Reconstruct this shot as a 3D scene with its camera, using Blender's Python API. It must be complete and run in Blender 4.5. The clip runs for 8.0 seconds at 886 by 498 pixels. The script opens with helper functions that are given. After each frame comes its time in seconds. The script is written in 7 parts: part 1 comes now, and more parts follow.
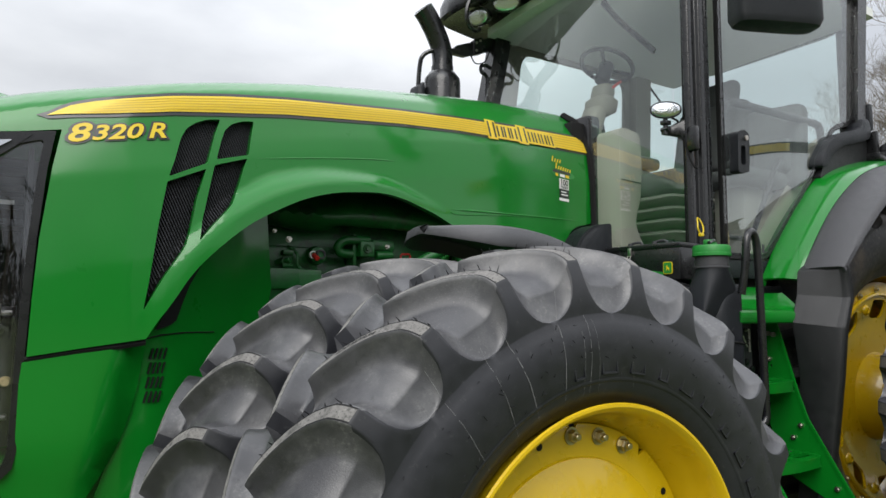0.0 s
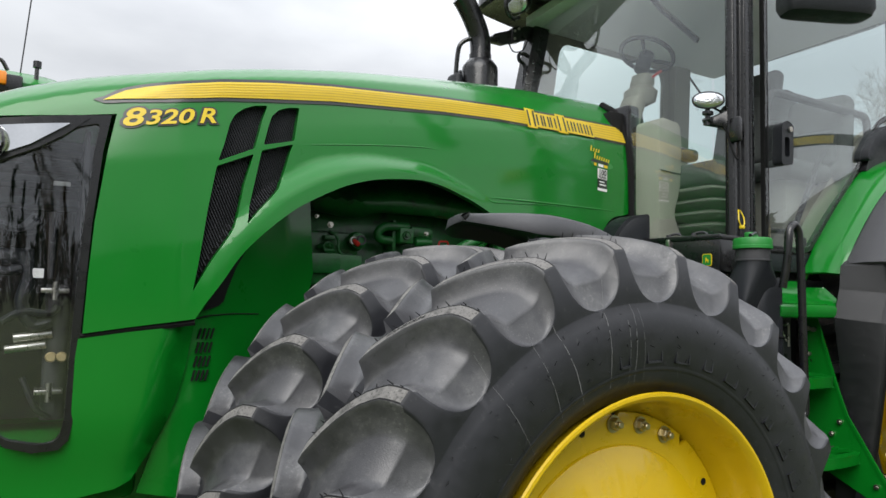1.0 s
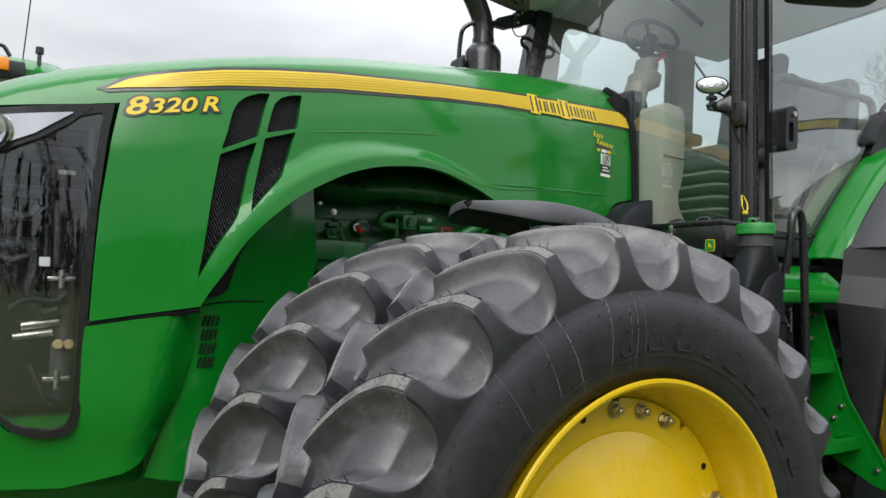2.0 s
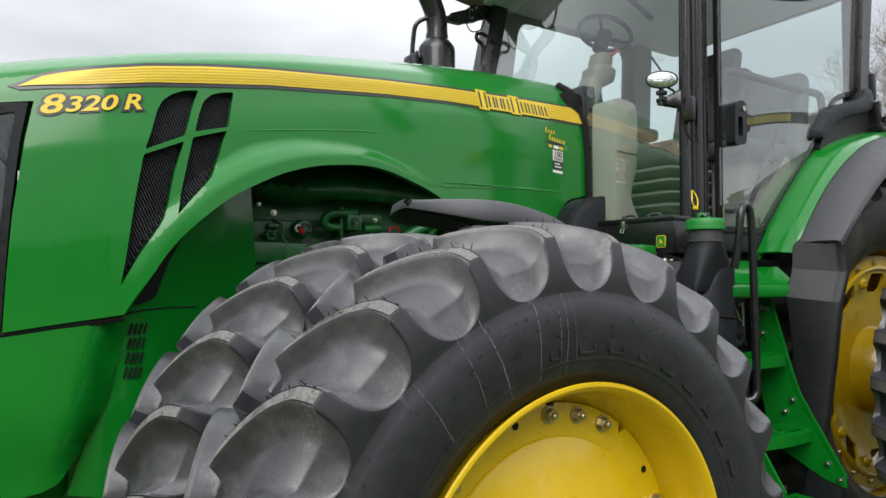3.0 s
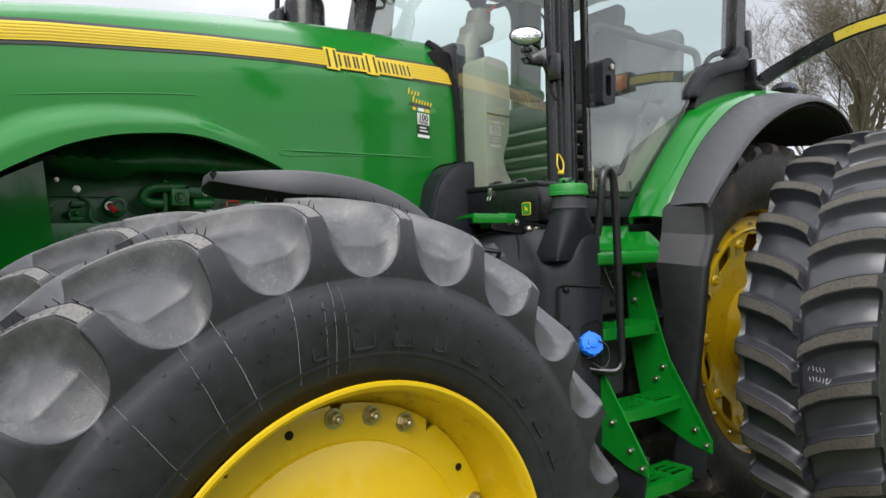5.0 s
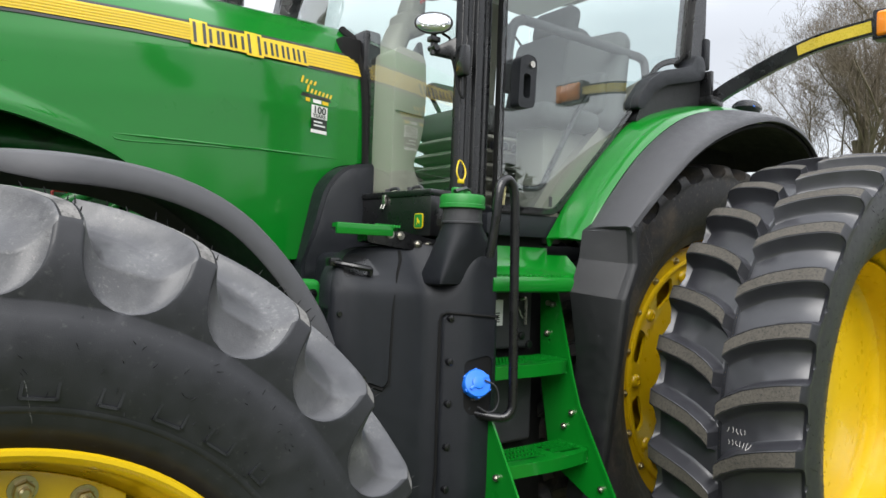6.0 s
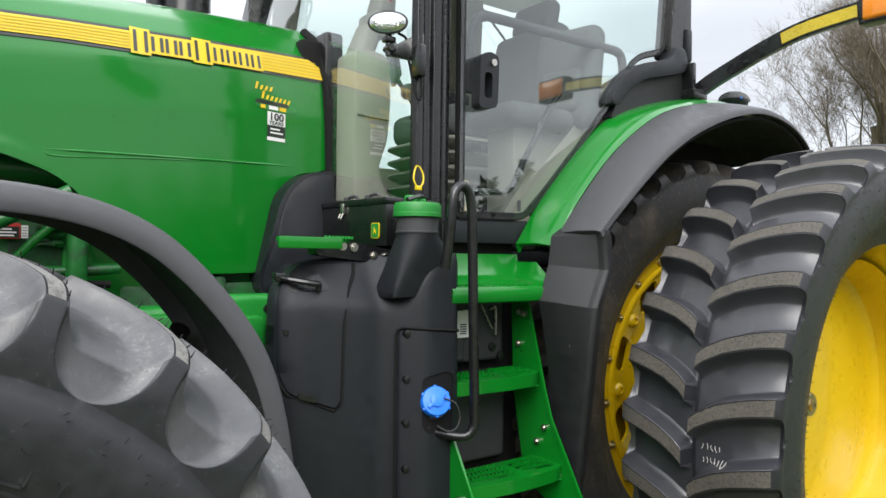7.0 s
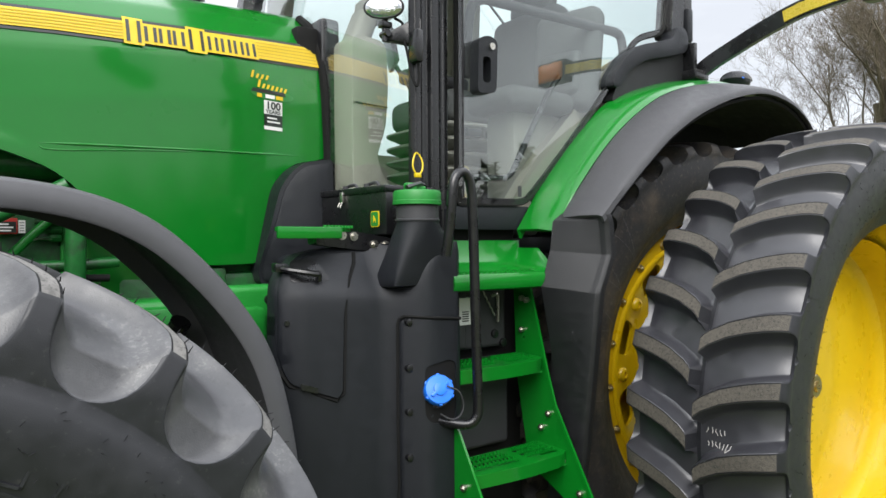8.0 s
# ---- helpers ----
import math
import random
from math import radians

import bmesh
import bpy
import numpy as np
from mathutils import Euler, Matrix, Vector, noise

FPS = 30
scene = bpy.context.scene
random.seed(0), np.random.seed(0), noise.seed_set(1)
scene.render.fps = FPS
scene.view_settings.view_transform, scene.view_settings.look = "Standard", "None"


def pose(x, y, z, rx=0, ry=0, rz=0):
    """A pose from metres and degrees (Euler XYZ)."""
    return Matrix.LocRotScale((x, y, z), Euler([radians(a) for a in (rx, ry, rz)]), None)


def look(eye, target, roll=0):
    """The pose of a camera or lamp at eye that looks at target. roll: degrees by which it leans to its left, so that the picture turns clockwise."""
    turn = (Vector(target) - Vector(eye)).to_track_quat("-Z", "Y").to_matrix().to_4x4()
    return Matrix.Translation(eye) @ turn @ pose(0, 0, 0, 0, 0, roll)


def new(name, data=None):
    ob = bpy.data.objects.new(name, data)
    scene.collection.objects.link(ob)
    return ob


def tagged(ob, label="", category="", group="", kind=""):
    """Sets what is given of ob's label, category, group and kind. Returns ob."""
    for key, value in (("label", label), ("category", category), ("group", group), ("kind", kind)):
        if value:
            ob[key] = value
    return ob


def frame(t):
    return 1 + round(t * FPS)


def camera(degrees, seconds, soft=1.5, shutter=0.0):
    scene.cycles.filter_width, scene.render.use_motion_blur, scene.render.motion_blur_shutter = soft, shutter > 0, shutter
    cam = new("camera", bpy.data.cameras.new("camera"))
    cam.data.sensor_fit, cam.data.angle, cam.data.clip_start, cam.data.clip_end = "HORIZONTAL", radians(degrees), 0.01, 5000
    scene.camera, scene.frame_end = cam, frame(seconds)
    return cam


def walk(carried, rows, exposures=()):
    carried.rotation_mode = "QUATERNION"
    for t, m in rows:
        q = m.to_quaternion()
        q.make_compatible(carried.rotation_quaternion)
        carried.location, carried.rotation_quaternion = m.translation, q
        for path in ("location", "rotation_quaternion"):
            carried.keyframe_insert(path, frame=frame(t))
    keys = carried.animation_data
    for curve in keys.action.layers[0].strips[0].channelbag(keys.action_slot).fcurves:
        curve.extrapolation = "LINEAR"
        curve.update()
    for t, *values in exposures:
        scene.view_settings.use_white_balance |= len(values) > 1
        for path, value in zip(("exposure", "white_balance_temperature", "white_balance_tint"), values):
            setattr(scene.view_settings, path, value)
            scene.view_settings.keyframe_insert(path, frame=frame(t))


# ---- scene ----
cam = camera(66.0, 8.0)
PATH = [
    (0, (-1.076, -2.942, 1.418), (-0.001, -1.266, 1.606), 0.3),
    (0.5, (-1.089, -2.941, 1.428), (-0.05, -1.244, 1.632), 0.8),
    (1, (-1.12, -2.936, 1.411), (-0.113, -1.215, 1.565), 1.5),
    (1.2, (-1.131, -2.939, 1.412), (-0.147, -1.203, 1.54), 1.6),
    (2.3, (-1.108, -2.946, 1.422), (-0.096, -1.224, 1.523), 1.2),
    (2.5, (-1.081, -2.946, 1.424), (-0.052, -1.234, 1.522), 1.3),
    (3, (-1.006, -2.946, 1.435), (0.062, -1.258, 1.535), 0.4),
    (3.5, (-0.908, -2.958, 1.447), (0.193, -1.292, 1.542), -0.3),
    (4, (-0.822, -2.978, 1.448), (0.311, -1.332, 1.528), -1.0),
    (4.5, (-0.743, -2.997, 1.451), (0.409, -1.363, 1.519), -1.2),
    (5, (-0.636, -2.958, 1.471), (0.593, -1.38, 1.466), -1.4),
    (5.2, (-0.539, -2.916, 1.467), (0.732, -1.372, 1.472), -0.2),
    (6.3, (0.067, -2.933, 1.508), (1.28, -1.343, 1.535), 2.6),
    (6.5, (0.118, -2.942, 1.522), (1.326, -1.349, 1.539), 2.4),
    (7, (0.16, -2.951, 1.536), (1.347, -1.341, 1.557), 0.7),
    (7.5, (0.172, -2.946, 1.54), (1.355, -1.333, 1.533), 0.0),
    (8, (0.174, -2.939, 1.542), (1.356, -1.326, 1.521), -0.3),
]
walk(cam, [(t, look(eye, target, roll)) for t, eye, target, roll in PATH], exposures=[(0.0, 0.05), (2.5, 0.1), (4.0, 0.18), (5.0, 0.3), (7.0, 0.56), (8.0, 0.56)])

# ---- world and sun ----
world = bpy.data.worlds.new("overcast")
scene.world = world
world.use_nodes = True
wn, wl = world.node_tree.nodes, world.node_tree.links
sky = wn.new("ShaderNodeTexSky")
sky.sky_type = "NISHITA"
sky.sun_disc = False
sky.sun_elevation, sky.sun_rotation = radians(40), radians(137)
wc = wn.new("ShaderNodeTexCoord")
wm = wn.new("ShaderNodeMapping")
wm.inputs["Scale"].default_value = (1.0, 1.0, 2.6)
wl.new(wc.outputs["Generated"], wm.inputs["Vector"])
wno = wn.new("ShaderNodeTexNoise")
wno.inputs["Scale"].default_value, wno.inputs["Detail"].default_value, wno.inputs["Roughness"].default_value = 1.7, 7, 0.5
wl.new(wm.outputs["Vector"], wno.inputs["Vector"])
wr = wn.new("ShaderNodeValToRGB")
wr.color_ramp.elements[0].position, wr.color_ramp.elements[0].color = 0.36, (0.53, 0.55, 0.59, 1)
wr.color_ramp.elements[1].position, wr.color_ramp.elements[1].color = 0.62, (0.83, 0.85, 0.88, 1)
wl.new(wno.outputs["Fac"], wr.inputs["Fac"])
wsc = wn.new("ShaderNodeVectorMath")
wsc.operation = "SCALE"
wsc.inputs["Scale"].default_value = 0.07
wl.new(sky.outputs["Color"], wsc.inputs[0])
wmx = wn.new("ShaderNodeMix")
wmx.data_type = "RGBA"
wmx.inputs["Factor"].default_value = 0.86
wl.new(wsc.outputs["Vector"], wmx.inputs["A"])
wl.new(wr.outputs["Color"], wmx.inputs["B"])
# an overcast sky is brighter overhead than near the horizon
wsep = wn.new("ShaderNodeSeparateXYZ")
wl.new(wc.outputs["Generated"], wsep.inputs["Vector"])
wup = wn.new("ShaderNodeMapRange")
wup.inputs["From Min"].default_value, wup.inputs["From Max"].default_value = 0.3, 0.95
wup.inputs["To Min"].default_value, wup.inputs["To Max"].default_value = 1.0, 3.0
wl.new(wsep.outputs["Z"], wup.inputs["Value"])
wov = wn.new("ShaderNodeVectorMath")
wov.operation = "SCALE"
wl.new(wmx.outputs["Result"], wov.inputs[0])
wl.new(wup.outputs["Result"], wov.inputs["Scale"])
# and brighter over the open end of the field
wsx = wn.new("ShaderNodeMapRange")
wsx.inputs["From Min"].default_value, wsx.inputs["From Max"].default_value = -1.0, 1.0
wsx.inputs["To Min"].default_value, wsx.inputs["To Max"].default_value = 0.82, 1.22
wl.new(wsep.outputs["X"], wsx.inputs["Value"])
wov2 = wn.new("ShaderNodeVectorMath")
wov2.operation = "SCALE"
wl.new(wov.outputs["Vector"], wov2.inputs[0])
wl.new(wsx.outputs["Result"], wov2.inputs["Scale"])
wl.new(wov2.outputs["Vector"], wn["Background"].inputs["Color"])
wn["Background"].inputs["Strength"].default_value = 1.0
sun = new("sun", bpy.data.lights.new("sun", "SUN"))
sun.data.energy, sun.data.angle, sun.data.color = 2.3, radians(45), (1.0, 0.975, 0.945)
sun.matrix_world = look((-10.5, -11.5, 13), (0, 0, 0))

# ---- helpers for building ----
from mathutils.bvhtree import BVHTree
from mathutils.geometry import delaunay_2d_cdt


def part(name, bm, material, parent=None, label="", smooth=40):
    """Links a bmesh as one mesh object under its thing or part."""
    data = bpy.data.meshes.new(name)
    bm.normal_update()
    bm.to_mesh(data)
    bm.free()
    mats = material if isinstance(material, (list, tuple)) else [material]
    for m in mats:
        data.materials.append(m)
    if smooth:
        data.shade_smooth()
        data.set_sharp_from_angle(angle=radians(smooth))
    ob = new(name, data)
    if parent is not None:
        ob.parent = parent
        ob.matrix_parent_inverse = parent.matrix_world.inverted()
    if label:
        tagged(ob, label)
    return ob


def more(name, ob, parent, m=None):
    """Another object on the same mesh, moved by m."""
    o = new(name, ob.data)
    o.parent = parent
    if m is not None:
        o.matrix_basis = m
    return o


def box(x0, x1, y0, y1, z0, z1, bevel=0.0, seg=2):
    bm = bmesh.new()
    bmesh.ops.create_cube(bm, size=1)
    for v in bm.verts:
        v.co = Vector(((x0 + x1) / 2 + v.co.x * (x1 - x0), (y0 + y1) / 2 + v.co.y * (y1 - y0), (z0 + z1) / 2 + v.co.z * (z1 - z0)))
    if bevel:
        bmesh.ops.bevel(bm, geom=bm.edges[:], offset=bevel, segments=seg, profile=0.5, affect="EDGES", clamp_overlap=True)
    return bm


def moved(bm, m):
    bmesh.ops.transform(bm, matrix=m, verts=bm.verts)
    return bm


def joined(*bms):
    out = bmesh.new()
    for b in bms:
        d = bpy.data.meshes.new("tmp")
        b.to_mesh(d)
        b.free()
        out.from_mesh(d)
        bpy.data.meshes.remove(d)
    return out


def curve(points, n=6):
    """A smooth line through the points."""
    p = [Vector(q) for q in points]
    if len(p) < 3:
        return p
    p = [p[0] * 2 - p[1]] + p + [p[-1] * 2 - p[-2]]
    out = []
    for i in range(1, len(p) - 2):
        a, b, c, d = p[i - 1:i + 3]
        for k in range(n):
            t = k / n
            out.append(0.5 * (2 * b + (c - a) * t + (2 * a - 5 * b + 4 * c - d) * t * t + (3 * b - a - 3 * c + d) * t ** 3))
    out.append(p[-2])
    return out


def tube(points, r, n=10, smooth=0, flat=None):
    """A rod along the points; r a number or one for each point; flat: (width, height) of a bar instead."""
    p = curve(points, smooth) if smooth else [Vector(q) for q in points]
    rs = r if isinstance(r, (list, tuple)) else [r] * len(p)
    if len(rs) != len(p):
        k = np.interp(np.linspace(0, 1, len(p)), np.linspace(0, 1, len(rs)), rs)
        rs = list(k)
    bm = bmesh.new()
    rings = []
    up = Vector((0, 0, 1))
    for i, q in enumerate(p):
        d = (p[min(i + 1, len(p) - 1)] - p[max(i - 1, 0)]).normalized()
        if abs(d.dot(up)) > 0.96:
            up = Vector((0, 1, 0)) if abs(d.y) < 0.9 else Vector((1, 0, 0))
        a = d.cross(up).normalized()
        b = a.cross(d).normalized()
        up = b
        if flat:
            w, h = flat
            rings.append([bm.verts.new(q + a * sx * w / 2 + b * sy * h / 2) for sx, sy in ((-1, -1), (1, -1), (1, 1), (-1, 1))])
        else:
            rings.append([bm.verts.new(q + (a * math.cos(2 * math.pi * k / n) + b * math.sin(2 * math.pi * k / n)) * rs[i]) for k in range(n)])
    m = len(rings[0])
    for s, e in zip(rings, rings[1:]):
        for k in range(m):
            bm.faces.new((s[k], s[(k + 1) % m], e[(k + 1) % m], e[k]))
    bm.faces.new(rings[0][::-1])
    bm.faces.new(rings[-1])
    bmesh.ops.recalc_face_normals(bm, faces=bm.faces[:])
    return bm


def rod(a, b, r, n=12, bevel=0.0):
    bm = tube([a, b], r, n)
    if bevel:
        e = [e for e in bm.edges if any(len(f.verts) == n for f in e.link_faces)]
        bmesh.ops.bevel(bm, geom=e, offset=bevel, segments=2, profile=0.5, affect="EDGES")
    return bm


def lathe(profile, centre, axis=(0, 1, 0), n=64, a0=0.0, a1=360.0):
    """Turns (radius, along) pairs about an axis through the centre."""
    bm = bmesh.new()
    ax = Vector(axis).normalized()
    u = ax.cross(Vector((0, 0, 1))) if abs(ax.z) < 0.9 else Vector((1, 0, 0))
    u.normalize()
    v = u.cross(ax)
    full = a1 - a0 >= 359.9
    cnt = n if full else n + 1
    rings = []
    for r, h in profile:
        rings.append([bm.verts.new(Vector(centre) + ax * h + (u * math.cos(radians(a0 + (a1 - a0) * i / n)) + v * math.sin(radians(a0 + (a1 - a0) * i / n))) * r) for i in range(cnt)])
    for s, e in zip(rings, rings[1:]):
        for i in range(n):
            j = (i + 1) % cnt
            bm.faces.new((s[i], s[j], e[j], e[i]))
    bmesh.ops.remove_doubles(bm, verts=bm.verts[:], dist=1e-5)
    bmesh.ops.recalc_face_normals(bm, faces=bm.faces[:])
    return bm


def inside(p, poly):
    x, y = p
    c = False
    for (x0, y0), (x1, y1) in zip(poly, poly[1:] + poly[:1]):
        if (y0 > y) != (y1 > y) and x < (x1 - x0) * (y - y0) / (y1 - y0) + x0:
            c = not c
    return c


def dense(poly, step):
    out = []
    for a, b in zip(poly, poly[1:] + poly[:1]):
        n = max(1, round(math.hypot(b[0] - a[0], b[1] - a[1]) / step))
        out += [(a[0] + (b[0] - a[0]) * i / n, a[1] + (b[1] - a[1]) * i / n) for i in range(n)]
    return out


def rounded(poly, r, n=4):
    """A polygon with its corners rounded; r one radius or one for each corner."""
    out = []
    m = len(poly)
    for i, p in enumerate(poly):
        a, p, b = Vector(poly[i - 1]), Vector(p), Vector(poly[(i + 1) % m])
        q = r[i] if isinstance(r, (list, tuple)) else r
        if q <= 0:
            out.append(tuple(p))
            continue
        da, db = a - p, b - p
        s = min(q, da.length * 0.45, db.length * 0.45)
        s0, s1 = p + da.normalized() * s, p + db.normalized() * s
        for k in range(n + 1):
            t = k / n
            out.append(tuple(s0 * (1 - t) ** 2 + p * 2 * t * (1 - t) + s1 * t * t))
    return out


def skin(outline, holes, place, step=0.05, thick=0.0, out=None):
    """A sheet cut to a flat outline with holes and laid on a surface: place(u, v) gives the point; thick: how far it is folded back along out."""
    loops = [dense(outline, step)] + [dense(h, step) for h in holes]
    pts, edges = [], []
    for lp in loops:
        k = len(pts)
        pts += lp
        edges += [(k + i, k + (i + 1) % len(lp)) for i in range(len(lp))]
    xs, ys = [p[0] for p in outline], [p[1] for p in outline]
    rim = np.array(pts)
    x = min(xs) + step / 2
    row = 0
    while x < max(xs):
        y = min(ys) + step / 2 + (step / 2 if row % 2 else 0)
        while y < max(ys):
            if inside((x, y), outline) and not any(inside((x, y), h) for h in holes) and np.min(np.hypot(rim[:, 0] - x, rim[:, 1] - y)) > step * 0.45:
                pts.append((x, y))
            y += step
        x += step
        row += 1
    vs, es, fs = delaunay_2d_cdt([Vector(p) for p in pts], edges, [], 0, 1e-6)[:3]
    bm = bmesh.new()
    vv = [bm.verts.new(place(v.x, v.y)) for v in vs]
    for f in fs:
        c = sum((vs[i] for i in f), Vector((0, 0))) / len(f)
        if inside(c, outline) and not any(inside(c, h) for h in holes):
            try:
                bm.faces.new([vv[i] for i in f])
            except ValueError:
                pass
    loose = [v for v in bm.verts if not v.link_faces]
    bmesh.ops.delete(bm, geom=loose, context="VERTS")
    bmesh.ops.recalc_face_normals(bm, faces=bm.faces[:])
    if out is not None:
        o = Vector(out)
        if sum((f.normal.dot(o) * f.calc_area() for f in bm.faces)) < 0:
            bmesh.ops.reverse_faces(bm, faces=bm.faces[:])
        if thick:
            border = [e for e in bm.edges if e.is_boundary]
            ext = bmesh.ops.extrude_edge_only(bm, edges=border)
            for v in [g for g in ext["geom"] if isinstance(g, bmesh.types.BMVert)]:
                v.co -= o.normalized() * thick
            bmesh.ops.recalc_face_normals(bm, faces=bm.faces[:])
    return bm


def slab(outline, place, thick, out, step=0.06, holes=(), bevel=0.0):
    """A solid plate cut to an outline: front and back sheet and the edge between."""
    bm = skin(outline, list(holes), place, step)
    o = Vector(out).normalized()
    if sum((f.normal.dot(o) * f.calc_area() for f in bm.faces)) < 0:
        bmesh.ops.reverse_faces(bm, faces=bm.faces[:])
    back = bmesh.ops.extrude_face_region(bm, geom=bm.faces[:])
    for v in [g for g in back["geom"] if isinstance(g, bmesh.types.BMVert)]:
        v.co -= o * thick
    bmesh.ops.recalc_face_normals(bm, faces=bm.faces[:])
    if bevel:
        e = [e for e in bm.edges if len(e.link_faces) == 2 and e.calc_face_angle(0) > 0.9]
        bmesh.ops.bevel(bm, geom=e, offset=bevel, segments=2, profile=0.5, affect="EDGES", clamp_overlap=True)
    return bm


def side(y):
    """Lays (x, z) on an upright plane at y."""
    return lambda u, v: Vector((u, y, v))


def smoothstep(a, b, x):
    t = min(1, max(0, (x - a) / (b - a)))
    return t * t * (3 - 2 * t)


def lettering(body, size, place, shear=0.0, bold=0.0):
    """Flat letters of the built-in font laid on a surface; place(u, v) gives the point."""
    c = bpy.data.curves.new("letters", "FONT")
    c.body, c.size, c.shear, c.offset, c.resolution_u = body, size, shear, bold, 3
    ob = bpy.data.objects.new("letters", c)
    scene.collection.objects.link(ob)
    bpy.context.view_layer.update()
    me = bpy.data.meshes.new_from_object(ob.evaluated_get(bpy.context.evaluated_depsgraph_get()))
    bpy.data.objects.remove(ob)
    bm = bmesh.new()
    bm.from_mesh(me)
    bpy.data.meshes.remove(me)
    bmesh.ops.triangulate(bm, faces=bm.faces[:])
    bmesh.ops.subdivide_edges(bm, edges=[e for e in bm.edges if e.calc_length() > 0.04], cuts=2)
    for v in bm.verts:
        v.co = place(v.co.x, v.co.y)
    return bm


# ---- materials ----
def material(name, colour, rough=0.5, metal=0.0, spec=0.5, coat=0.0, scale=20.0, vary=0.12, fine=0.0, fine_scale=300.0, rvary=0.08, spots=None):
    """A Principled material: colour and gloss vary at two scales; fine: grain relief; spots: (colour, scale, from, to, and the scale of the patches they keep to) of dirt or wear."""
    m = bpy.data.materials.new(name)
    m.use_nodes = True
    n, l = m.node_tree.nodes, m.node_tree.links
    b = n["Principled BSDF"]
    tc = n.new("ShaderNodeTexCoord")
    big, small = n.new("ShaderNodeTexNoise"), n.new("ShaderNodeTexNoise")
    big.inputs["Scale"].default_value, big.inputs["Detail"].default_value = scale * 0.15, 5
    small.inputs["Scale"].default_value, small.inputs["Detail"].default_value = scale * 2.5, 6
    for t in (big, small):
        l.new(tc.outputs["Object"], t.inputs["Vector"])
    add = n.new("ShaderNodeMath")
    add.operation = "ADD"
    l.new(big.outputs["Fac"], add.inputs[0])
    l.new(small.outputs["Fac"], add.inputs[1])
    ramp = n.new("ShaderNodeMapRange")
    ramp.inputs["From Min"].default_value, ramp.inputs["From Max"].default_value = 0.6, 1.4
    ramp.inputs["To Min"].default_value, ramp.inputs["To Max"].default_value = 1 - vary, 1 + vary
    l.new(add.outputs[0], ramp.inputs["Value"])
    mul = n.new("ShaderNodeVectorMath")
    mul.operation = "SCALE"
    mul.inputs[0].default_value = colour
    l.new(ramp.outputs["Result"], mul.inputs["Scale"])
    col = mul.outputs["Vector"]
    rr = n.new("ShaderNodeMapRange")
    rr.inputs["From Min"].default_value, rr.inputs["From Max"].default_value = 0.3, 0.7
    rr.inputs["To Min"].default_value, rr.inputs["To Max"].default_value = max(0.02, rough - rvary), rough + rvary
    l.new(small.outputs["Fac"], rr.inputs["Value"])
    rough_out = rr.outputs["Result"]
    for sc, ss, s0, s1, *patch in (spots or []):
        sp = n.new("ShaderNodeTexNoise")
        sp.inputs["Scale"].default_value, sp.inputs["Detail"].default_value, sp.inputs["Roughness"].default_value = ss, 8, 0.65
        l.new(tc.outputs["Object"], sp.inputs["Vector"])
        mr = n.new("ShaderNodeMapRange")
        mr.inputs["From Min"].default_value, mr.inputs["From Max"].default_value = s0, s1
        l.new(sp.outputs["Fac"], mr.inputs["Value"])
        amount = mr.outputs["Result"]
        if patch:
            pn, pr, pm = n.new("ShaderNodeTexNoise"), n.new("ShaderNodeMapRange"), n.new("ShaderNodeMath")
            pn.inputs["Scale"].default_value, pn.inputs["Detail"].default_value = patch[0], 3
            pr.inputs["From Min"].default_value, pr.inputs["From Max"].default_value = 0.52, 0.66
            pm.operation = "MULTIPLY"
            l.new(tc.outputs["Object"], pn.inputs["Vector"])
            l.new(pn.outputs["Fac"], pr.inputs["Value"])
            l.new(pr.outputs["Result"], pm.inputs[0])
            l.new(amount, pm.inputs[1])
            amount = pm.outputs[0]
        mx = n.new("ShaderNodeMix")
        mx.data_type = "RGBA"
        l.new(amount, mx.inputs["Factor"])
        l.new(col, mx.inputs["A"])
        mx.inputs["B"].default_value = (*sc, 1)
        col = mx.outputs["Result"]
    l.new(col, b.inputs["Base Color"])
    l.new(rough_out, b.inputs["Roughness"])
    b.inputs["Metallic"].default_value = metal
    b.inputs["Specular IOR Level"].default_value = spec
    b.inputs["Coat Weight"].default_value, b.inputs["Coat Roughness"].default_value = coat, 0.03
    if fine:
        fn = n.new("ShaderNodeTexNoise")
        fn.inputs["Scale"].default_value, fn.inputs["Detail"].default_value = fine_scale, 4
        l.new(tc.outputs["Object"], fn.inputs["Vector"])
        bp = n.new("ShaderNodeBump")
        bp.inputs["Strength"].default_value, bp.inputs["Distance"].default_value = fine, 0.002
        l.new(fn.outputs["Fac"], bp.inputs["Height"])
        l.new(bp.outputs["Normal"], b.inputs["Normal"])
    return m


GREEN = material("green_paint", (0.003, 0.165, 0.013), 0.3, spec=0.15, coat=0.75, scale=3, vary=0.05, rvary=0.03)
GREEN.node_tree.nodes["Principled BSDF"].inputs["Coat Roughness"].default_value = 0.10
GREEN_MATT = material("green_casting", (0.010, 0.23, 0.026), 0.45, coat=0.2, scale=30, vary=0.15, fine=0.3, fine_scale=120)
YELLOW = material("yellow_paint", (0.62, 0.41, 0.004), 0.3, coat=0.5, scale=6, vary=0.06, rvary=0.05)
YELLOW_VINYL = material("yellow_vinyl", (0.70, 0.50, 0.008), 0.4, coat=0.15, scale=40, vary=0.04)
DARK_VINYL = material("dark_vinyl", (0.012, 0.016, 0.012), 0.35, coat=0.3, scale=40, vary=0.05)
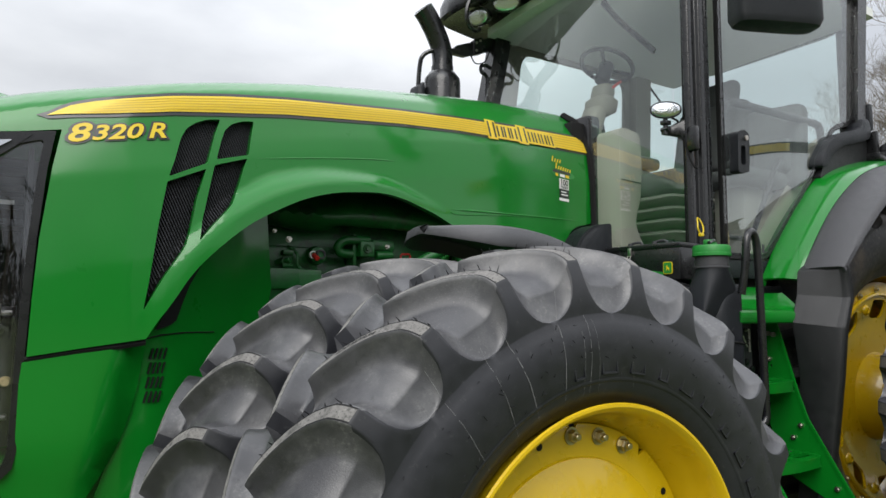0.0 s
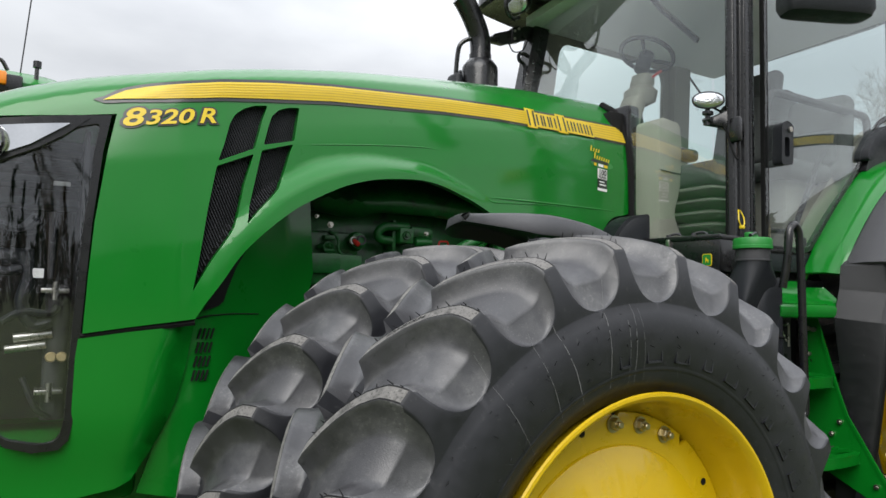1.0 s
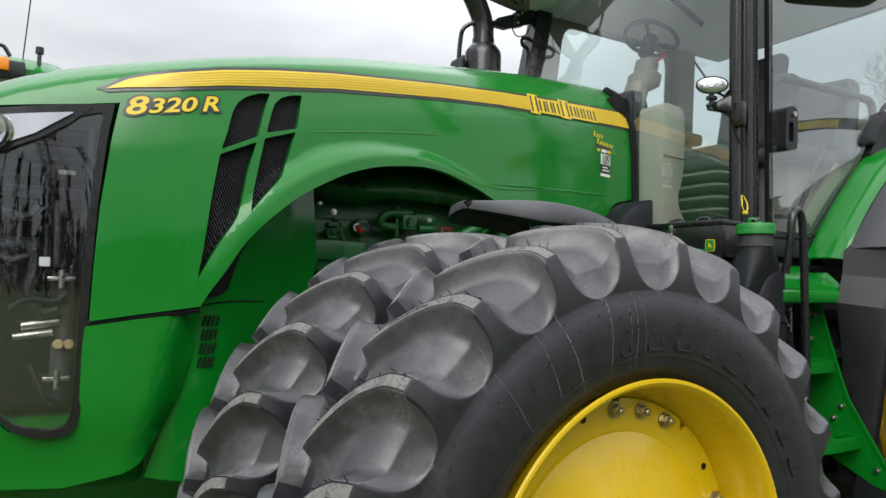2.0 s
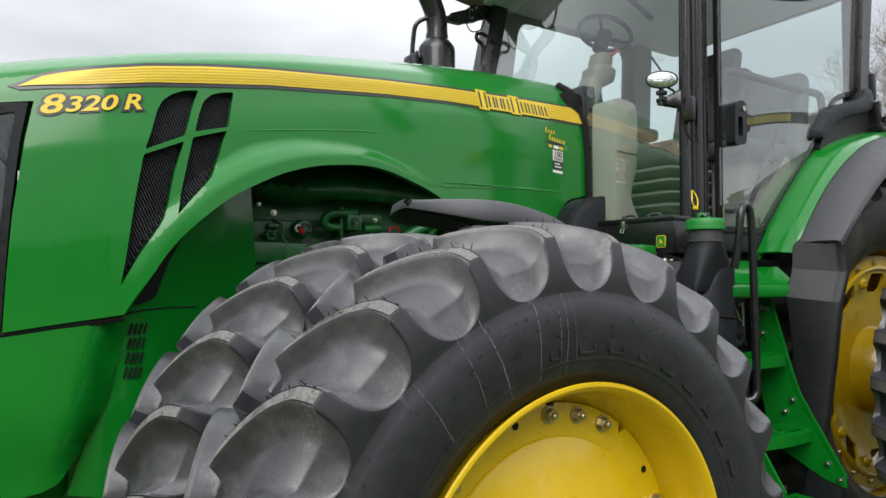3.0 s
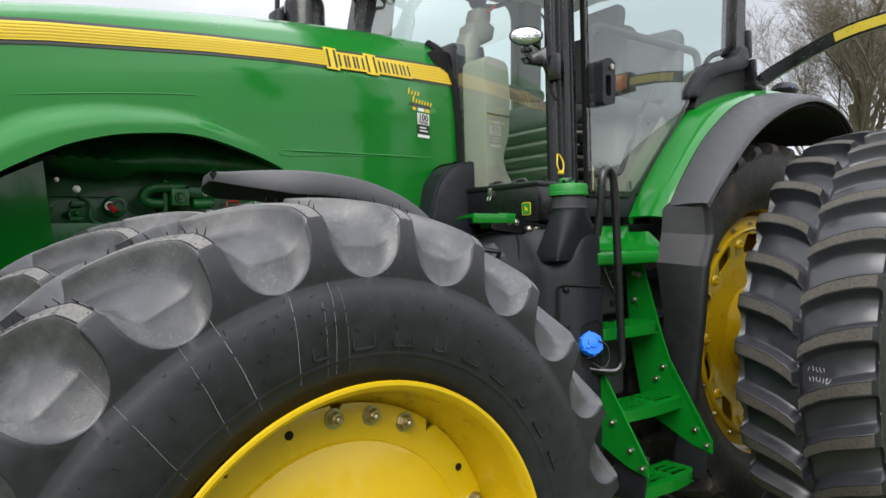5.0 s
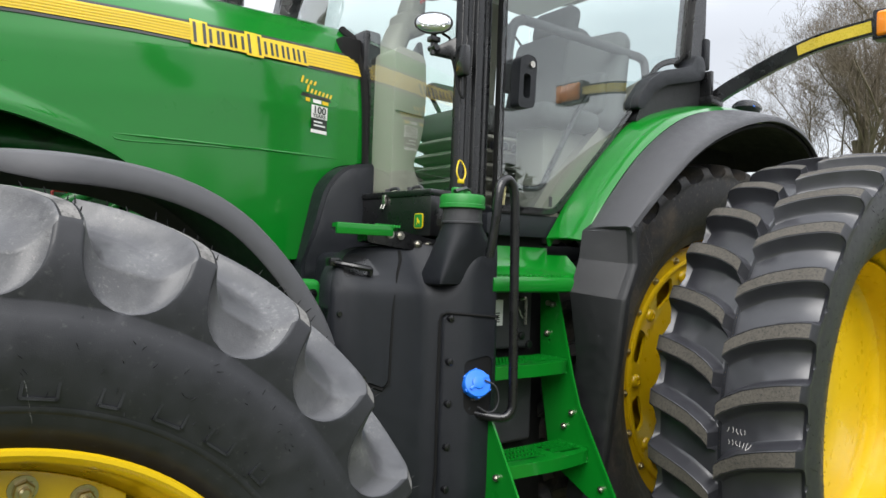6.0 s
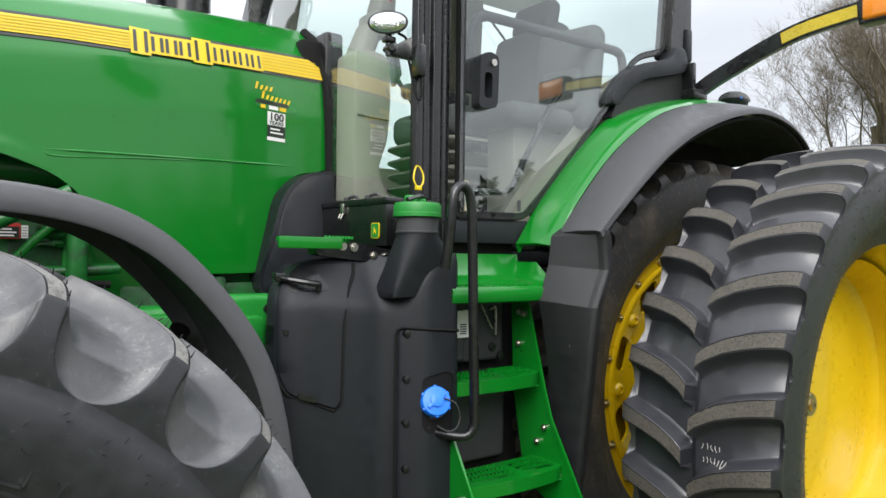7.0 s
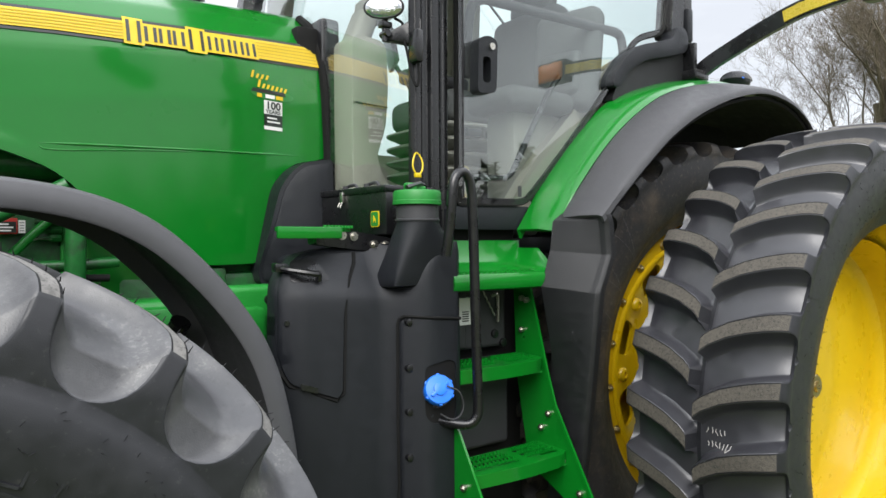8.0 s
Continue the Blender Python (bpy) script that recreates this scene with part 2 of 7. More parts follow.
WHITE_VINYL = material("white_vinyl", (0.8, 0.8, 0.78), 0.4, scale=40, vary=0.04)
RUBBER = material("tyre_sidewall_rubber", (0.014, 0.0147, 0.018), 0.43, spec=0.5, scale=14, vary=0.3, fine=0.12, fine_scale=700,
                  spots=[((0.024, 0.024, 0.028), 9, 0.5, 0.8), ((0.05, 0.05, 0.05), 90, 0.60, 0.78)])
LUG_FACE = material("lug_face_rubber", (0.19, 0.183, 0.175), 0.75, spec=0.3, scale=40, vary=0.3, fine=0.6, fine_scale=260,
                    spots=[((0.075, 0.073, 0.07), 30, 0.5, 0.68), ((0.05, 0.049, 0.047), 180, 0.54, 0.68), ((0.30, 0.29, 0.27), 110, 0.58, 0.70, 14)])
POCKET = material("pocket_rubber", (0.038, 0.038, 0.042), 0.42, spec=0.8, scale=10, vary=0.35, fine=0.2, fine_scale=400,
                  spots=[((0.085, 0.085, 0.088), 9, 0.47, 0.68), ((0.013, 0.013, 0.014), 60, 0.60, 0.74), ((0.15, 0.148, 0.143), 130, 0.52, 0.68, 9), ((0.11, 0.108, 0.105), 240, 0.56, 0.68, 5)])
REAR_POCKET = material("rear_pocket_rubber", (0.036, 0.0365, 0.043), 0.36, spec=0.9, scale=10, vary=0.2, fine=0.15, fine_scale=400,
                       spots=[((0.032, 0.032, 0.036), 8, 0.5, 0.75)])
REAR_LUG = material("rear_lug_rubber", (0.092, 0.083, 0.070), 0.7, spec=0.3, scale=40, vary=0.3, fine=0.8, fine_scale=260,
                    spots=[((0.03, 0.03, 0.03), 140, 0.5, 0.7), ((0.16, 0.15, 0.13), 260, 0.60, 0.75)])
# engine green made darker than the paint, to carry the shade under the hood
ENGINE_GREEN = material("shaded_engine_paint", (0.006, 0.115, 0.018), 0.45, coat=0.2, scale=30, vary=0.3, fine=0.3, fine_scale=120,
                        spots=[((0.02, 0.026, 0.018), 12, 0.52, 0.7)])
HAIR = material("mould_hair", (0.012, 0.012, 0.013), 0.6, spec=0.2, scale=30, vary=0.1)
DARK_PLASTIC = material("dark_guard_plastic", (0.011, 0.0115, 0.013), 0.40, spec=0.5, scale=12, vary=0.15, fine=0.5, fine_scale=900)
PLASTIC = material("black_plastic", (0.011, 0.0125, 0.016), 0.42, spec=0.36, scale=12, vary=0.12, fine=0.5, fine_scale=900)
GREY_PLASTIC = material("dark_grey_plastic", (0.046, 0.046, 0.05), 0.52, spec=0.4, scale=12, vary=0.1, fine=0.5, fine_scale=900)
FENDER_GREY = material("slate_fender_plastic", (0.075, 0.075, 0.082), 0.42, spec=0.5, scale=12, vary=0.1, fine=0.5, fine_scale=900)
BLACK_PAINT = material("black_paint", (0.007, 0.007, 0.008), 0.3, spec=0.5, coat=0.3, scale=10, vary=0.1)
MATT_BLACK = material("matt_black", (0.008, 0.008, 0.008), 0.8, spec=0.2, scale=10, vary=0.2)
STEEL = material("zinc_steel", (0.55, 0.53, 0.48), 0.32, metal=1.0, scale=60, vary=0.2)
BRASSY = material("passivated_steel", (0.48, 0.42, 0.27), 0.34, metal=1.0, scale=60, vary=0.2)
CHROME = material("bright_reflector", (0.85, 0.86, 0.88), 0.08, metal=1.0, scale=60, vary=0.05, rvary=0.02)
BLUE_CAP = material("blue_plastic", (0.012, 0.17, 0.78), 0.35, scale=20, vary=0.08)
GREEN_CAP = material("green_plastic", (0.015, 0.21, 0.03), 0.45, scale=20, vary=0.08)
AMBER = material("amber_lens", (0.85, 0.26, 0.01), 0.15, coat=0.8, scale=20, vary=0.1)
AMBER_TAPE = material("yellow_tape", (0.55, 0.42, 0.03), 0.3, scale=60, vary=0.2, fine=0.4, fine_scale=200)
RED = material("red_plastic", (0.5, 0.03, 0.02), 0.4, scale=20, vary=0.1)
SEAT = material("grey_seat_cloth", (0.075, 0.08, 0.08), 0.85, spec=0.2, scale=40, vary=0.2, fine=0.6, fine_scale=500)
TRIM = material("beige_cab_trim", (0.25, 0.24, 0.20), 0.65, scale=15, vary=0.08, fine=0.3, fine_scale=500)
BELLOWS = material("grey_bellows", (0.19, 0.19, 0.165), 0.6, scale=15, vary=0.12)
TAN_HOSE = material("beige_clip", (0.4, 0.32, 0.16), 0.5, scale=20, vary=0.1)


def glass(name, tint):
    m = bpy.data.materials.new(name)
    m.use_nodes = True
    b = m.node_tree.nodes["Principled BSDF"]
    b.inputs["Base Color"].default_value = (*tint, 1)
    b.inputs["Roughness"].default_value = 0.0
    b.inputs["IOR"].default_value = 1.74
    b.inputs["Transmission Weight"].default_value = 1.0
    return m


GLASS = glass("tinted_cab_glass", (0.86, 0.94, 0.92))
SHEEN_PANE = glass("sheen_pane", (0.72, 0.74, 0.76))
LENS = glass("clear_lens", (0.97, 0.98, 0.98))

tractor = tagged(new("tractor"), "large green and yellow row-crop tractor with dual wheels on grass", "tractor")


# ---- wheels ----
def tyre_mesh(R, half, lug_h, drop, skirt_r, side_pts, n, sweep, top_w, draft, phase, u_pow=2.2, floor_drop=0.03, gap=0.018, widen=0.3):
    """A bar-lug tyre about the origin, axle along y. Rows run from the middle of the tread over the shoulder to the bead; columns follow the lugs. Materials: sidewall, lug face, pocket, mould seam."""
    bm = bmesh.new()
    pitch = 2 * math.pi / n
    hp = pitch * R / 2
    for sgn in (-1, 1):
        rows = []
        us = [-1.0, 0.0, 0.0, 0.04, 0.12, 0.22, 0.34, 0.46, 0.58, 0.70, 0.80, 0.88, 0.94, 0.98, 1.0]
        for i, u in enumerate(us):
            w = max(0.0, u)
            y = 0.0 if u < 0 else gap + (half - gap) * u + (0.004 if i == 2 else 0.0)
            top = (y, R - drop * w ** u_pow - 0.010 * max(0.0, (w - 0.8) / 0.2) ** 2)
            floor = (y if i < 3 else y * (1 - 0.035 * u), R - lug_h - drop * w ** u_pow - floor_drop * w ** 6)
            rows.append((w, 0.0, floor, floor if i < 2 else top))
        t1, f1 = rows[-1][3], rows[-1][2]
        end = (side_pts[0][0], skirt_r)
        for v in (0.06, 0.15, 0.3, 0.45, 0.6, 0.75, 0.85, 0.93, 0.985):
            bulge = math.sin(v * math.pi) * 0.007
            top = (t1[0] + (end[0] - t1[0]) * v + bulge, t1[1] + (end[1] - t1[1]) * v)
            floor = (f1[0] + (end[0] - 0.0035 - f1[0]) * v ** 1.2, f1[1] + (end[1] - f1[1]) * v)
            rows.append((1.0, v, floor, top))
        for q in side_pts:
            rows.append((1.0, 1.0, q, q))
        grid, fracs = [], None
        for u, v, floor, top in rows:
            sh = np.interp(u, [k[0] for k in sweep], [k[1] for k in sweep]) / R
            tw = top_w * (0.92 + widen * u)
            dr = draft * (1 + 0.25 * u)
            cols = [(0, 1.0), (tw - 0.0056, 1.0), (tw - 0.0022, 1.0), (tw, 0.97)]
            cols += [(min(hp, tw + dr * 3.2 * q), 0.97 * (1 - q) ** 2.4) for q in (0.06, 0.14, 0.24, 0.36, 0.5, 0.66, 0.84)] + [(hp, 0.0)]
            if v > 0:
                k = math.sqrt(max(0.0, 1 - v ** 3.0))
                tw2 = hp - (hp - tw) * k
                cols = [(c * tw2 / tw, f) if c <= tw else (tw2 + (c - tw) * k, f) for c, f in cols]
            full = [(-c, f) for c, f in cols[:0:-1]] + cols[:-1]
            line = []
            for i in range(n):
                for c, f in full:
                    y, r = floor[0] + (top[0] - floor[0]) * f, floor[1] + (top[1] - floor[1]) * f
                    a = phase + (i + (0.5 if sgn > 0 else 0.0)) * pitch - sh + c / R
                    line.append(bm.verts.new((r * math.cos(a), sgn * y, r * math.sin(a))))
            grid.append(line)
            fracs = [f for c, f in full]
        m = len(fracs)
        nu = len(us)
        seam = (m // 2 - 2, m // 2 + 1)
        for i, (a, b) in enumerate(zip(grid, grid[1:])):
            for k in range(len(a)):
                j = (k + 1) % len(a)
                f = bm.faces.new((a[k], a[j], b[j], b[k]))
                f0, f1_ = fracs[k % m], fracs[(k + 1) % m]
                if i < nu + 8:
                    if f0 > 0.98 and f1_ > 0.98:
                        f.material_index = (3 if k % m in seam else 1) if 2 <= i < nu - 1 else 0
                    elif i > 0 and (max(f0, f1_) < 0.9 or i < nu):
                        f.material_index = 2
    bmesh.ops.remove_doubles(bm, verts=bm.verts[:], dist=2e-5)
    bmesh.ops.recalc_face_normals(bm, faces=bm.faces[:])
    return bm


def spews(count, r0, r1, ys):
    """The thin rubber hairs left by the mould on lugs and sidewall."""
    rnd = random.Random(5)
    bm = bmesh.new()
    for _ in range(count):
        a = rnd.uniform(0, 2 * math.pi)
        r = rnd.uniform(r0, r1)
        y = -np.interp(r, [p[1] for p in ys[::-1]], [p[0] for p in ys[::-1]]) - 0.001
        p = Vector((r * math.cos(a), y, r * math.sin(a)))
        d = Vector((rnd.uniform(-1, 1), -0.35, rnd.uniform(-1, 1))).normalized()
        w = d.cross(Vector((0, 1, 0))).normalized() * 0.0007
        q = p + d * rnd.uniform(0.005, 0.011)
        top = Vector((0, -0.0012, 0))
        v = [bm.verts.new(c) for c in (p - w, p + w, p + top, q - w * 0.5, q + w * 0.5, q + top)]
        for f in ((0, 1, 4, 3), (1, 2, 5, 4), (2, 0, 3, 5)):
            bm.faces.new([v[k] for k in f])
    return bm


FRONT_SIDE = [(0.197, 0.628), (0.206, 0.612), (0.213, 0.585), (0.214, 0.55), (0.209, 0.515), (0.203, 0.490), (0.199, 0.476), (0.196, 0.468), (0.190, 0.458), (0.175, 0.440), (0.16, 0.428)]
REAR_SIDE = [(0.252, 0.910), (0.253, 0.875), (0.249, 0.83), (0.236, 0.775), (0.214, 0.730), (0.196, 0.704), (0.188, 0.695), (0.182, 0.686), (0.172, 0.666), (0.16, 0.645)]
FSWEEP = [(0, 0), (0.1, 0.026), (0.22, 0.056), (0.4, 0.096), (0.6, 0.130), (0.8, 0.152), (1, 0.162)]
RSWEEP = [(0, 0), (0.12, 0.024), (0.35, 0.054), (0.6, 0.074), (0.8, 0.086), (1, 0.096)]
front_bm = tyre_mesh(0.783, 0.178, 0.046, 0.030, 0.630, FRONT_SIDE, 24, FSWEEP, 0.0185, 0.0145, radians(123.6), floor_drop=0.020, widen=0.06)
rear_bm = tyre_mesh(1.005, 0.245, 0.054, 0.018, 0.925, REAR_SIDE, 33, RSWEEP, 0.0265, 0.0085, radians(163.6), floor_drop=0.016, gap=0.006, widen=0.12)


def lug_hairs(R, half, drop, n, sweep, top_w, phase, gap, per_lug):
    """Thin mould hairs standing along the upper edge of each lug on the outer half."""
    rnd = random.Random(8)
    bm = bmesh.new()
    for i in range(n):
        for k in range(per_lug):
            u = (k + rnd.uniform(0.1, 0.9)) / per_lug
            sh = np.interp(u, [q[0] for q in sweep], [q[1] for q in sweep]) / R
            a = phase + i * 2 * math.pi / n - sh - (top_w - 0.002) / R
            r = R - drop * u ** 2.2 - 0.010 * max(0.0, (u - 0.8) / 0.2) ** 2
            y = -(gap + (half - gap) * u)
            p = Vector((r * math.cos(a), y, r * math.sin(a)))
            out = Vector((math.cos(a) + rnd.uniform(-0.5, 0.5), rnd.uniform(-0.6, 0.3), math.sin(a) + rnd.uniform(-0.5, 0.5))).normalized()
            q = p + out * rnd.uniform(0.006, 0.014)
            w = out.cross(Vector((0.2, 1, 0.1))).normalized() * 0.0012
            d = out.cross(w).normalized() * 0.0012
            v = [bm.verts.new(c) for c in (p - w, p + w, p + d, q - w * 0.5, q + w * 0.5, q + d * 0.5)]
            for f in ((0, 1, 4, 3), (1, 2, 5, 4), (2, 0, 3, 5)):
                bm.faces.new([v[j] for j in f])
    return bm


def bead_bars(letters, r, y, size, gap, a0, raised=0.0012):
    """Raised plain bars on a sidewall, standing where moulded marks stand."""
    bm = bmesh.new()
    for i in range(letters):
        a = radians(a0 - i * gap)
        m = Matrix.Translation((r * math.cos(a), y, r * math.sin(a))) @ Matrix.Rotation(-(a - math.pi / 2), 4, "Y")
        w, h = size
        t = 0.004
        for bx in ((-w / 2, w / 2, h / 2 - t, h / 2), (-w / 2, w / 2, -h / 2, -h / 2 + t), (-w / 2, -w / 2 + t, -h / 2, h / 2), (w / 2 - t, w / 2, -h / 2, h / 2)):
            b = box(bx[0], bx[1], -raised, 0.004, bx[2], bx[3])
            moved(b, m)
            d = bpy.data.meshes.new("tmp")
            b.to_mesh(d)
            b.free()
            bm.from_mesh(d)
            bpy.data.meshes.remove(d)
    return bm


def disc_outline(r_out, notches, n=180):
    """The wheel disc's edge: round, with shallow cut-outs between its fixings."""
    pts = []
    for i in range(n):
        a = 2 * math.pi * i / n
        k = (a / (2 * math.pi) * notches) % 1.0
        dip = 0.022 * max(0.0, 1 - abs(k - 0.5) / 0.055) ** 0.4 if abs(k - 0.5) < 0.055 else 0.0
        pts.append(((r_out - dip) * math.cos(a), (r_out - dip) * math.sin(a)))
    return pts


def hex_nut(r, h, stud_r, stud_h):
    """A nut with washer and stud, pointing to -y from the origin."""
    w = lathe([(0.0, 0.0), (r * 1.35, 0.0), (r * 1.35, -0.003), (0, -0.003)], (0, 0, 0), n=18)
    nut = lathe([(0.0, -0.003), (r, -0.003), (r, -h + 0.003), (r * 0.86, -h), (0, -h)], (0, 0, 0), n=6)
    stud = lathe([(0.0, -h), (stud_r, -h), (stud_r, -h - stud_h + 0.002), (stud_r * 0.7, -h - stud_h), (0, -h - stud_h)], (0, 0, 0), n=12)
    return joined(w, nut, stud)


def lead_lines(lines, sides):
    """Pale chalky run marks down the sidewall, given as (angle, r from, r to, drift)."""
    bm = bmesh.new()
    rnd = random.Random(3)
    for a, r0, r1, drift, w in lines:
        prev = None
        n = 26
        wob = 0
        for k in range(n + 1):
            t = k / n
            wob += rnd.uniform(-0.0006, 0.0006)
            r = r0 + (r1 - r0) * t
            ang = radians(a) + drift * t + wob
            yy = -np.interp(r, [p[1] for p in sides[::-1]], [p[0] for p in sides[::-1]]) - 0.0012
            ww = w * rnd.uniform(0.15, 0.5) / r
            cur = [bm.verts.new((r * math.cos(ang + s * ww), yy, r * math.sin(ang + s * ww))) for s in (-1, 1)]
            if prev and not (rnd.random() < 0.12):
                bm.faces.new((prev[0], prev[1], cur[1], cur[0]))
            prev = cur
    return bm


CHALK = material("chalk_marks", (0.2, 0.2, 0.2), 0.9, spec=0.1, scale=80, vary=0.35)
front_tyre_data = None
MUDDY_RUBBER = material("muddy_tyre_rubber", (0.024, 0.024, 0.026), 0.55, spec=0.45, scale=14, vary=0.3, fine=0.2, fine_scale=500,
                        spots=[((0.075, 0.062, 0.048), 6, 0.48, 0.68), ((0.12, 0.105, 0.085), 60, 0.56, 0.75)])


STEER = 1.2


def front_wheel(x, y, z, outer, label, turn=0.0):
    """Rim, disc with nuts and a bar-lug tyre; its outside is towards -y."""
    rim = lathe([(0.405, 0.15), (0.432, 0.150), (0.437, 0.140), (0.425, 0.128), (0.418, 0.08), (0.395, 0.03), (0.395, -0.07), (0.414, -0.115), (0.421, -0.148), (0.425, -0.165), (0.435, -0.175),
                 (0.441, -0.182), (0.4435, -0.187), (0.441, -0.1915), (0.435, -0.192), (0.428, -0.187), (0.4215, -0.173), (0.417, -0.150), (0.408, -0.118), (0.386, -0.07), (0.386, 0.03), (0.405, 0.15)], (0, -0.012, 0), n=128)
    wheel = part("front_wheel", rim, YELLOW, tractor, label, 35)
    global front_tyre_data
    if front_tyre_data is None:
        ty = part("tyre", front_bm.copy(), [RUBBER, LUG_FACE, POCKET, HAIR], wheel, "black bar-lug tyre with grey dusty lugs", 32)
        front_tyre_data = ty
    else:
        ty = more("tyre", front_tyre_data, wheel)
        tagged(ty, "black bar-lug tyre with grey dusty lugs")
    if outer:
        d = disc_outline(0.386, 10)
        yd = -0.086
        face = slab(d, lambda u, v: Vector((u, yd, v)), 0.012, (0, -1, 0), 0.05, bevel=0.002)
        part("disc", face, YELLOW, wheel)
        dish = lathe([(0.315, yd - 0.001), (0.312, yd - 0.006), (0.300, yd - 0.010), (0.250, yd - 0.022), (0.20, yd - 0.034), (0.17, yd - 0.042), (0.155, yd - 0.045), (0.15, yd - 0.05), (0.0, yd - 0.05)], (0, 0, 0), n=96)
        part("dish", dish, YELLOW, wheel)
        nut = None
        for a in (91.1, 77.7, 64.4):
            for base in range(0, 360, 72):
                ang = radians(a + base)
                m = Matrix.Translation((0.361 * math.cos(ang), yd - 0.001, 0.361 * math.sin(ang))) @ Matrix.Rotation(-ang, 4, "Y")
                if nut is None:
                    nut = part("wheel_nut", hex_nut(0.0145, 0.016, 0.008, 0.011), BRASSY, wheel, "", 30)
                    nut.matrix_basis = m
                else:
                    more("wheel_nut", nut, wheel, m)
        for base in (0, 72, 144, 216, 288):
            for a in (34,):
                ang = radians(a + base)
                b = lathe([(0, 0), (0.0085, 0), (0.0085, -0.0012), (0, -0.0012)], (0.36 * math.cos(ang), yd - 0.0005, 0.36 * math.sin(ang)), n=14)
                part("bolt_hole", b, MATT_BLACK, wheel)
        for a in (150, 138, 318):
            ang = radians(a)
            b = lathe([(0, 0.003), (0.009, 0.003), (0.009, -0.003), (0, -0.003)], (0.410 * math.cos(ang), -0.135, 0.414 * math.sin(ang)), axis=(math.cos(ang), 0, math.sin(ang)), n=14)
            part("rim_hole", b, MATT_BLACK, wheel)
        for i in range(9):
            part("moulded_mark", bead_bars(1, 0.535, -0.2100, (0.046 if i % 3 else 0.03, 0.06), 0, 101 - 9.6 * i), RUBBER, wheel, "raised plain bars on the sidewall")
        part("moulded_ring", lathe([(0.486, -0.2005), (0.489, -0.2042), (0.493, -0.2055), (0.497, -0.2055)], (0, 0, 0), n=128), RUBBER, wheel)
        for line in ((103, 0.69, 0.475, 0.05, 0.0016), (99, 0.60, 0.472, 0.01, 0.0012), (97, 0.63, 0.472, 0.01, 0.0014), (116, 0.665, 0.472, -0.02, 0.0016), (121, 0.66, 0.47, 0.02, 0.001),
                     (95.5, 0.62, 0.47, -0.02, 0.0008), (131, 0.7, 0.47, 0.03, 0.0009), (84, 0.53, 0.475, -0.04, 0.0006)):
            part("run_mark", lead_lines([line], FRONT_SIDE), CHALK, wheel, "pale chalky run mark")
        part("mould_hairs", spews(300, 0.50, 0.62, FRONT_SIDE), HAIR, wheel, smooth=0)["kind"] = "stuff"
        part("lug_hairs", lug_hairs(0.783, 0.178, 0.030, 24, FSWEEP, 0.0185, radians(123.6), 0.018, 8), HAIR, wheel, smooth=0)["kind"] = "stuff"
    else:
        part("disc", lathe([(0.39, -0.02), (0.2, 0.04), (0.0, 0.04)], (0, 0, 0), n=64), YELLOW, wheel)
        part("hub", lathe([(0, -0.75), (0.13, -0.75), (0.16, -0.5), (0.16, 0.3), (0, 0.3)], (0, 0, 0), n=24), MATT_BLACK, wheel)
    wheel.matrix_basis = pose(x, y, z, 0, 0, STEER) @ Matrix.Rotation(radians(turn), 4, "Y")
    return wheel


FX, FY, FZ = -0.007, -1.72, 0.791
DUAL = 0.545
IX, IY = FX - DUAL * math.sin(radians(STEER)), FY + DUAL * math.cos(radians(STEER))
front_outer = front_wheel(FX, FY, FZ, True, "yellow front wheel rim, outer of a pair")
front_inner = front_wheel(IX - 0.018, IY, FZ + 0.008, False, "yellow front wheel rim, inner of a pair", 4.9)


def on_lug(i, c0):
    """A place on the top face of a front lug: along it from the middle of the tread, and across it."""
    def place(a, b):
        u = 0.18 + a / 0.20
        sh = np.interp(u, [q[0] for q in FSWEEP], [q[1] for q in FSWEEP])
        ang = radians(123.6) + i * math.pi / 12 - (sh + c0 + b) / 0.783
        r = 0.783 - 0.030 * u ** 2.2 + 0.0012
        return Vector((r * math.cos(ang), -(0.018 + 0.16 * u), r * math.sin(ang)))
    return place


# flat figures coloured dark for the shading that raised lettering would have
for wheel_, i in ((front_outer, 1), (front_inner, 0)):
    size_mark = part("size_mark", lettering("420/85R34", 0.0150, on_lug(i, -0.006), bold=0.0003), HAIR, None, "tyre size figures, shading of the moulded relief put into a dark colour", 0)
    size_mark.parent = wheel_



def window_hole(a, r, w, h):
    pts = [(-w / 2, -h / 2), (w / 2, -h / 2), (w / 2 * 1.1, h / 2), (-w / 2 * 1.1, h / 2)]
    out = []
    for u, v in rounded(pts, 0.03, 4):
        rr_, t = r + v, u
        out.append((rr_ * math.cos(a) - t * math.sin(a), rr_ * math.sin(a) + t * math.cos(a)))
    return out


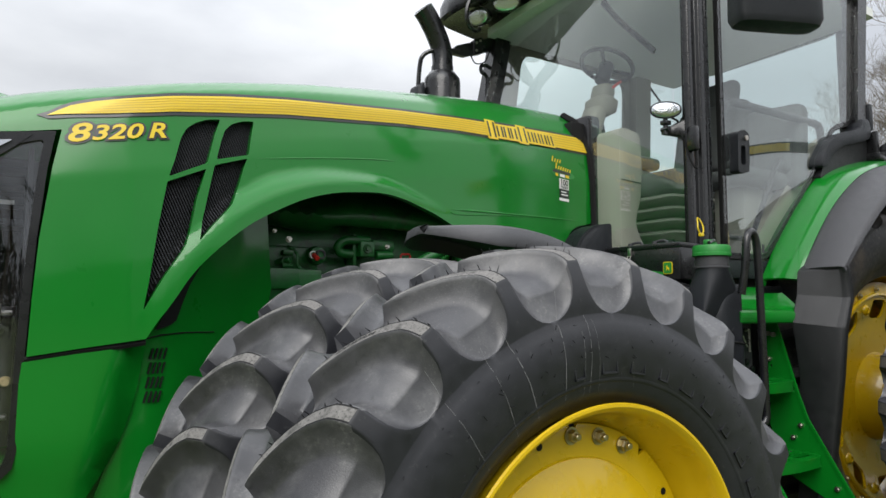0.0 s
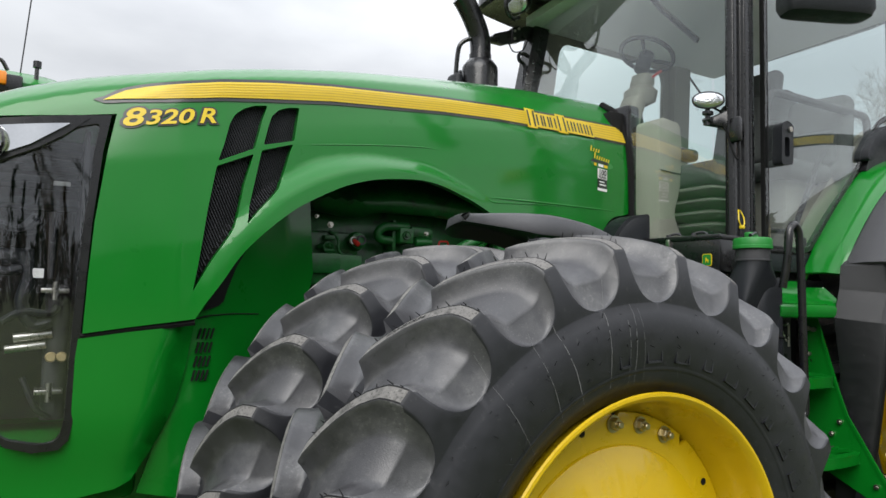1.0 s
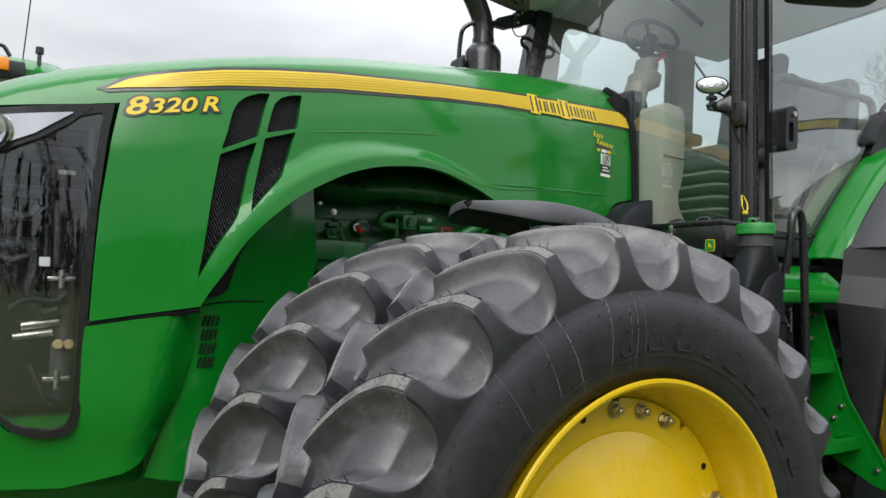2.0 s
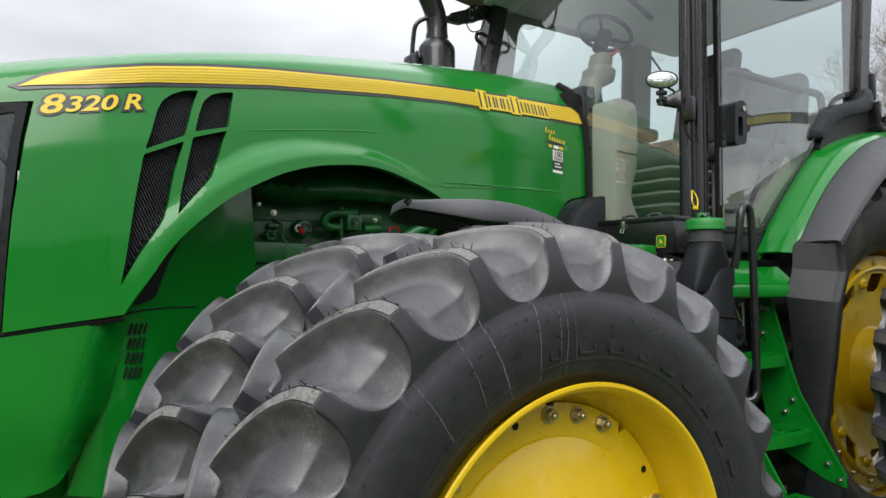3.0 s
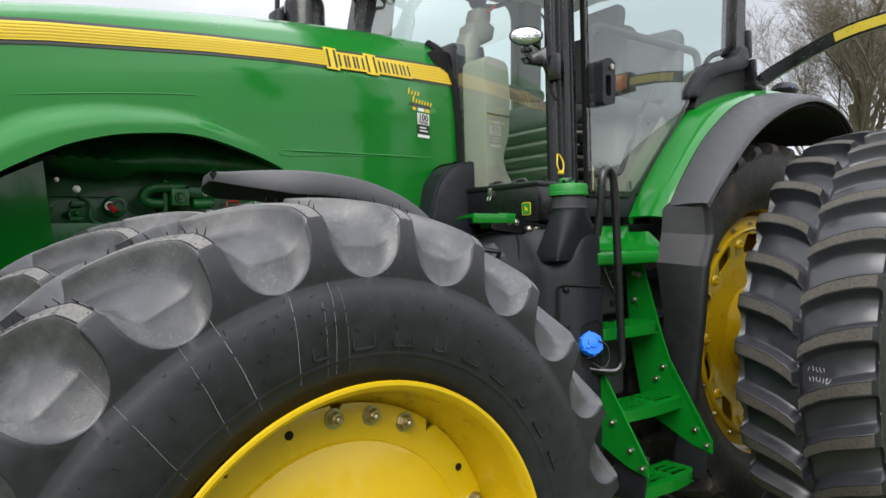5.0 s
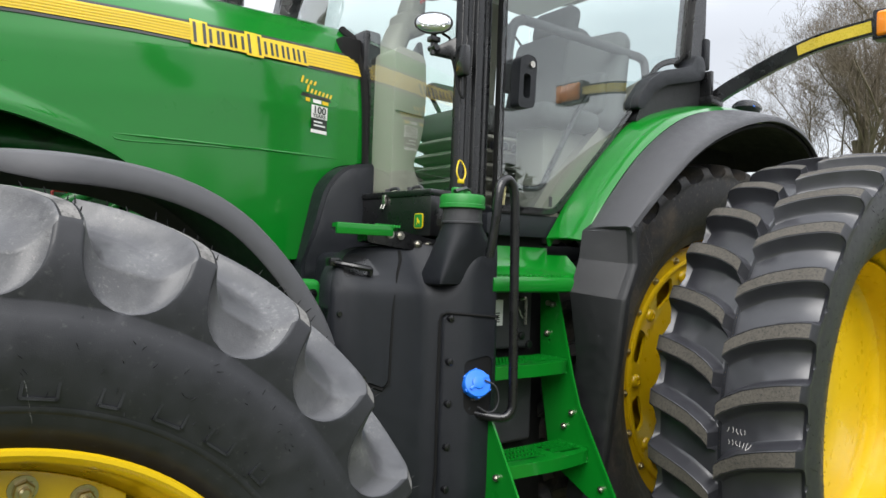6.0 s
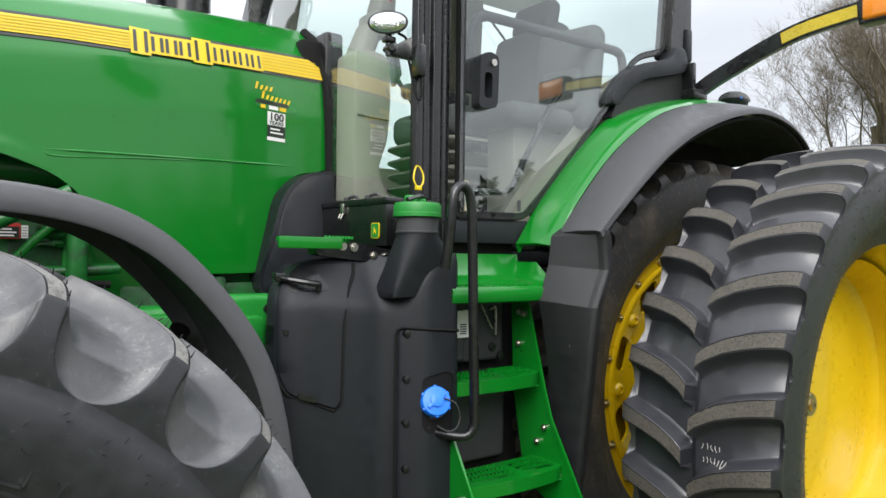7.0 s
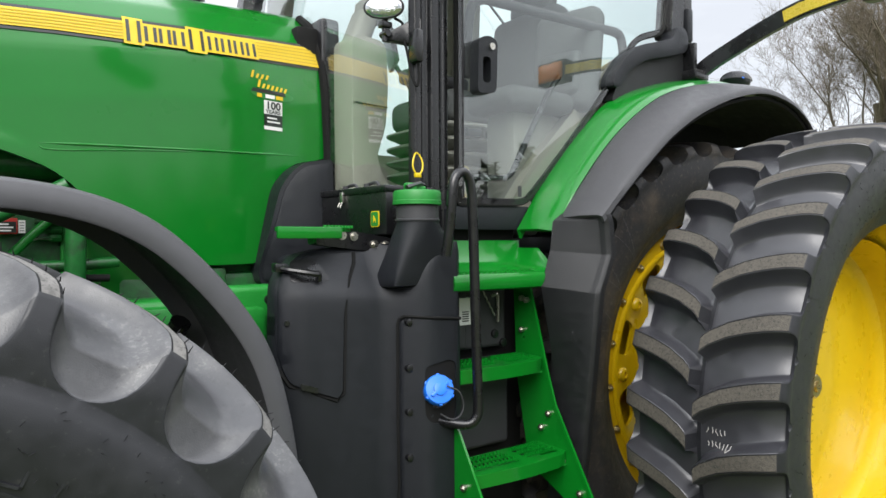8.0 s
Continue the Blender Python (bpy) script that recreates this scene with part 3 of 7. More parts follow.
def rear_wheel(x, y, z, outer, label):
    rim = lathe([(0.62, 0.17), (0.655, 0.17), (0.66, 0.16), (0.645, 0.145), (0.635, 0.09), (0.60, 0.03), (0.60, -0.04), (0.628, -0.09), (0.640, -0.13), (0.648, -0.150), (0.658, -0.158), (0.663, -0.165), (0.660, -0.171),
                 (0.652, -0.172), (0.643, -0.163), (0.634, -0.145), (0.624, -0.10), (0.590, -0.045), (0.590, 0.03), (0.62, 0.17)], (0, 0, 0), n=144)
    moved(rim, Matrix.Diagonal((1.025, 1.0, 1.025, 1.0)))
    wheel = part("rear_wheel", rim, YELLOW, tractor, label, 35)
    if outer:
        part("tyre", rear_bm.copy(), [RUBBER, REAR_LUG, REAR_POCKET, HAIR], wheel, "black bar-lug tyre with dusty lug faces", 32)
    else:
        part("tyre", rear_bm.copy(), [MUDDY_RUBBER, MUDDY_RUBBER, MUDDY_RUBBER, HAIR], wheel, "black bar-lug tyre with brown dried mud", 32)
    if outer:
        # Deep rolled barrel with rings, seen from inside
        barrel = lathe([(0.588, -0.046), (0.575, 0.0), (0.580, 0.05), (0.572, 0.09), (0.545, 0.11), (0.50, 0.115), (0.42, 0.10), (0.30, 0.075), (0.0, 0.07)], (0, 0, 0), n=96)
        part("disc", barrel, YELLOW, wheel)
        b = lathe([(0, 0.0), (0.046, 0.0), (0.046, -0.018), (0.040, -0.024), (0.022, -0.024), (0.02, -0.034), (0.008, -0.034), (0.007, -0.026), (0, -0.026)], (-0.136, 0.07, 0.045), n=28)
        part("plug", b, BRASSY, wheel)
        part("mould_hairs", spews(700, 0.72, 0.92, REAR_SIDE), HAIR, wheel, smooth=0)["kind"] = "stuff"
    else:
        n = 10
        yd = -0.105
        holes = [window_hole(2 * math.pi * (i + 0.5) / n, 0.470, 0.135, 0.10) for i in range(n)]
        rim_d = [(0.615 * math.cos(2 * math.pi * i / 120), 0.615 * math.sin(2 * math.pi * i / 120)) for i in range(120)]
        part("disc", slab(rim_d, lambda u, v: Vector((u, yd + 0.10 * smoothstep(0.54, 0.38, math.hypot(u, v)) * 0.4, v)), 0.014, (0, -1, 0), 0.05, holes), YELLOW, wheel, "", 30)
        part("disc_flange", lathe([(0.560, yd - 0.002), (0.556, yd - 0.012), (0.545, yd - 0.014), (0.540, yd - 0.004)], (0, 0, 0), n=96), YELLOW, wheel)
        bolt = None
        for i in range(20):
            a = 2 * math.pi * (i + 0.25) / 20
            m = Matrix.Translation((0.578 * math.cos(a), yd - 0.001, 0.578 * math.sin(a)))
            if bolt is None:
                bolt = part("rim_bolt", hex_nut(0.013, 0.014, 0.007, 0.004), BRASSY, wheel, "", 30)
                bolt.matrix_basis = m
            else:
                more("rim_bolt", bolt, wheel, m)
        boss = None
        for i in range(n):
            a = 2 * math.pi * i / n
            m = Matrix.Translation((0.485 * math.cos(a), yd, 0.485 * math.sin(a)))
            if boss is None:
                boss = part("boss", lathe([(0.030, 0.006), (0.026, -0.004), (0.018, -0.010), (0.012, -0.011), (0.012, -0.004), (0, -0.004)], (0, 0, 0), n=24), YELLOW, wheel)
                boss.matrix_basis = m
            else:
                more("boss", boss, wheel, m)
        # disc added to close off the brightness showing through the windows
        part("brake_housing", lathe([(0, 0.05), (0.57, 0.05), (0.57, 0.10), (0, 0.10)], (0, 0, 0), n=48), YELLOW, wheel)
        part("axle_hub", lathe([(0, -0.6), (0.11, -0.6), (0.11, -0.3), (0.2, -0.2), (0.24, -0.05), (0.24, 0.5), (0, 0.5)], (0, 0, 0), n=32), YELLOW, wheel)
    wheel.matrix_basis = pose(x, y, z)
    return wheel


RX, RZ = 2.925, 0.955
rear_outer = rear_wheel(RX - 0.015, -1.77, RZ, True, "yellow rear wheel rim, outer of a pair")
rear_inner = rear_wheel(RX + 0.02, -0.985, RZ + 0.03, False, "yellow rear wheel rim, inner of a pair")
for line in ((136, 0.93, 0.74, 0.05, 0.0022), (141, 0.92, 0.70, -0.04, 0.0016), (147, 0.94, 0.72, 0.06, 0.0020), (152, 0.90, 0.72, -0.03, 0.0014), (158, 0.92, 0.70, 0.05, 0.0022), (166, 0.93, 0.74, -0.05, 0.0018), (173, 0.90, 0.70, 0.04, 0.0016), (181, 0.92, 0.71, 0.06, 0.0020)):
    streak = part("run_mark", lead_lines([line], REAR_SIDE), CHALK, None, "pale chalky run mark")
    streak.parent = rear_inner
# pale chalk strokes on a lug pocket of each outer tyre
def chalk_strokes(bm, origin, toward, across, along, rows, wheel, seed):
    """Short hand-drawn bars laid on the rubber: rows of (count, offset along)."""
    tree = BVHTree.FromBMesh(bm)
    r = random.Random(seed)
    out = bmesh.new()
    for count, down in rows:
        for i in range(count):
            p = [Vector(origin) + Vector(across) * (i * 0.0125 + k * r.uniform(-0.003, 0.004)) + Vector(along) * (down + (k - 1) * 0.009 * r.uniform(0.7, 1.2)) for k in range(3)]
            q = [tree.ray_cast(c, Vector(toward).normalized()) for c in p]
            if all(h[0] is not None for h in q):
                s = tube([h[0] + h[1] * 0.0004 for h in q], 0.0011, 5)
                d = bpy.data.meshes.new("tmp")
                s.to_mesh(d)
                s.free()
                out.from_mesh(d)
                bpy.data.meshes.remove(d)
    part("chalk_mark", out, WHITE_CHALK, wheel, "hand-drawn pale chalk strokes", 0)["kind"] = "stuff"


WHITE_CHALK = material("white_chalk", (0.45, 0.44, 0.42), 0.9, spec=0.1, scale=80, vary=0.2)


def polar(a, r, y):
    return Vector((r * math.cos(radians(a)), y, r * math.sin(radians(a))))


chalk_strokes(front_bm, polar(106.5, 0.86, -0.40), -polar(106.5, 0.5, -0.75), (0.75, 0, -0.62), (-0.45, 0.2, -0.85), ((5, 0.0), (3, 0.024)), front_outer, 2)
chalk_strokes(rear_bm, polar(178.2, 1.2, -0.03), polar(-1.8, 1, 0), (0, -1, 0), (0, 0, -1), ((5, -0.008), (7, 0.030)), rear_outer, 4)
# The far side's wheels, turned round
for made, xx, zz, ys in ((front_wheel, FX, FZ, (1.745, 0.985)), (rear_wheel, RX, RZ, (1.72, 0.955))):
    for i, yy in enumerate(ys):
        w = made(xx, yy, zz, False, "yellow wheel rim on the tractor's far side")
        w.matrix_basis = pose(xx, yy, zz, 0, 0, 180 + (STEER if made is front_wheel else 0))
front_bm.free()
rear_bm.free()


# ---- hood ----
TOPX = [-1.85, -1.7, -1.5, -1.27, -1.103, -0.967, -0.749, -0.477, -0.138, 0.571, 1.052, 1.41]
TOPZ = [1.50, 1.74, 1.90, 2.026, 2.086, 2.121, 2.167, 2.237, 2.314, 2.439, 2.501, 2.536]
ARCH = [(0.703, 1.467), (0.613, 1.556), (0.513, 1.683), (0.433, 1.752), (0.339, 1.790), (0.249, 1.814), (0.139, 1.836), (0.038, 1.842), (-0.078, 1.830), (-0.183, 1.811), (-0.281, 1.780), (-0.345, 1.751), (-0.421, 1.710), (-0.485, 1.669), (-0.546, 1.618), (-0.603, 1.562), (-0.643, 1.512), (-0.682, 1.449), (-0.720, 1.392), (-0.747, 1.345)]
ARCH_FINE = [(p.x, p.y) for p in curve([(a, b, 0) for a, b in ARCH], 6)]
ARCH_ARRAY = np.array([(p.x, p.y) for p in curve([(a, b, 0) for a, b in ARCH], 14)])


def crown(x):
    """Height of the hood's middle line."""
    i = max(1, min(len(TOPX) - 2, int(np.searchsorted(TOPX, x)) - 1))
    a, b = TOPX[i], TOPX[i + 1]
    t = (x - a) / (b - a)
    m0 = (TOPZ[i + 1] - TOPZ[i - 1]) / (TOPX[i + 1] - TOPX[i - 1])
    m1 = (TOPZ[min(i + 2, len(TOPZ) - 1)] - TOPZ[i]) / (TOPX[min(i + 2, len(TOPX) - 1)] - TOPX[i])
    h = b - a
    return (2 * t ** 3 - 3 * t * t + 1) * TOPZ[i] + (t ** 3 - 2 * t * t + t) * h * m0 + (3 * t * t - 2 * t ** 3) * TOPZ[i + 1] + (t ** 3 - t * t) * h * m1


def flare(x, z):
    """How far the lip round the wheel arch stands out: a sloping band from a crease down to the rolled edge."""
    if x > 0.45 or z > 2.05 or x < -0.85:
        return 0.0
    d = float(np.min(np.hypot(ARCH_ARRAY[:, 0] - x, ARCH_ARRAY[:, 1] - z)))
    wide = float(np.interp(x, [-0.76, -0.66, -0.56, -0.4, -0.1, 0.2], [0.055, 0.075, 0.095, 0.105, 0.075, 0.05]))
    high = float(np.interp(x, [-0.78, -0.74, -0.66, -0.52, -0.3, 0.0, 0.25, 0.42], [0.0, 0.002, 0.026, 0.054, 0.06, 0.04, 0.012, 0.0]))
    k = max(0.0, 1 - d / wide)
    return 0.75 * high * (1 - (1 - min(1.0, 1.6 * k)) ** 1.6)


def half_width(x):
    """The near panel's distance from the middle line, widest beside the front vents."""
    return float(np.interp(x, [-1.9, -1.3, -1.02, -0.8, -0.7, -0.55, 0.3, 1.184, 1.5], [0.70, 0.83, 0.893, 0.94, 0.948, 0.922, 0.723, 0.517, 0.443]))


def hood_y(x, z):
    d = max(0.0, crown(x) - z)
    f = np.interp(d, [0, 0.03, 0.058, 0.085, 0.13, 0.18, 0.35, 0.6], [0.45, 0.30, 0.20, 0.11, 0.05, 0.03, 0.01, 0.0])
    r = np.interp(d, [0, 0.03, 0.058, 0.12, 0.20, 0.30, 0.45], [0.45, 0.29, 0.20, 0.12, 0.055, 0.015, 0.0])
    return -(half_width(x) - (f + (r - f) * smoothstep(-0.8, 1.2, x)) + flare(x, z))


def on_hood(lift=0.0):
    return lambda u, v: Vector((u, hood_y(u, v) - lift, v))


def xz(points, n=5):
    return [(p.x, p.y) for p in curve([(a, b, 0) for a, b in points], n)]


VENTS = [rounded([(-0.560, 1.993), (-0.600, 1.985), (-0.634, 1.968), (-0.660, 1.945), (-0.675, 1.914), (-0.690, 1.850), (-0.706, 1.797), (-0.598, 1.852), (-0.575, 1.949)], 0.008),
         rounded([(-0.709, 1.782), (-0.728, 1.657), (-0.745, 1.508), (-0.757, 1.421), (-0.708, 1.516), (-0.664, 1.586), (-0.652, 1.610), (-0.642, 1.647), (-0.626, 1.742), (-0.601, 1.834)], 0.006),
         rounded([(-0.452, 2.010), (-0.490, 2.002), (-0.523, 1.987), (-0.546, 1.962), (-0.557, 1.927), (-0.571, 1.867), (-0.470, 1.898), (-0.459, 1.970)], 0.008),
         rounded([(-0.576, 1.849), (-0.590, 1.777), (-0.608, 1.681), (-0.618, 1.620), (-0.581, 1.668), (-0.544, 1.711), (-0.524, 1.737), (-0.509, 1.771), (-0.496, 1.813), (-0.485, 1.856), (-0.474, 1.886)], 0.006)]
top_line = [(x, crown(x) - 0.058) for x in np.linspace(-1.66, 1.385, 40)]
side_outline = ([(1.392, 2.325), (1.396, 2.1), (1.398, 1.875)] + xz([(1.36, 1.864), (1.27, 1.844), (1.208, 1.800), (1.176, 1.725), (1.152, 1.6), (1.128, 1.51), (1.110, 1.48), (1.076, 1.467)], 3)
                + [(0.95, 1.466)] + ARCH_FINE + [(-0.906, 1.321), (-1.02, 1.302), (-1.016, 1.45), (-1.008, 1.606), (-0.987, 1.80), (-0.970, 1.905), (-1.05, 1.893), (-1.267, 1.869), (-1.50, 1.79), (-1.66, 1.68)] + top_line)


def mirrored(bm):
    for v in bm.verts:
        v.co.y = -v.co.y
    bmesh.ops.reverse_faces(bm, faces=bm.faces[:])
    return bm


near = skin(side_outline, VENTS, on_hood(), 0.015, 0.03, (0, -1, 0))
far = skin(side_outline, VENTS, lambda u, v: Vector((u, -hood_y(u, v) - half_width(u) + 0.5 - 0.12 * smoothstep(-1.0, -1.9, u), v)), 0.05, 0.03, (0, 1, 0))
hood = part("hood", near, GREEN, tractor, "glossy green engine hood side panel", 50)
part("hood_side", far, GREEN, tractor, "glossy green engine hood side panel on the far side", 50)
bm = bmesh.new()
rows = []
for x in np.linspace(-1.66, 1.385, 70):
    y0, y1 = hood_y(x, crown(x) - 0.058), 0.3 - 0.12 * smoothstep(-1.0, -1.9, x)
    rows.append([bm.verts.new((x, (y0 + y1) / 2 + (y1 - y0) / 2 * k, crown(x) - 0.058 * abs(k) ** 2.6)) for k in np.linspace(-1, 1, 25)])
for a, b in zip(rows, rows[1:]):
    for k in range(24):
        bm.faces.new((a[k], b[k], b[k + 1], a[k + 1]))
bmesh.ops.recalc_face_normals(bm, faces=bm.faces[:])
part("hood_top", bm, GREEN, tractor, "glossy green hood top", 50)
# closing wall behind the hood and black rubber edge against the cab
part("firewall", box(1.30, 1.42, -0.44, 0.44, 1.2, 2.40, 0.02), MATT_BLACK, tractor, "matt black firewall behind the hood")
part("edge_seal", tube([(1.382, hood_y(1.34, 2.45) + 0.02, 2.47), (1.392, hood_y(1.34, 2.36), 2.38), (1.404, hood_y(1.36, 2.2) + 0.005, 2.2), (1.415, -0.475, 1.9), (1.42, -0.48, 1.72)], 0.02, 8, 4), MATT_BLACK, hood)
part("seal_cover", box(1.39, 1.48, -0.47, -0.25, 1.55, 2.44, 0.02), BLACK_PAINT, tractor, "gloss black seal panel between hood and cab")

# vents: recessed ribbed grilles
for v in VENTS:
    cx, cz = sum(p[0] for p in v) / len(v), sum(p[1] for p in v) / len(v)
    big = [(cx + (a - cx) * 1.12, cz + (b - cz) * 1.06) for a, b in v]
    back = skin(big, [], on_hood(-0.035), 0.04, 0, (0, -1, 0))
    g = part("vent_grille", back, MATT_BLACK, hood, "black ribbed vent grille")
    ribs = bmesh.new()
    x0, x1 = min(p[0] for p in v), max(p[0] for p in v)
    z0, z1 = min(p[1] for p in v), max(p[1] for p in v)
    k = x0 - (z1 - z0) * 0.5
    while k < x1 + 0.1:
        run = []
        for t in np.linspace(0, 1, 24):
            px, pz = k + t * (z1 - z0) * 0.48, z1 - t * (z1 - z0)
            if inside((px, pz), big):
                run.append((px, pz))
        for (ax, az), (bx_, bz) in zip(run, run[1:]):
            p, q = Vector((ax, hood_y(ax, az) + 0.024, az)), Vector((bx_, hood_y(bx_, bz) + 0.024, bz))
            w = Vector((0.0018, 0, 0))
            dd = Vector((0, 0.012, 0))
            vs = [ribs.verts.new(c) for c in (p - w, p + w, q + w, q - w, p + w + dd, q + w + dd)]
            ribs.faces.new(vs[:4])
            ribs.faces.new((vs[1], vs[4], vs[5], vs[2]))
        k += 0.0085
    part("ribs", ribs, PLASTIC, hood, "", 0)["kind"] = "stuff"
# body creases: thin ridges pressed into the panel
for pts, r in (([(-0.46, 1.888), (-0.22, 1.931), (0.0, 1.965), (0.125, 1.978)], 0.003), ([(0.384, 1.829), (0.6, 1.842), (0.906, 1.858), (1.317, 1.877)], 0.005), ([(0.39, 1.822), (0.441, 1.814), (0.7, 1.838), (0.906, 1.852)], 0.003)):
    pp = [Vector((x, hood_y(x, z) + r * 0.35, z)) for x, z in xz(pts, 8)]
    part("crease", tube(pp, [r * 0.3] + [r] * 5 + [r * 0.3], 8), GREEN, hood)

# stripe: black border, yellow band and fine lines, laid on the paint
STRX = [-1.008, -0.96, -0.906, -0.84, -0.769, -0.527, -0.334, 0.148, 0.453, 0.95, 1.395]
STRU = [1.944, 1.974, 1.993, 2.009, 2.024, 2.076, 2.113, 2.187, 2.226, 2.28, 2.320]
STRL = [1.937, 1.949, 1.955, 1.963, 1.974, 2.019, 2.057, 2.130, 2.166, 2.206, 2.234]


def stripe_z(x, k):
    return np.interp(x, STRX, STRL) * (1 - k) + np.interp(x, STRX, STRU) * k


def stripe(x0, x1, k0, k1, grow, lift):
    b = bmesh.new()
    prev = None
    for x in np.linspace(x0, x1, 90):
        xs = max(-1.008, min(1.395, x))
        tip = math.sqrt(min(1.0, (x - x0) / 0.045 + 0.004))
        zs = [stripe_z(xs, k0 + (k1 - k0) * j / 4) + grow * (2 * j / 4 - 1) for j in range(5)]
        cur = [b.verts.new(on_hood(lift)(x, zs[2] + (z - zs[2]) * tip)) for z in zs]
        if prev:
            for j in range(4):
                b.faces.new((prev[j], cur[j], cur[j + 1], prev[j + 1]))
        prev = cur
    bmesh.ops.recalc_face_normals(b, faces=b.faces[:])
    if sum(f.normal.y * f.calc_area() for f in b.faces) > 0:
        bmesh.ops.reverse_faces(b, faces=b.faces[:])
    return b


part("stripe_border", stripe(-1.030, 1.393, 0, 1, 0.010, 0.003), DARK_VINYL, hood, "black border of the hood stripe")
part("stripe", stripe(-1.006, 1.387, 0.02, 0.98, 0, 0.006), YELLOW_VINYL, hood, "yellow hood stripe")
PINLINE = material("stripe_pinline", (0.50, 0.33, 0.008), 0.4, scale=40, vary=0.05)
for k in range(1, 6):
    part("pinline", stripe(-0.95 + 0.02 * k, 1.383, k / 6 - 0.022, k / 6 + 0.022, 0, 0.008), PINLINE, hood)

# model number in yellow with a dark outline
def fitted(body, x0, x1, z0, high, slope, shear, bold, lift):
    """Letters fitted to a width and height and laid along a rising line on the hood."""
    plain = lettering(body, 1.0, lambda u, v: Vector((u, v, 0)), shear=shear)
    us, vs = [v.co.x for v in plain.verts], [v.co.y for v in plain.verts]
    ua, ub, va, vb = min(us), max(us), min(vs), max(vs)
    plain.free()

    def place(u, v):
        p = (u - ua) / (ub - ua) * (x1 - x0)
        return on_hood(lift)(x0 + p, z0 + slope * p + (v - va) / (vb - va) * high)

    return lettering(body, 1.0, place, shear=shear, bold=bold)


for body, x0, x1, z0, high in (("8", -0.953, -0.901, 1.871, 0.050), ("320", -0.897, -0.776, 1.881, 0.041), ("R", -0.758, -0.718, 1.902, 0.042)):
    for bold, lift, m, nm in ((0.10, 0.004, DARK_VINYL, "number_outline"), (0.022, 0.007, YELLOW_VINYL, "number")):
        part(nm, fitted(body, x0, x1, z0, high, 0.15, 0.2, bold, lift), m, hood, "yellow model number with dark outline" if lift > 0.005 else "", 0)
# maker's name as plain dark upright bars with a yellow edge
marks = [(0.668, 0.046, 0.075)] + [(0.722 + 0.047 * i, 0.040, 0.052) for i in range(3)] + [(0.878, 0.052, 0.075)] + [(0.938 + 0.049 * i, 0.038, 0.052) for i in range(4)]
for x, w, h in marks:
    z0 = stripe_z(x, 0) + (-0.004 if h > 0.06 else 0.004)
    rise = 0.075
    for u0, u1, grow, lift, m in ((-w / 2, w / 2, 0.009, 0.0085, YELLOW_VINYL), (-w / 2, -w / 2 + 0.011, 0.0, 0.011, DARK_VINYL), (w / 2 - 0.011, w / 2, 0.0, 0.011, DARK_VINYL)):
        q = [(x + u0 - max(0, grow), z0 - grow + u0 * rise), (x + u1 + max(0, grow), z0 - grow + u1 * rise), (x + u1 + max(0, grow), z0 + h + grow + u1 * rise), (x + u0 - max(0, grow), z0 + h + grow + u0 * rise)]
        part("name_edge" if grow > 0 else "name_bar", skin(q, [], on_hood(lift), 0.03, 0, (0, -1, 0)), m, hood, "", 0)
# dealer's sticker: yellow bars over a pointed green, yellow and white lozenge
for x0, x1, z0, z1 in [(1.076 + 0.02 * i, 1.086 + 0.02 * i, 2.142, 2.170 if i == 0 else 2.160) for i in range(4)] + [(1.102 + 0.0185 * i, 1.112 + 0.0185 * i, 2.110 - 0.001 * i, 2.140 if i == 0 else 2.128 - 0.001 * i) for i in range(7)]:
    q = rounded([(x0, z0), (x1, z0), (x1 + 0.008, z1), (x0 + 0.008, z1)], 0.003)
    part("sticker_bar", skin(q, [], on_hood(0.004), 0.03, 0, (0, -1, 0)), YELLOW_VINYL, hood, "", 0)
loz = [(1.074 + 0.092 * (1 + math.cos(a)), 2.090 + 0.021 * math.sin(a)) for a in np.linspace(0, 2 * math.pi, 28)[:-1]]
part("lozenge", skin(loz, [], on_hood(0.003), 0.03, 0, (0, -1, 0)), GREEN_CAP, hood, "", 0)
for x0, x1, m in ((1.099, 1.119, YELLOW_VINYL), (1.134, 1.174, WHITE_VINYL), (1.179, 1.209, YELLOW_VINYL)):
    part("lozenge_field", skin([(x0, 2.074), (x1, 2.074), (x1, 2.088), (x0, 2.088)], [], on_hood(0.005), 0.03, 0, (0, -1, 0)), m, hood, "", 0)
part("lozenge_band", skin([(1.074, 2.091), (1.224, 2.091), (1.214, 2.105), (1.084, 2.105)], [], on_hood(0.0055), 0.03, 0, (0, -1, 0)), DARK_VINYL, hood, "", 0)
# white and black anniversary label
LX, LZ = 1.128, 1.973
part("label_white", skin([(LX, LZ + 0.043), (LX + 0.078, LZ + 0.043), (LX + 0.078, LZ + 0.093), (LX, LZ + 0.093)], [], on_hood(0.003), 0.03, 0, (0, -1, 0)), WHITE_VINYL, hood, "white label", 0)
part("label_black", skin([(LX, LZ), (LX + 0.078, LZ), (LX + 0.078, LZ + 0.043), (LX, LZ + 0.043)], [], on_hood(0.003), 0.03, 0, (0, -1, 0)), DARK_VINYL, hood, "", 0)
part("label_foot", skin([(LX, LZ - 0.014), (LX + 0.078, LZ - 0.014), (LX + 0.078, LZ - 0.001), (LX, LZ - 0.001)], [], on_hood(0.003), 0.03, 0, (0, -1, 0)), WHITE_VINYL, hood, "", 0)
part("label_text", lettering("100", 0.046, lambda u, v: on_hood(0.0055)(LX + 0.006 + u * 0.93, LZ + 0.062 + v * 0.85), bold=0.0012), DARK_VINYL, hood, "", 0)
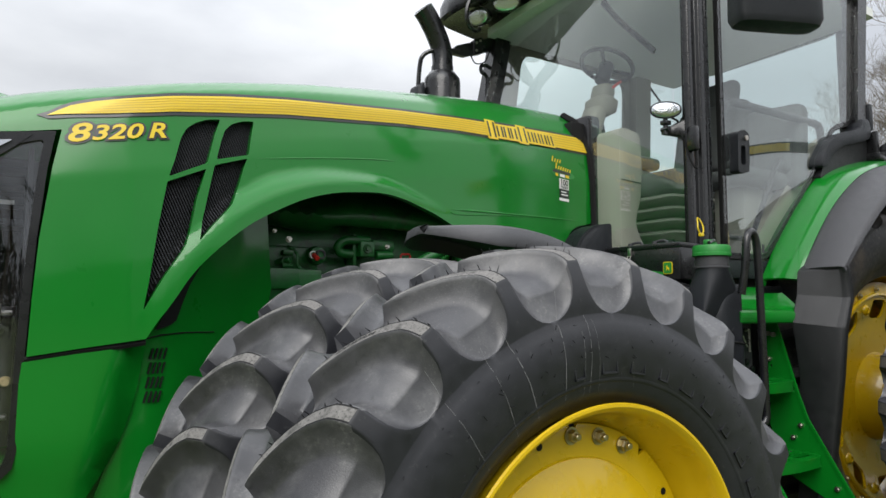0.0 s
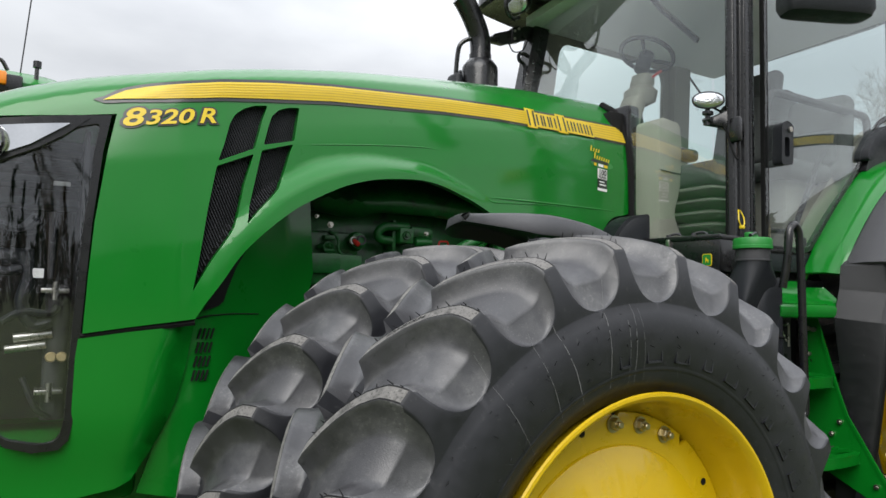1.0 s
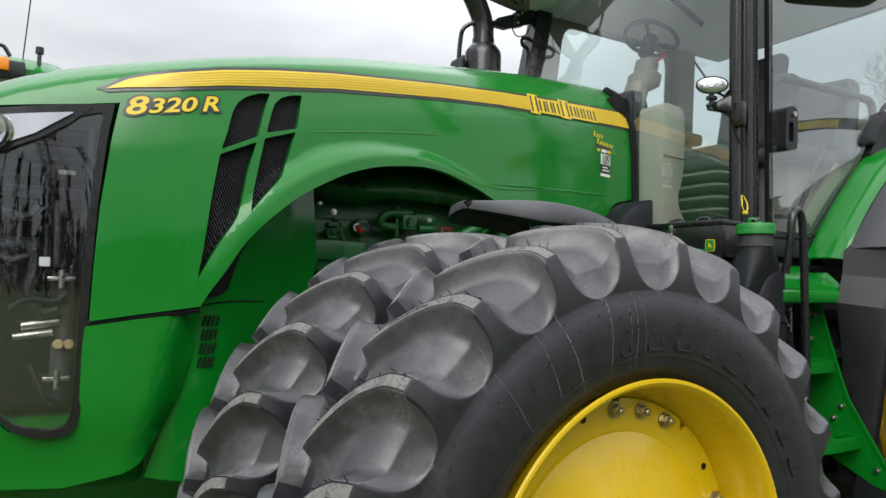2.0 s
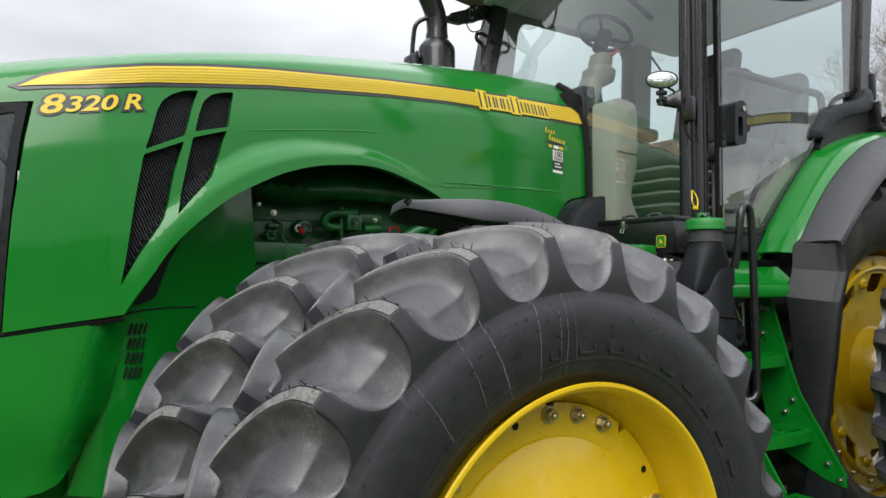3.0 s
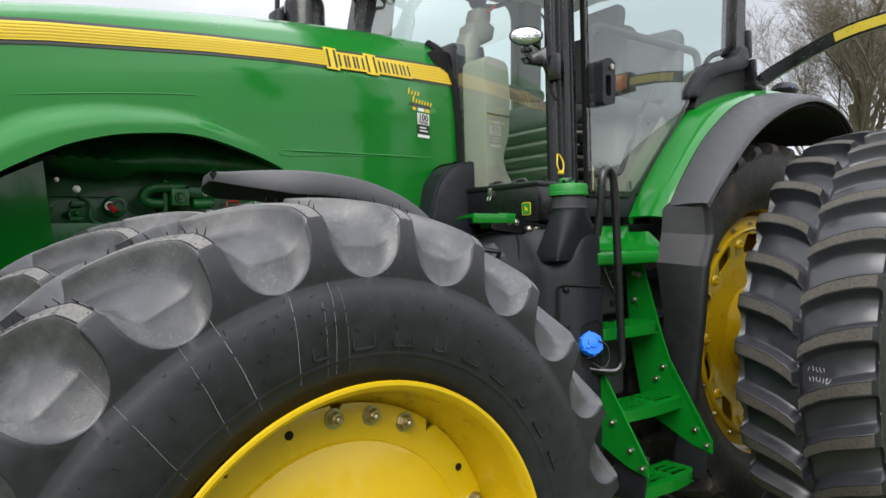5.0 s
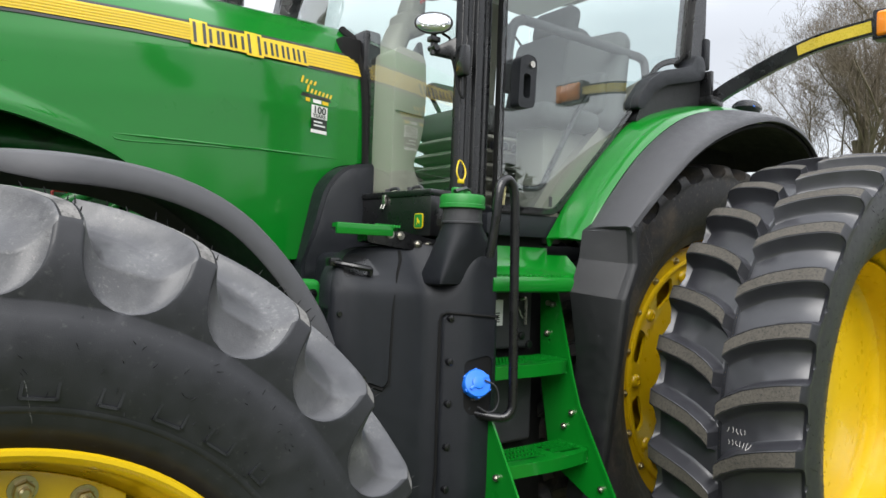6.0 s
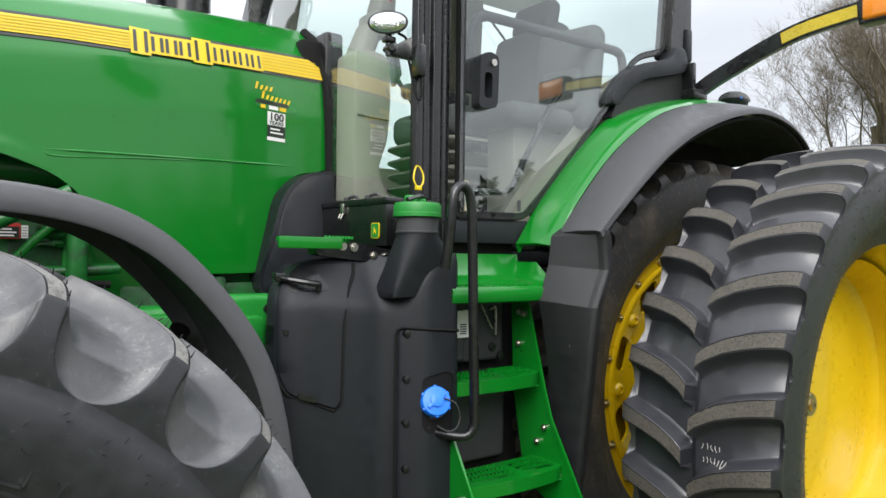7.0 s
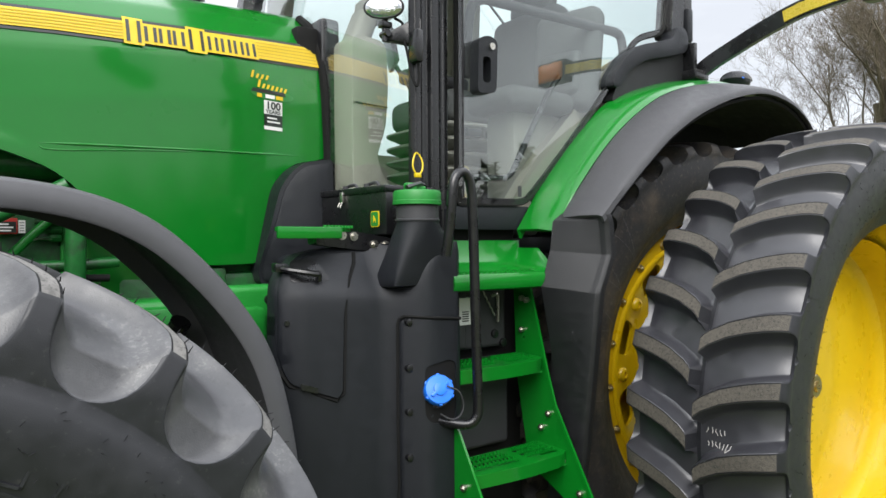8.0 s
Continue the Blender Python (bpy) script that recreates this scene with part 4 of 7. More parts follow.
part("label_text", lettering("YEARS", 0.026, lambda u, v: on_hood(0.0055)(LX + 0.006 + u * 0.86, LZ + 0.046 + v * 0.7), bold=0.0006), DARK_VINYL, hood, "", 0)
for k, w in ((0, 0.055), (1, 0.042)):
    part("label_bar", skin([(LX + 0.012, LZ + 0.012 + k * 0.014), (LX + 0.012 + w, LZ + 0.012 + k * 0.014), (LX + 0.012 + w, LZ + 0.018 + k * 0.014), (LX + 0.012, LZ + 0.018 + k * 0.014)], [], on_hood(0.0055), 0.03, 0, (0, -1, 0)), WHITE_VINYL, hood, "", 0)

# ---- lower front panel, side screen and nose ----
LOWER = ([(-1.029, 1.288), (-0.906, 1.308), (-0.752, 1.328), (-0.735, 1.328)] + xz([(-0.735, 1.328), (-0.752, 1.21), (-0.775, 1.11), (-0.805, 1.03), (-0.84, 0.968), (-0.882, 0.905)], 4)[1:]
         + [(-0.92, 0.886), (-1.06, 0.857), (-1.3, 0.865), (-1.55, 0.92), (-1.66, 1.0), (-1.62, 1.10), (-1.40, 1.08), (-1.22, 1.045)] + xz([(-1.22, 1.045), (-1.19, 1.015), (-1.14, 1.0), (-1.08, 1.0), (-1.05, 1.02), (-1.043, 1.06)], 3)[1:] + [(-1.036, 1.2)])


def low_y(u, v):
    return -(half_width(u) - 0.008 - 0.07 * smoothstep(-0.83, -0.73, u + (1.33 - v) * 0.2) ** 1.5 - 0.03 * smoothstep(1.1, 0.86, v))


bm = skin(LOWER, [], lambda u, v: Vector((u, low_y(u, v), v)), 0.035, 0.03, (0, -1, 0))
other = moved(mirrored(bm.copy()), Matrix.Translation((0, -0.42, 0)))
lower = part("lower_panel", bm, GREEN, tractor, "glossy green lower front side panel", 50)
part("lower_panel", other, GREEN, tractor, "glossy green lower front side panel", 50)
part("panel_gap", tube([(x, -half_width(x) + 0.014, z) for x, z in ((-1.022, 1.295), (-0.906, 1.3145), (-0.82, 1.325), (-0.745, 1.335))], 0.009, 6), MATT_BLACK, lower)
# inner arch liner with slots
def liner_y(u):
    return -(half_width(u) - 0.09 - 0.14 * smoothstep(-0.74, -0.3, u))


liner = [(-0.74, 1.34)] + [(a + 0.01, b) for a, b in ARCH_FINE[::-1] if a < -0.33] + [(-0.30, 1.5), (-0.38, 1.1), (-0.5, 0.9), (-0.66, 0.82), (-0.86, 0.86), (-0.82, 1.0), (-0.76, 1.2)]
part("arch_liner", slab(liner, lambda u, v: Vector((u, liner_y(u), v)), 0.01, (0, -1, 0), 0.05), GREEN, tractor, "green inner wheel arch panel with slots")
for r in range(4):
    for c in range(4):
        x, z = -0.716 + c * 0.0125 - r * 0.004, 1.30 - r * 0.04
        part("slot", moved(box(-0.0026, 0.0026, -0.004, 0.004, -0.016, 0.016), pose(x, liner_y(x) - 0.001, z, 0, 14, 0)), MATT_BLACK, lower, "", 0)
part("liner_seam", tube([(x, liner_y(x) - 0.002, z) for x, z in ((-0.754, 1.337), (-0.694, 1.352), (-0.619, 1.358), (-0.52, 1.357))], 0.0024, 6), MATT_BLACK, lower)
# thin black sheet laid over the liner as painted shade below the arch lip
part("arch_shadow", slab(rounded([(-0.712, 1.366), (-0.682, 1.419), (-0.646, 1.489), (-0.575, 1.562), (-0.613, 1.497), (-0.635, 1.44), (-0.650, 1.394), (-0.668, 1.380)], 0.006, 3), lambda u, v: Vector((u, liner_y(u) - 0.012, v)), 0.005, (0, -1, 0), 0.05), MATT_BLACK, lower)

# dark screen frame beside the radiator
FRAME = [(-0.962, 1.985), (-1.10, 1.962), (-1.30, 1.93), (-1.52, 1.845), (-1.64, 1.71), (-1.66, 1.0), (-1.40, 1.0), (-1.23, 0.958), (-1.19, 0.918), (-1.12, 0.898), (-1.05, 0.903), (-1.025, 0.93), (-1.016, 0.98), (-1.010, 1.26), (-1.004, 1.45), (-0.997, 1.63), (-0.980, 1.86)]
OPEN = rounded([(-0.992, 1.955), (-1.10, 1.915), (-1.16, 1.86), (-1.25, 1.80), (-1.42, 1.74), (-1.58, 1.70), (-1.60, 1.05), (-1.40, 1.05), (-1.25, 0.99), (-1.19, 0.940), (-1.10, 0.922), (-1.055, 0.930), (-1.040, 0.98), (-1.034, 1.3), (-1.022, 1.6), (-1.005, 1.86)], 0.02)
frame_y = lambda u, v: Vector((u, -(0.462 - 0.13 * smoothstep(-1.05, -1.7, u)), v))
SQ = Matrix.Translation((-0.1653, -0.42, 0.2532)) @ Matrix.Diagonal((0.85, 1.0, 0.8286, 1.0))
sf = part("screen_frame", moved(slab(FRAME, frame_y, 0.03, (0, -1, 0), 0.05, [OPEN], 0.004), SQ), BLACK_PAINT, tractor, "gloss black frame of the radiator side screen")
# pane added in place of the mesh; its reflections lift the dark inside
scr = part("screen_pane", moved(slab(OPEN, lambda u, v: frame_y(u, v) + Vector((0, 0.012, 0)), 0.004, (0, -1, 0), 0.12), SQ), SHEEN_PANE, sf, "added tinted pane whose reflections lighten the dark radiator side")
scr.visible_shadow = False
part("lamp_band", moved(slab(rounded([(-1.02, 1.967), (-1.30, 1.93), (-1.5, 1.85), (-1.5, 1.72), (-1.30, 1.78), (-1.16, 1.85), (-1.09, 1.90)], 0.01), lambda u, v: frame_y(u, v) + Vector((0, -0.004, 0)), 0.02, (0, -1, 0), 0.05), SQ), BLACK_PAINT, sf)
part("headlight", moved(slab(rounded([(-1.075, 1.938), (-1.30, 1.905), (-1.48, 1.84), (-1.48, 1.745), (-1.30, 1.80), (-1.18, 1.858)], 0.008), lambda u, v: frame_y(u, v) + Vector((0, -0.012, 0)), 0.012, (0, -1, 0), 0.04), SQ), CHROME, sf, "clear wrap-round headlight with bright reflector")
part("lamp", moved(lathe([(0.0, -0.018), (0.03, -0.016), (0.052, -0.006), (0.056, 0.0), (0.056, 0.03)], (-1.292, -0.452, 1.857), n=28), SQ), LENS, sf, "round lamp")
part("radiator_core", moved(box(-1.5, -0.98, -0.16, 0.16, 0.95, 1.95), SQ), MATT_BLACK, tractor, "black radiator core")
for z in (1.90, 1.84, 1.775, 1.70):
    part("core_rail", moved(box(-1.32, -1.03, -0.30, -0.17, z - 0.012, z + 0.012, 0.004), SQ), PLASTIC, sf)
part("inner_wall", moved(box(-1.03, -1.015, -0.43, -0.10, 0.95, 1.93), SQ), PLASTIC, sf)
for (a, b), r, m in ((((-1.105, -0.36, 1.66), (-1.10, -0.36, 1.44)), 0.010, GREY_PLASTIC), (((-1.075, -0.34, 1.42), (-1.07, -0.34, 0.98)), 0.036, GREY_PLASTIC), (((-1.085, -0.37, 1.26), (-1.19, -0.37, 1.245)), 0.016, STEEL), (((-1.10, -0.38, 1.225), (-1.21, -0.37, 1.21)), 0.013, STEEL)):
    part("pipe", moved(rod(a, b, r, 14, 0.002), SQ), m, sf)
for z in (1.40, 1.075):
    part("clamp", moved(joined(box(-1.125, -1.045, -0.405, -0.34, z - 0.008, z + 0.008, 0.003), rod((-1.085, -0.41, z - 0.03), (-1.085, -0.41, z + 0.03), 0.009, 8)), SQ), STEEL, sf, "bright steel hose clamp", 30)
for x in (-1.085, -1.055):
    part("fitting", moved(lathe([(0, -0.02), (0.012, -0.02), (0.017, -0.008), (0.017, 0.0), (0, 0)], (x, -0.385, 1.185), n=14), SQ), TAN_HOSE, sf)
for pts, r in (([(-1.30, -0.36, 1.64), (-1.24, -0.37, 1.61), (-1.19, -0.37, 1.60), (-1.15, -0.36, 1.645)], 0.013), ([(-1.18, -0.37, 1.52), (-1.16, -0.38, 1.44), (-1.175, -0.38, 1.36), (-1.14, -0.38, 1.29), (-1.09, -0.38, 1.30)], 0.02), ([(-1.30, -0.36, 1.53), (-1.24, -0.38, 1.46), (-1.18, -0.38, 1.47)], 0.016), ([(-1.22, -0.37, 1.30), (-1.17, -0.39, 1.33), (-1.10, -0.39, 1.325), (-1.075, -0.38, 1.35)], 0.013), ([(-1.16, -0.37, 1.12), (-1.12, -0.39, 1.03), (-1.08, -0.38, 0.99)], 0.009)):
    part("hose", moved(tube(pts, r, 10, 6), SQ), PLASTIC, sf)
part("filter", moved(rod((-1.30, -0.35, 1.50), (-1.15, -0.35, 1.50), 0.035, 16, 0.006), SQ), PLASTIC, sf)
part("tag", moved(box(-1.15, -1.12, -0.395, -0.393, 1.44, 1.47), SQ), WHITE_VINYL, sf, "", 0)
part("panel_label", moved(box(-1.11, -1.06, -0.302, -0.300, 1.76, 1.775), SQ), WHITE_VINYL, sf, "", 0)
# nose and chin
part("nose", lathe([(0.42, 0.0), (0.40, 0.06), (0.3, 0.12), (0.0, 0.15)], (-1.64, -0.15, 1.38), axis=(-1, 0, 0), n=32), BLACK_PAINT, tractor, "gloss black grille nose")
part("chin", box(-1.62, -0.85, -0.76, 0.40, 0.82, 1.0, 0.03), GREEN, tractor, "green front chassis end")

# ---- engine, axle and frame ----
def eng(name, bm, *rest):
    """A part of the engine, set out to the arch opening."""
    return part(name, moved(bm, Matrix.Translation((-0.13, -0.235, 0.055))), *rest)


eng("engine_block", box(-0.75, 1.3, -0.26, 0.26, 0.95, 1.72, 0.03), ENGINE_GREEN, tractor, "green engine block under the hood")
COVER = rounded([(-0.36, 1.738), (-0.26, 1.73), (-0.10, 1.715), (-0.03, 1.745), (0.20, 1.748), (0.45, 1.735), (0.6, 1.80), (0.5, 1.97), (-0.36, 1.97)], 0.03, 4)
part("engine_cover", skin(COVER, [], lambda u, v: Vector((u, -0.55 - 0.07 * smoothstep(1.71, 1.765, v) + 0.14 * smoothstep(1.785, 1.80, v) * smoothstep(0.05, -0.15, u) * 0.25 + 0.2 * smoothstep(1.79, 1.97, v), v)), 0.025, 0.03, (0, -1, 0)), ENGINE_GREEN, tractor, "dark green rounded engine cover", 50)
part("casting", box(-0.36, -0.19, -0.62, -0.48, 1.50, 1.575, 0.008), ENGINE_GREEN, tractor)
part("casting", box(-0.36, -0.10, -0.56, -0.48, 1.56, 1.66, 0.01), ENGINE_GREEN, tractor)
part("elbow", tube([(0.10, -0.57, 1.70), (0.045, -0.585, 1.695), (-0.005, -0.585, 1.69), (-0.03, -0.58, 1.668), (-0.02, -0.575, 1.645), (0.03, -0.57, 1.64)], 0.017, 12, 5), ENGINE_GREEN, tractor)
pad = part("casting", box(0.055, 0.115, -0.60, -0.5, 1.632, 1.692, 0.006), ENGINE_GREEN, tractor)
part("boss", lathe([(0, -0.012), (0.008, -0.012), (0.009, -0.004), (0.016, -0.006), (0.018, 0)], (0.082, -0.60, 1.662), n=20), ENGINE_GREEN, pad)
part("casting", box(0.118, 0.22, -0.57, -0.5, 1.66, 1.705, 0.012), ENGINE_GREEN, tractor)
part("casting", rod((0.13, -0.58, 1.64), (0.20, -0.58, 1.645), 0.018, 12, 0.004), ENGINE_GREEN, tractor)
part("bracket", box(0.035, 0.05, -0.575, -0.5, 1.60, 1.72, 0.003), ENGINE_GREEN, tractor)
part("socket", lathe([(0, -0.01), (0.016, -0.01), (0.018, 0.0), (0.03, 0.004), (0.036, 0.03)], (-0.115, -0.60, 1.628), n=20), ENGINE_GREEN, tractor)
part("socket_ring", lathe([(0.012, -0.012), (0.018, -0.012), (0.018, 0.0), (0.012, 0.0)], (-0.112, -0.605, 1.63), n=20), GREY_PLASTIC, tractor)
part("line", tube([(-0.22, -0.56, 1.66), (-0.19, -0.58, 1.63), (-0.19, -0.585, 1.59), (-0.165, -0.58, 1.572), (-0.13, -0.57, 1.575)], 0.006, 8, 4), ENGINE_GREEN, tractor)
part("fitting", rod((-0.235, -0.55, 1.60), (-0.235, -0.60, 1.60), 0.02, 8, 0.004), ENGINE_GREEN, tractor)
part("fitting", box(-0.245, -0.205, -0.59, -0.55, 1.625, 1.643, 0.004), ENGINE_GREEN, tractor)
part("fitting", rod((-0.30, -0.55, 1.625), (-0.30, -0.575, 1.625), 0.012, 10, 0.003), ENGINE_GREEN, tractor)
part("chassis", box(-1.2, 3.4, -0.24, 0.24, 0.62, 0.98, 0.03), ENGINE_GREEN, tractor, "green cast chassis")
part("front_axle", box(-0.13, 0.17, -0.95, 0.95, 0.66, 0.92, 0.04), ENGINE_GREEN, tractor, "green front axle")
for k, (pts, r, m) in enumerate([([(-0.2, -0.30, 1.45), (0.1, -0.33, 1.42), (0.35, -0.33, 1.46)], 0.012, ENGINE_GREEN),
                                 ([(0.35, -0.40, 1.52), (0.45, -0.42, 1.58), (0.60, -0.45, 1.66)], 0.022, ENGINE_GREEN), ([(0.42, -0.33, 1.42), (0.60, -0.36, 1.42), (0.75, -0.36, 1.43)], 0.018, ENGINE_GREEN), ([(0.3, -0.36, 1.38), (0.5, -0.38, 1.385), (0.72, -0.38, 1.38)], 0.012, MATT_BLACK), ([(0.62, -0.40, 1.30), (0.63, -0.40, 1.66)], 0.03, ENGINE_GREEN)]):
    eng("line", tube(pts, r, 10, 6), m, tractor)
for x, y, z, r in ((-0.229, -0.60, 1.679, 0.008), (-0.283, -0.60, 1.706, 0.005), (0.168, -0.60, 1.675, 0.006)):
    part("bolt_head", lathe([(0, -0.012), (r, -0.012), (r, 0), (r * 1.5, 0), (r * 1.5, 0.004), (0, 0.004)], (x, y, z), n=6), STEEL, tractor, "", 0)
plug = part("sensor", rod((-0.135, -0.60, 1.628), (-0.128, -0.625, 1.612), 0.0095, 14, 0.003), RED, tractor, "small red sensor plug")
part("plug_ring", lathe([(0.010, -0.006), (0.0145, -0.006), (0.0145, 0.006), (0.010, 0.006)], (-0.137, -0.60, 1.628), n=18), WHITE_VINYL, plug)
# rail below the cover, with a scored edge
rail_ = part("casting_rail", box(-0.42, -0.10, -0.60, -0.48, 1.46, 1.574, 0.006), ENGINE_GREEN, tractor, "dark green casting under the engine cover")
part("rail_edge", box(-0.40, -0.215, -0.6035, -0.599, 1.571, 1.5745), GREEN_MATT, rail_, "", 0)
part("injector", joined(rod((-0.262, -0.57, 1.598), (-0.228, -0.61, 1.606), 0.010, 10, 0.002), rod((-0.228, -0.59, 1.582), (-0.226, -0.60, 1.612), 0.011, 10, 0.002), rod((-0.25, -0.60, 1.584), (-0.215, -0.60, 1.586), 0.007, 8)), ENGINE_GREEN, tractor)
for z in (1.575, 1.605, 1.632):
    part("boss", rod((-0.385, -0.60, z), (-0.355, -0.61, z), 0.011, 10, 0.003), ENGINE_GREEN, tractor)
# warning tag with a red bail, bracing strut and pipes at the rear of the arch
tag = part("warning_tag", box(0.29, 0.355, -0.535, -0.525, 1.572, 1.620, 0.0015), RED, tractor, "red and black warning tag")
part("tag_face", box(0.294, 0.351, -0.538, -0.534, 1.576, 1.609), DARK_VINYL, tag, "", 0)
for k, w in enumerate((0.040, 0.046, 0.034)):
    part("tag_bar", box(0.298, 0.298 + w, -0.5395, -0.5375, 1.580 + 0.0095 * k, 1.5845 + 0.0095 * k), WHITE_VINYL, tag, "", 0)
part("tag_bail", tube([(0.268, -0.53, 1.602), (0.268, -0.53, 1.652), (0.274, -0.53, 1.656), (0.306, -0.53, 1.657), (0.311, -0.53, 1.652), (0.311, -0.53, 1.618)], 0.0045, 8), RED, tag, "red wire bail")
part("tag_panel", box(0.258, 0.292, -0.534, -0.526, 1.597, 1.617), WHITE_VINYL, tag, "white panel with a dark sign")
part("tag_sign", tube([(0.264, -0.536, 1.613), (0.274, -0.536, 1.604), (0.285, -0.536, 1.607), (0.283, -0.536, 1.612), (0.272, -0.536, 1.611)], 0.0012, 6), DARK_VINYL, tag)
part("tag_strip", box(0.3575, 0.375, -0.534, -0.526, 1.575, 1.614), WHITE_VINYL, tag, "white strip with faint print")
for k in range(4):
    part("tag_bar", box(0.360, 0.372, -0.5355, -0.5335, 1.581 + 0.008 * k, 1.583 + 0.008 * k), GREY_PLASTIC, tag, "", 0)
part("strut", tube([(0.33, -0.53, 1.50), (0.385, -0.535, 1.562), (0.455, -0.54, 1.632), (0.53, -0.54, 1.71)], 0.0135, 12), GREEN_MATT, tractor, "green bracing strut")
part("pipe", rod((0.505, -0.50, 1.40), (0.505, -0.50, 1.75), 0.014, 14), GREEN_MATT, tractor)
part("pipe", rod((0.478, -0.50, 1.40), (0.478, -0.50, 1.72), 0.008, 10), GREEN_MATT, tractor)
part("arch_plate", slab(rounded([(0.525, 1.34), (0.742, 1.34), (0.742, 1.60), (0.70, 1.70), (0.525, 1.75)], 0.012), side(-0.515), 0.012, (0, -1, 0), 0.08, (), 0.003), GREEN, tractor, "plain green plate at the rear of the wheel arch")
part("pipe_clamp", box(0.485, 0.525, -0.52, -0.48, 1.568, 1.582, 0.003), GREEN_MATT, tractor)
for z in (1.585, 1.610, 1.56):
    part("union", joined(rod((0.44, -0.52, z), (0.472, -0.52, z), 0.012, 6, 0.002), rod((0.40, -0.52, z), (0.445, -0.52, z), 0.007, 8)), ENGINE_GREEN, tractor)
part("union_wire", tube([(0.39, -0.53, 1.552), (0.41, -0.54, 1.558), (0.44, -0.53, 1.556), (0.46, -0.52, 1.565)], 0.003, 6, 3), STEEL, tractor)
part("transmission", joined(box(0.62, 1.5, -0.52, 0.0, 0.95, 1.44, 0.03), box(0.86, 0.98, -0.56, -0.4, 1.1, 1.46, 0.02)), ENGINE_GREEN, tractor, "green transmission housing")

# ---- exhaust ----
ex = part("exhaust", lathe([(0.0, 2.2), (0.112, 2.2), (0.112, 2.82), (0.109, 2.85), (0.080, 2.89), (0.068, 2.895), (0.068, 2.93)], (1.12, 0.5, 0), axis=(0, 0, 1), n=28), BLACK_PAINT, tractor, "black exhaust stack with a curved tail pipe")
part("tail_pipe", tube([(1.12, 0.5, 2.88), (1.12, 0.5, 2.98), (1.105, 0.5, 3.06), (1.06, 0.5, 3.15), (1.01, 0.5, 3.225), (0.975, 0.5, 3.265)], 0.064, 18, 4), BLACK_PAINT, ex)
part("pipe_mouth", lathe([(0.0, 0.0), (0.052, 0.0), (0.052, 0.003), (0, 0.003)], (0.974, 0.5, 3.267), axis=(-0.65, 0, 0.76), n=18), MATT_BLACK, ex)
part("intake", rod((1.02, 0.62, 2.2), (1.02, 0.62, 2.74), 0.06, 18, 0.01), BLACK_PAINT, tractor, "black air intake stack")
part("intake_cap", tube([(1.02, 0.62, 2.72), (1.02, 0.62, 2.80), (1.06, 0.62, 2.84)], 0.022, 10, 4), BLACK_PAINT, ex)
# black front fender over the inner front wheel
bm = bmesh.new()
rings = []
for a in [87.5 - 12.0 * (q / 14) ** 2 for q in range(14)] + list(np.linspace(75.5, 2, 44)):
    ca, sa = math.cos(radians(a)), math.sin(radians(a))
    q = min(1.0, (87.5 - a) / 12.0)
    k = 0.03 + 0.97 * math.sqrt(q * (2 - q))
    y0, y1 = -1.03 - 0.22 * k, -1.03 + 0.24 * k
    prof = [(0.862, y0 + 0.004), (0.868, y0), (0.918, y0 + 0.003), (0.928, y0 + 0.009), (0.937, y0 + 0.026), (0.949, (y0 + y1) / 2), (0.949, y1 - 0.035), (0.938, y1 - 0.01), (0.88, y1), (0.88, y1 - 0.008), (0.932, y1 - 0.03), (0.943, (y0 + y1) / 2), (0.92, y0 + 0.03), (0.868, y0 + 0.012)]
    thin = 0.12 + 0.88 * math.sqrt(min(1.0, (87.5 - a) / 9.0))
    low = -0.070 + 0.106 * smoothstep(50, 88, a) + 0.035 * smoothstep(34, 8, a)
    rs = [0.915 + (min(r, 0.915) - 0.915) * thin + max(0.0, r - 0.915) * 0.6 - low for r, y in prof]
    rings.append([bm.verts.new((0.014 + r * ca, y, FZ + r * sa)) for r, (_, y) in zip(rs, prof)])
for a, b in zip(rings, rings[1:]):
    for k in range(len(a)):
        j = (k + 1) % len(a)
        bm.faces.new((a[k], a[j], b[j], b[k]))
bm.faces.new(rings[0])
bm.faces.new(rings[-1][::-1])
bmesh.ops.recalc_face_normals(bm, faces=bm.faces[:])
far = mirrored(bm.copy())
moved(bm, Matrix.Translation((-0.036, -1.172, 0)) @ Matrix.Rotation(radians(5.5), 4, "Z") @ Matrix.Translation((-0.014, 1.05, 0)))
ff = part("front_fender", bm, FENDER_GREY, tractor, "slate grey plastic front fender over the inner wheel", 50)
part("front_fender", far, GREY_PLASTIC, tractor, "dark grey plastic front fender on the far side", 35)
part("fender_arm", tube([(FX + 0.35, -0.72, 0.85), (FX + 0.62, -0.76, 1.05), (FX + 0.72, -0.95, 1.32)], 0.03, 10, 4), BLACK_PAINT, ff)

# ---- cab ----
def loft(rings, cap=True):
    """Skins over rings of equal count."""
    bm = bmesh.new()
    vs = [[bm.verts.new(p) for p in r] for r in rings]
    n = len(vs[0])
    for a, b in zip(vs, vs[1:]):
        for i in range(n):
            bm.faces.new((a[i], a[(i + 1) % n], b[(i + 1) % n], b[i]))
    if cap:
        bm.faces.new(vs[0][::-1])
        bm.faces.new(vs[-1])
    bmesh.ops.recalc_face_normals(bm, faces=bm.faces[:])
    return bm


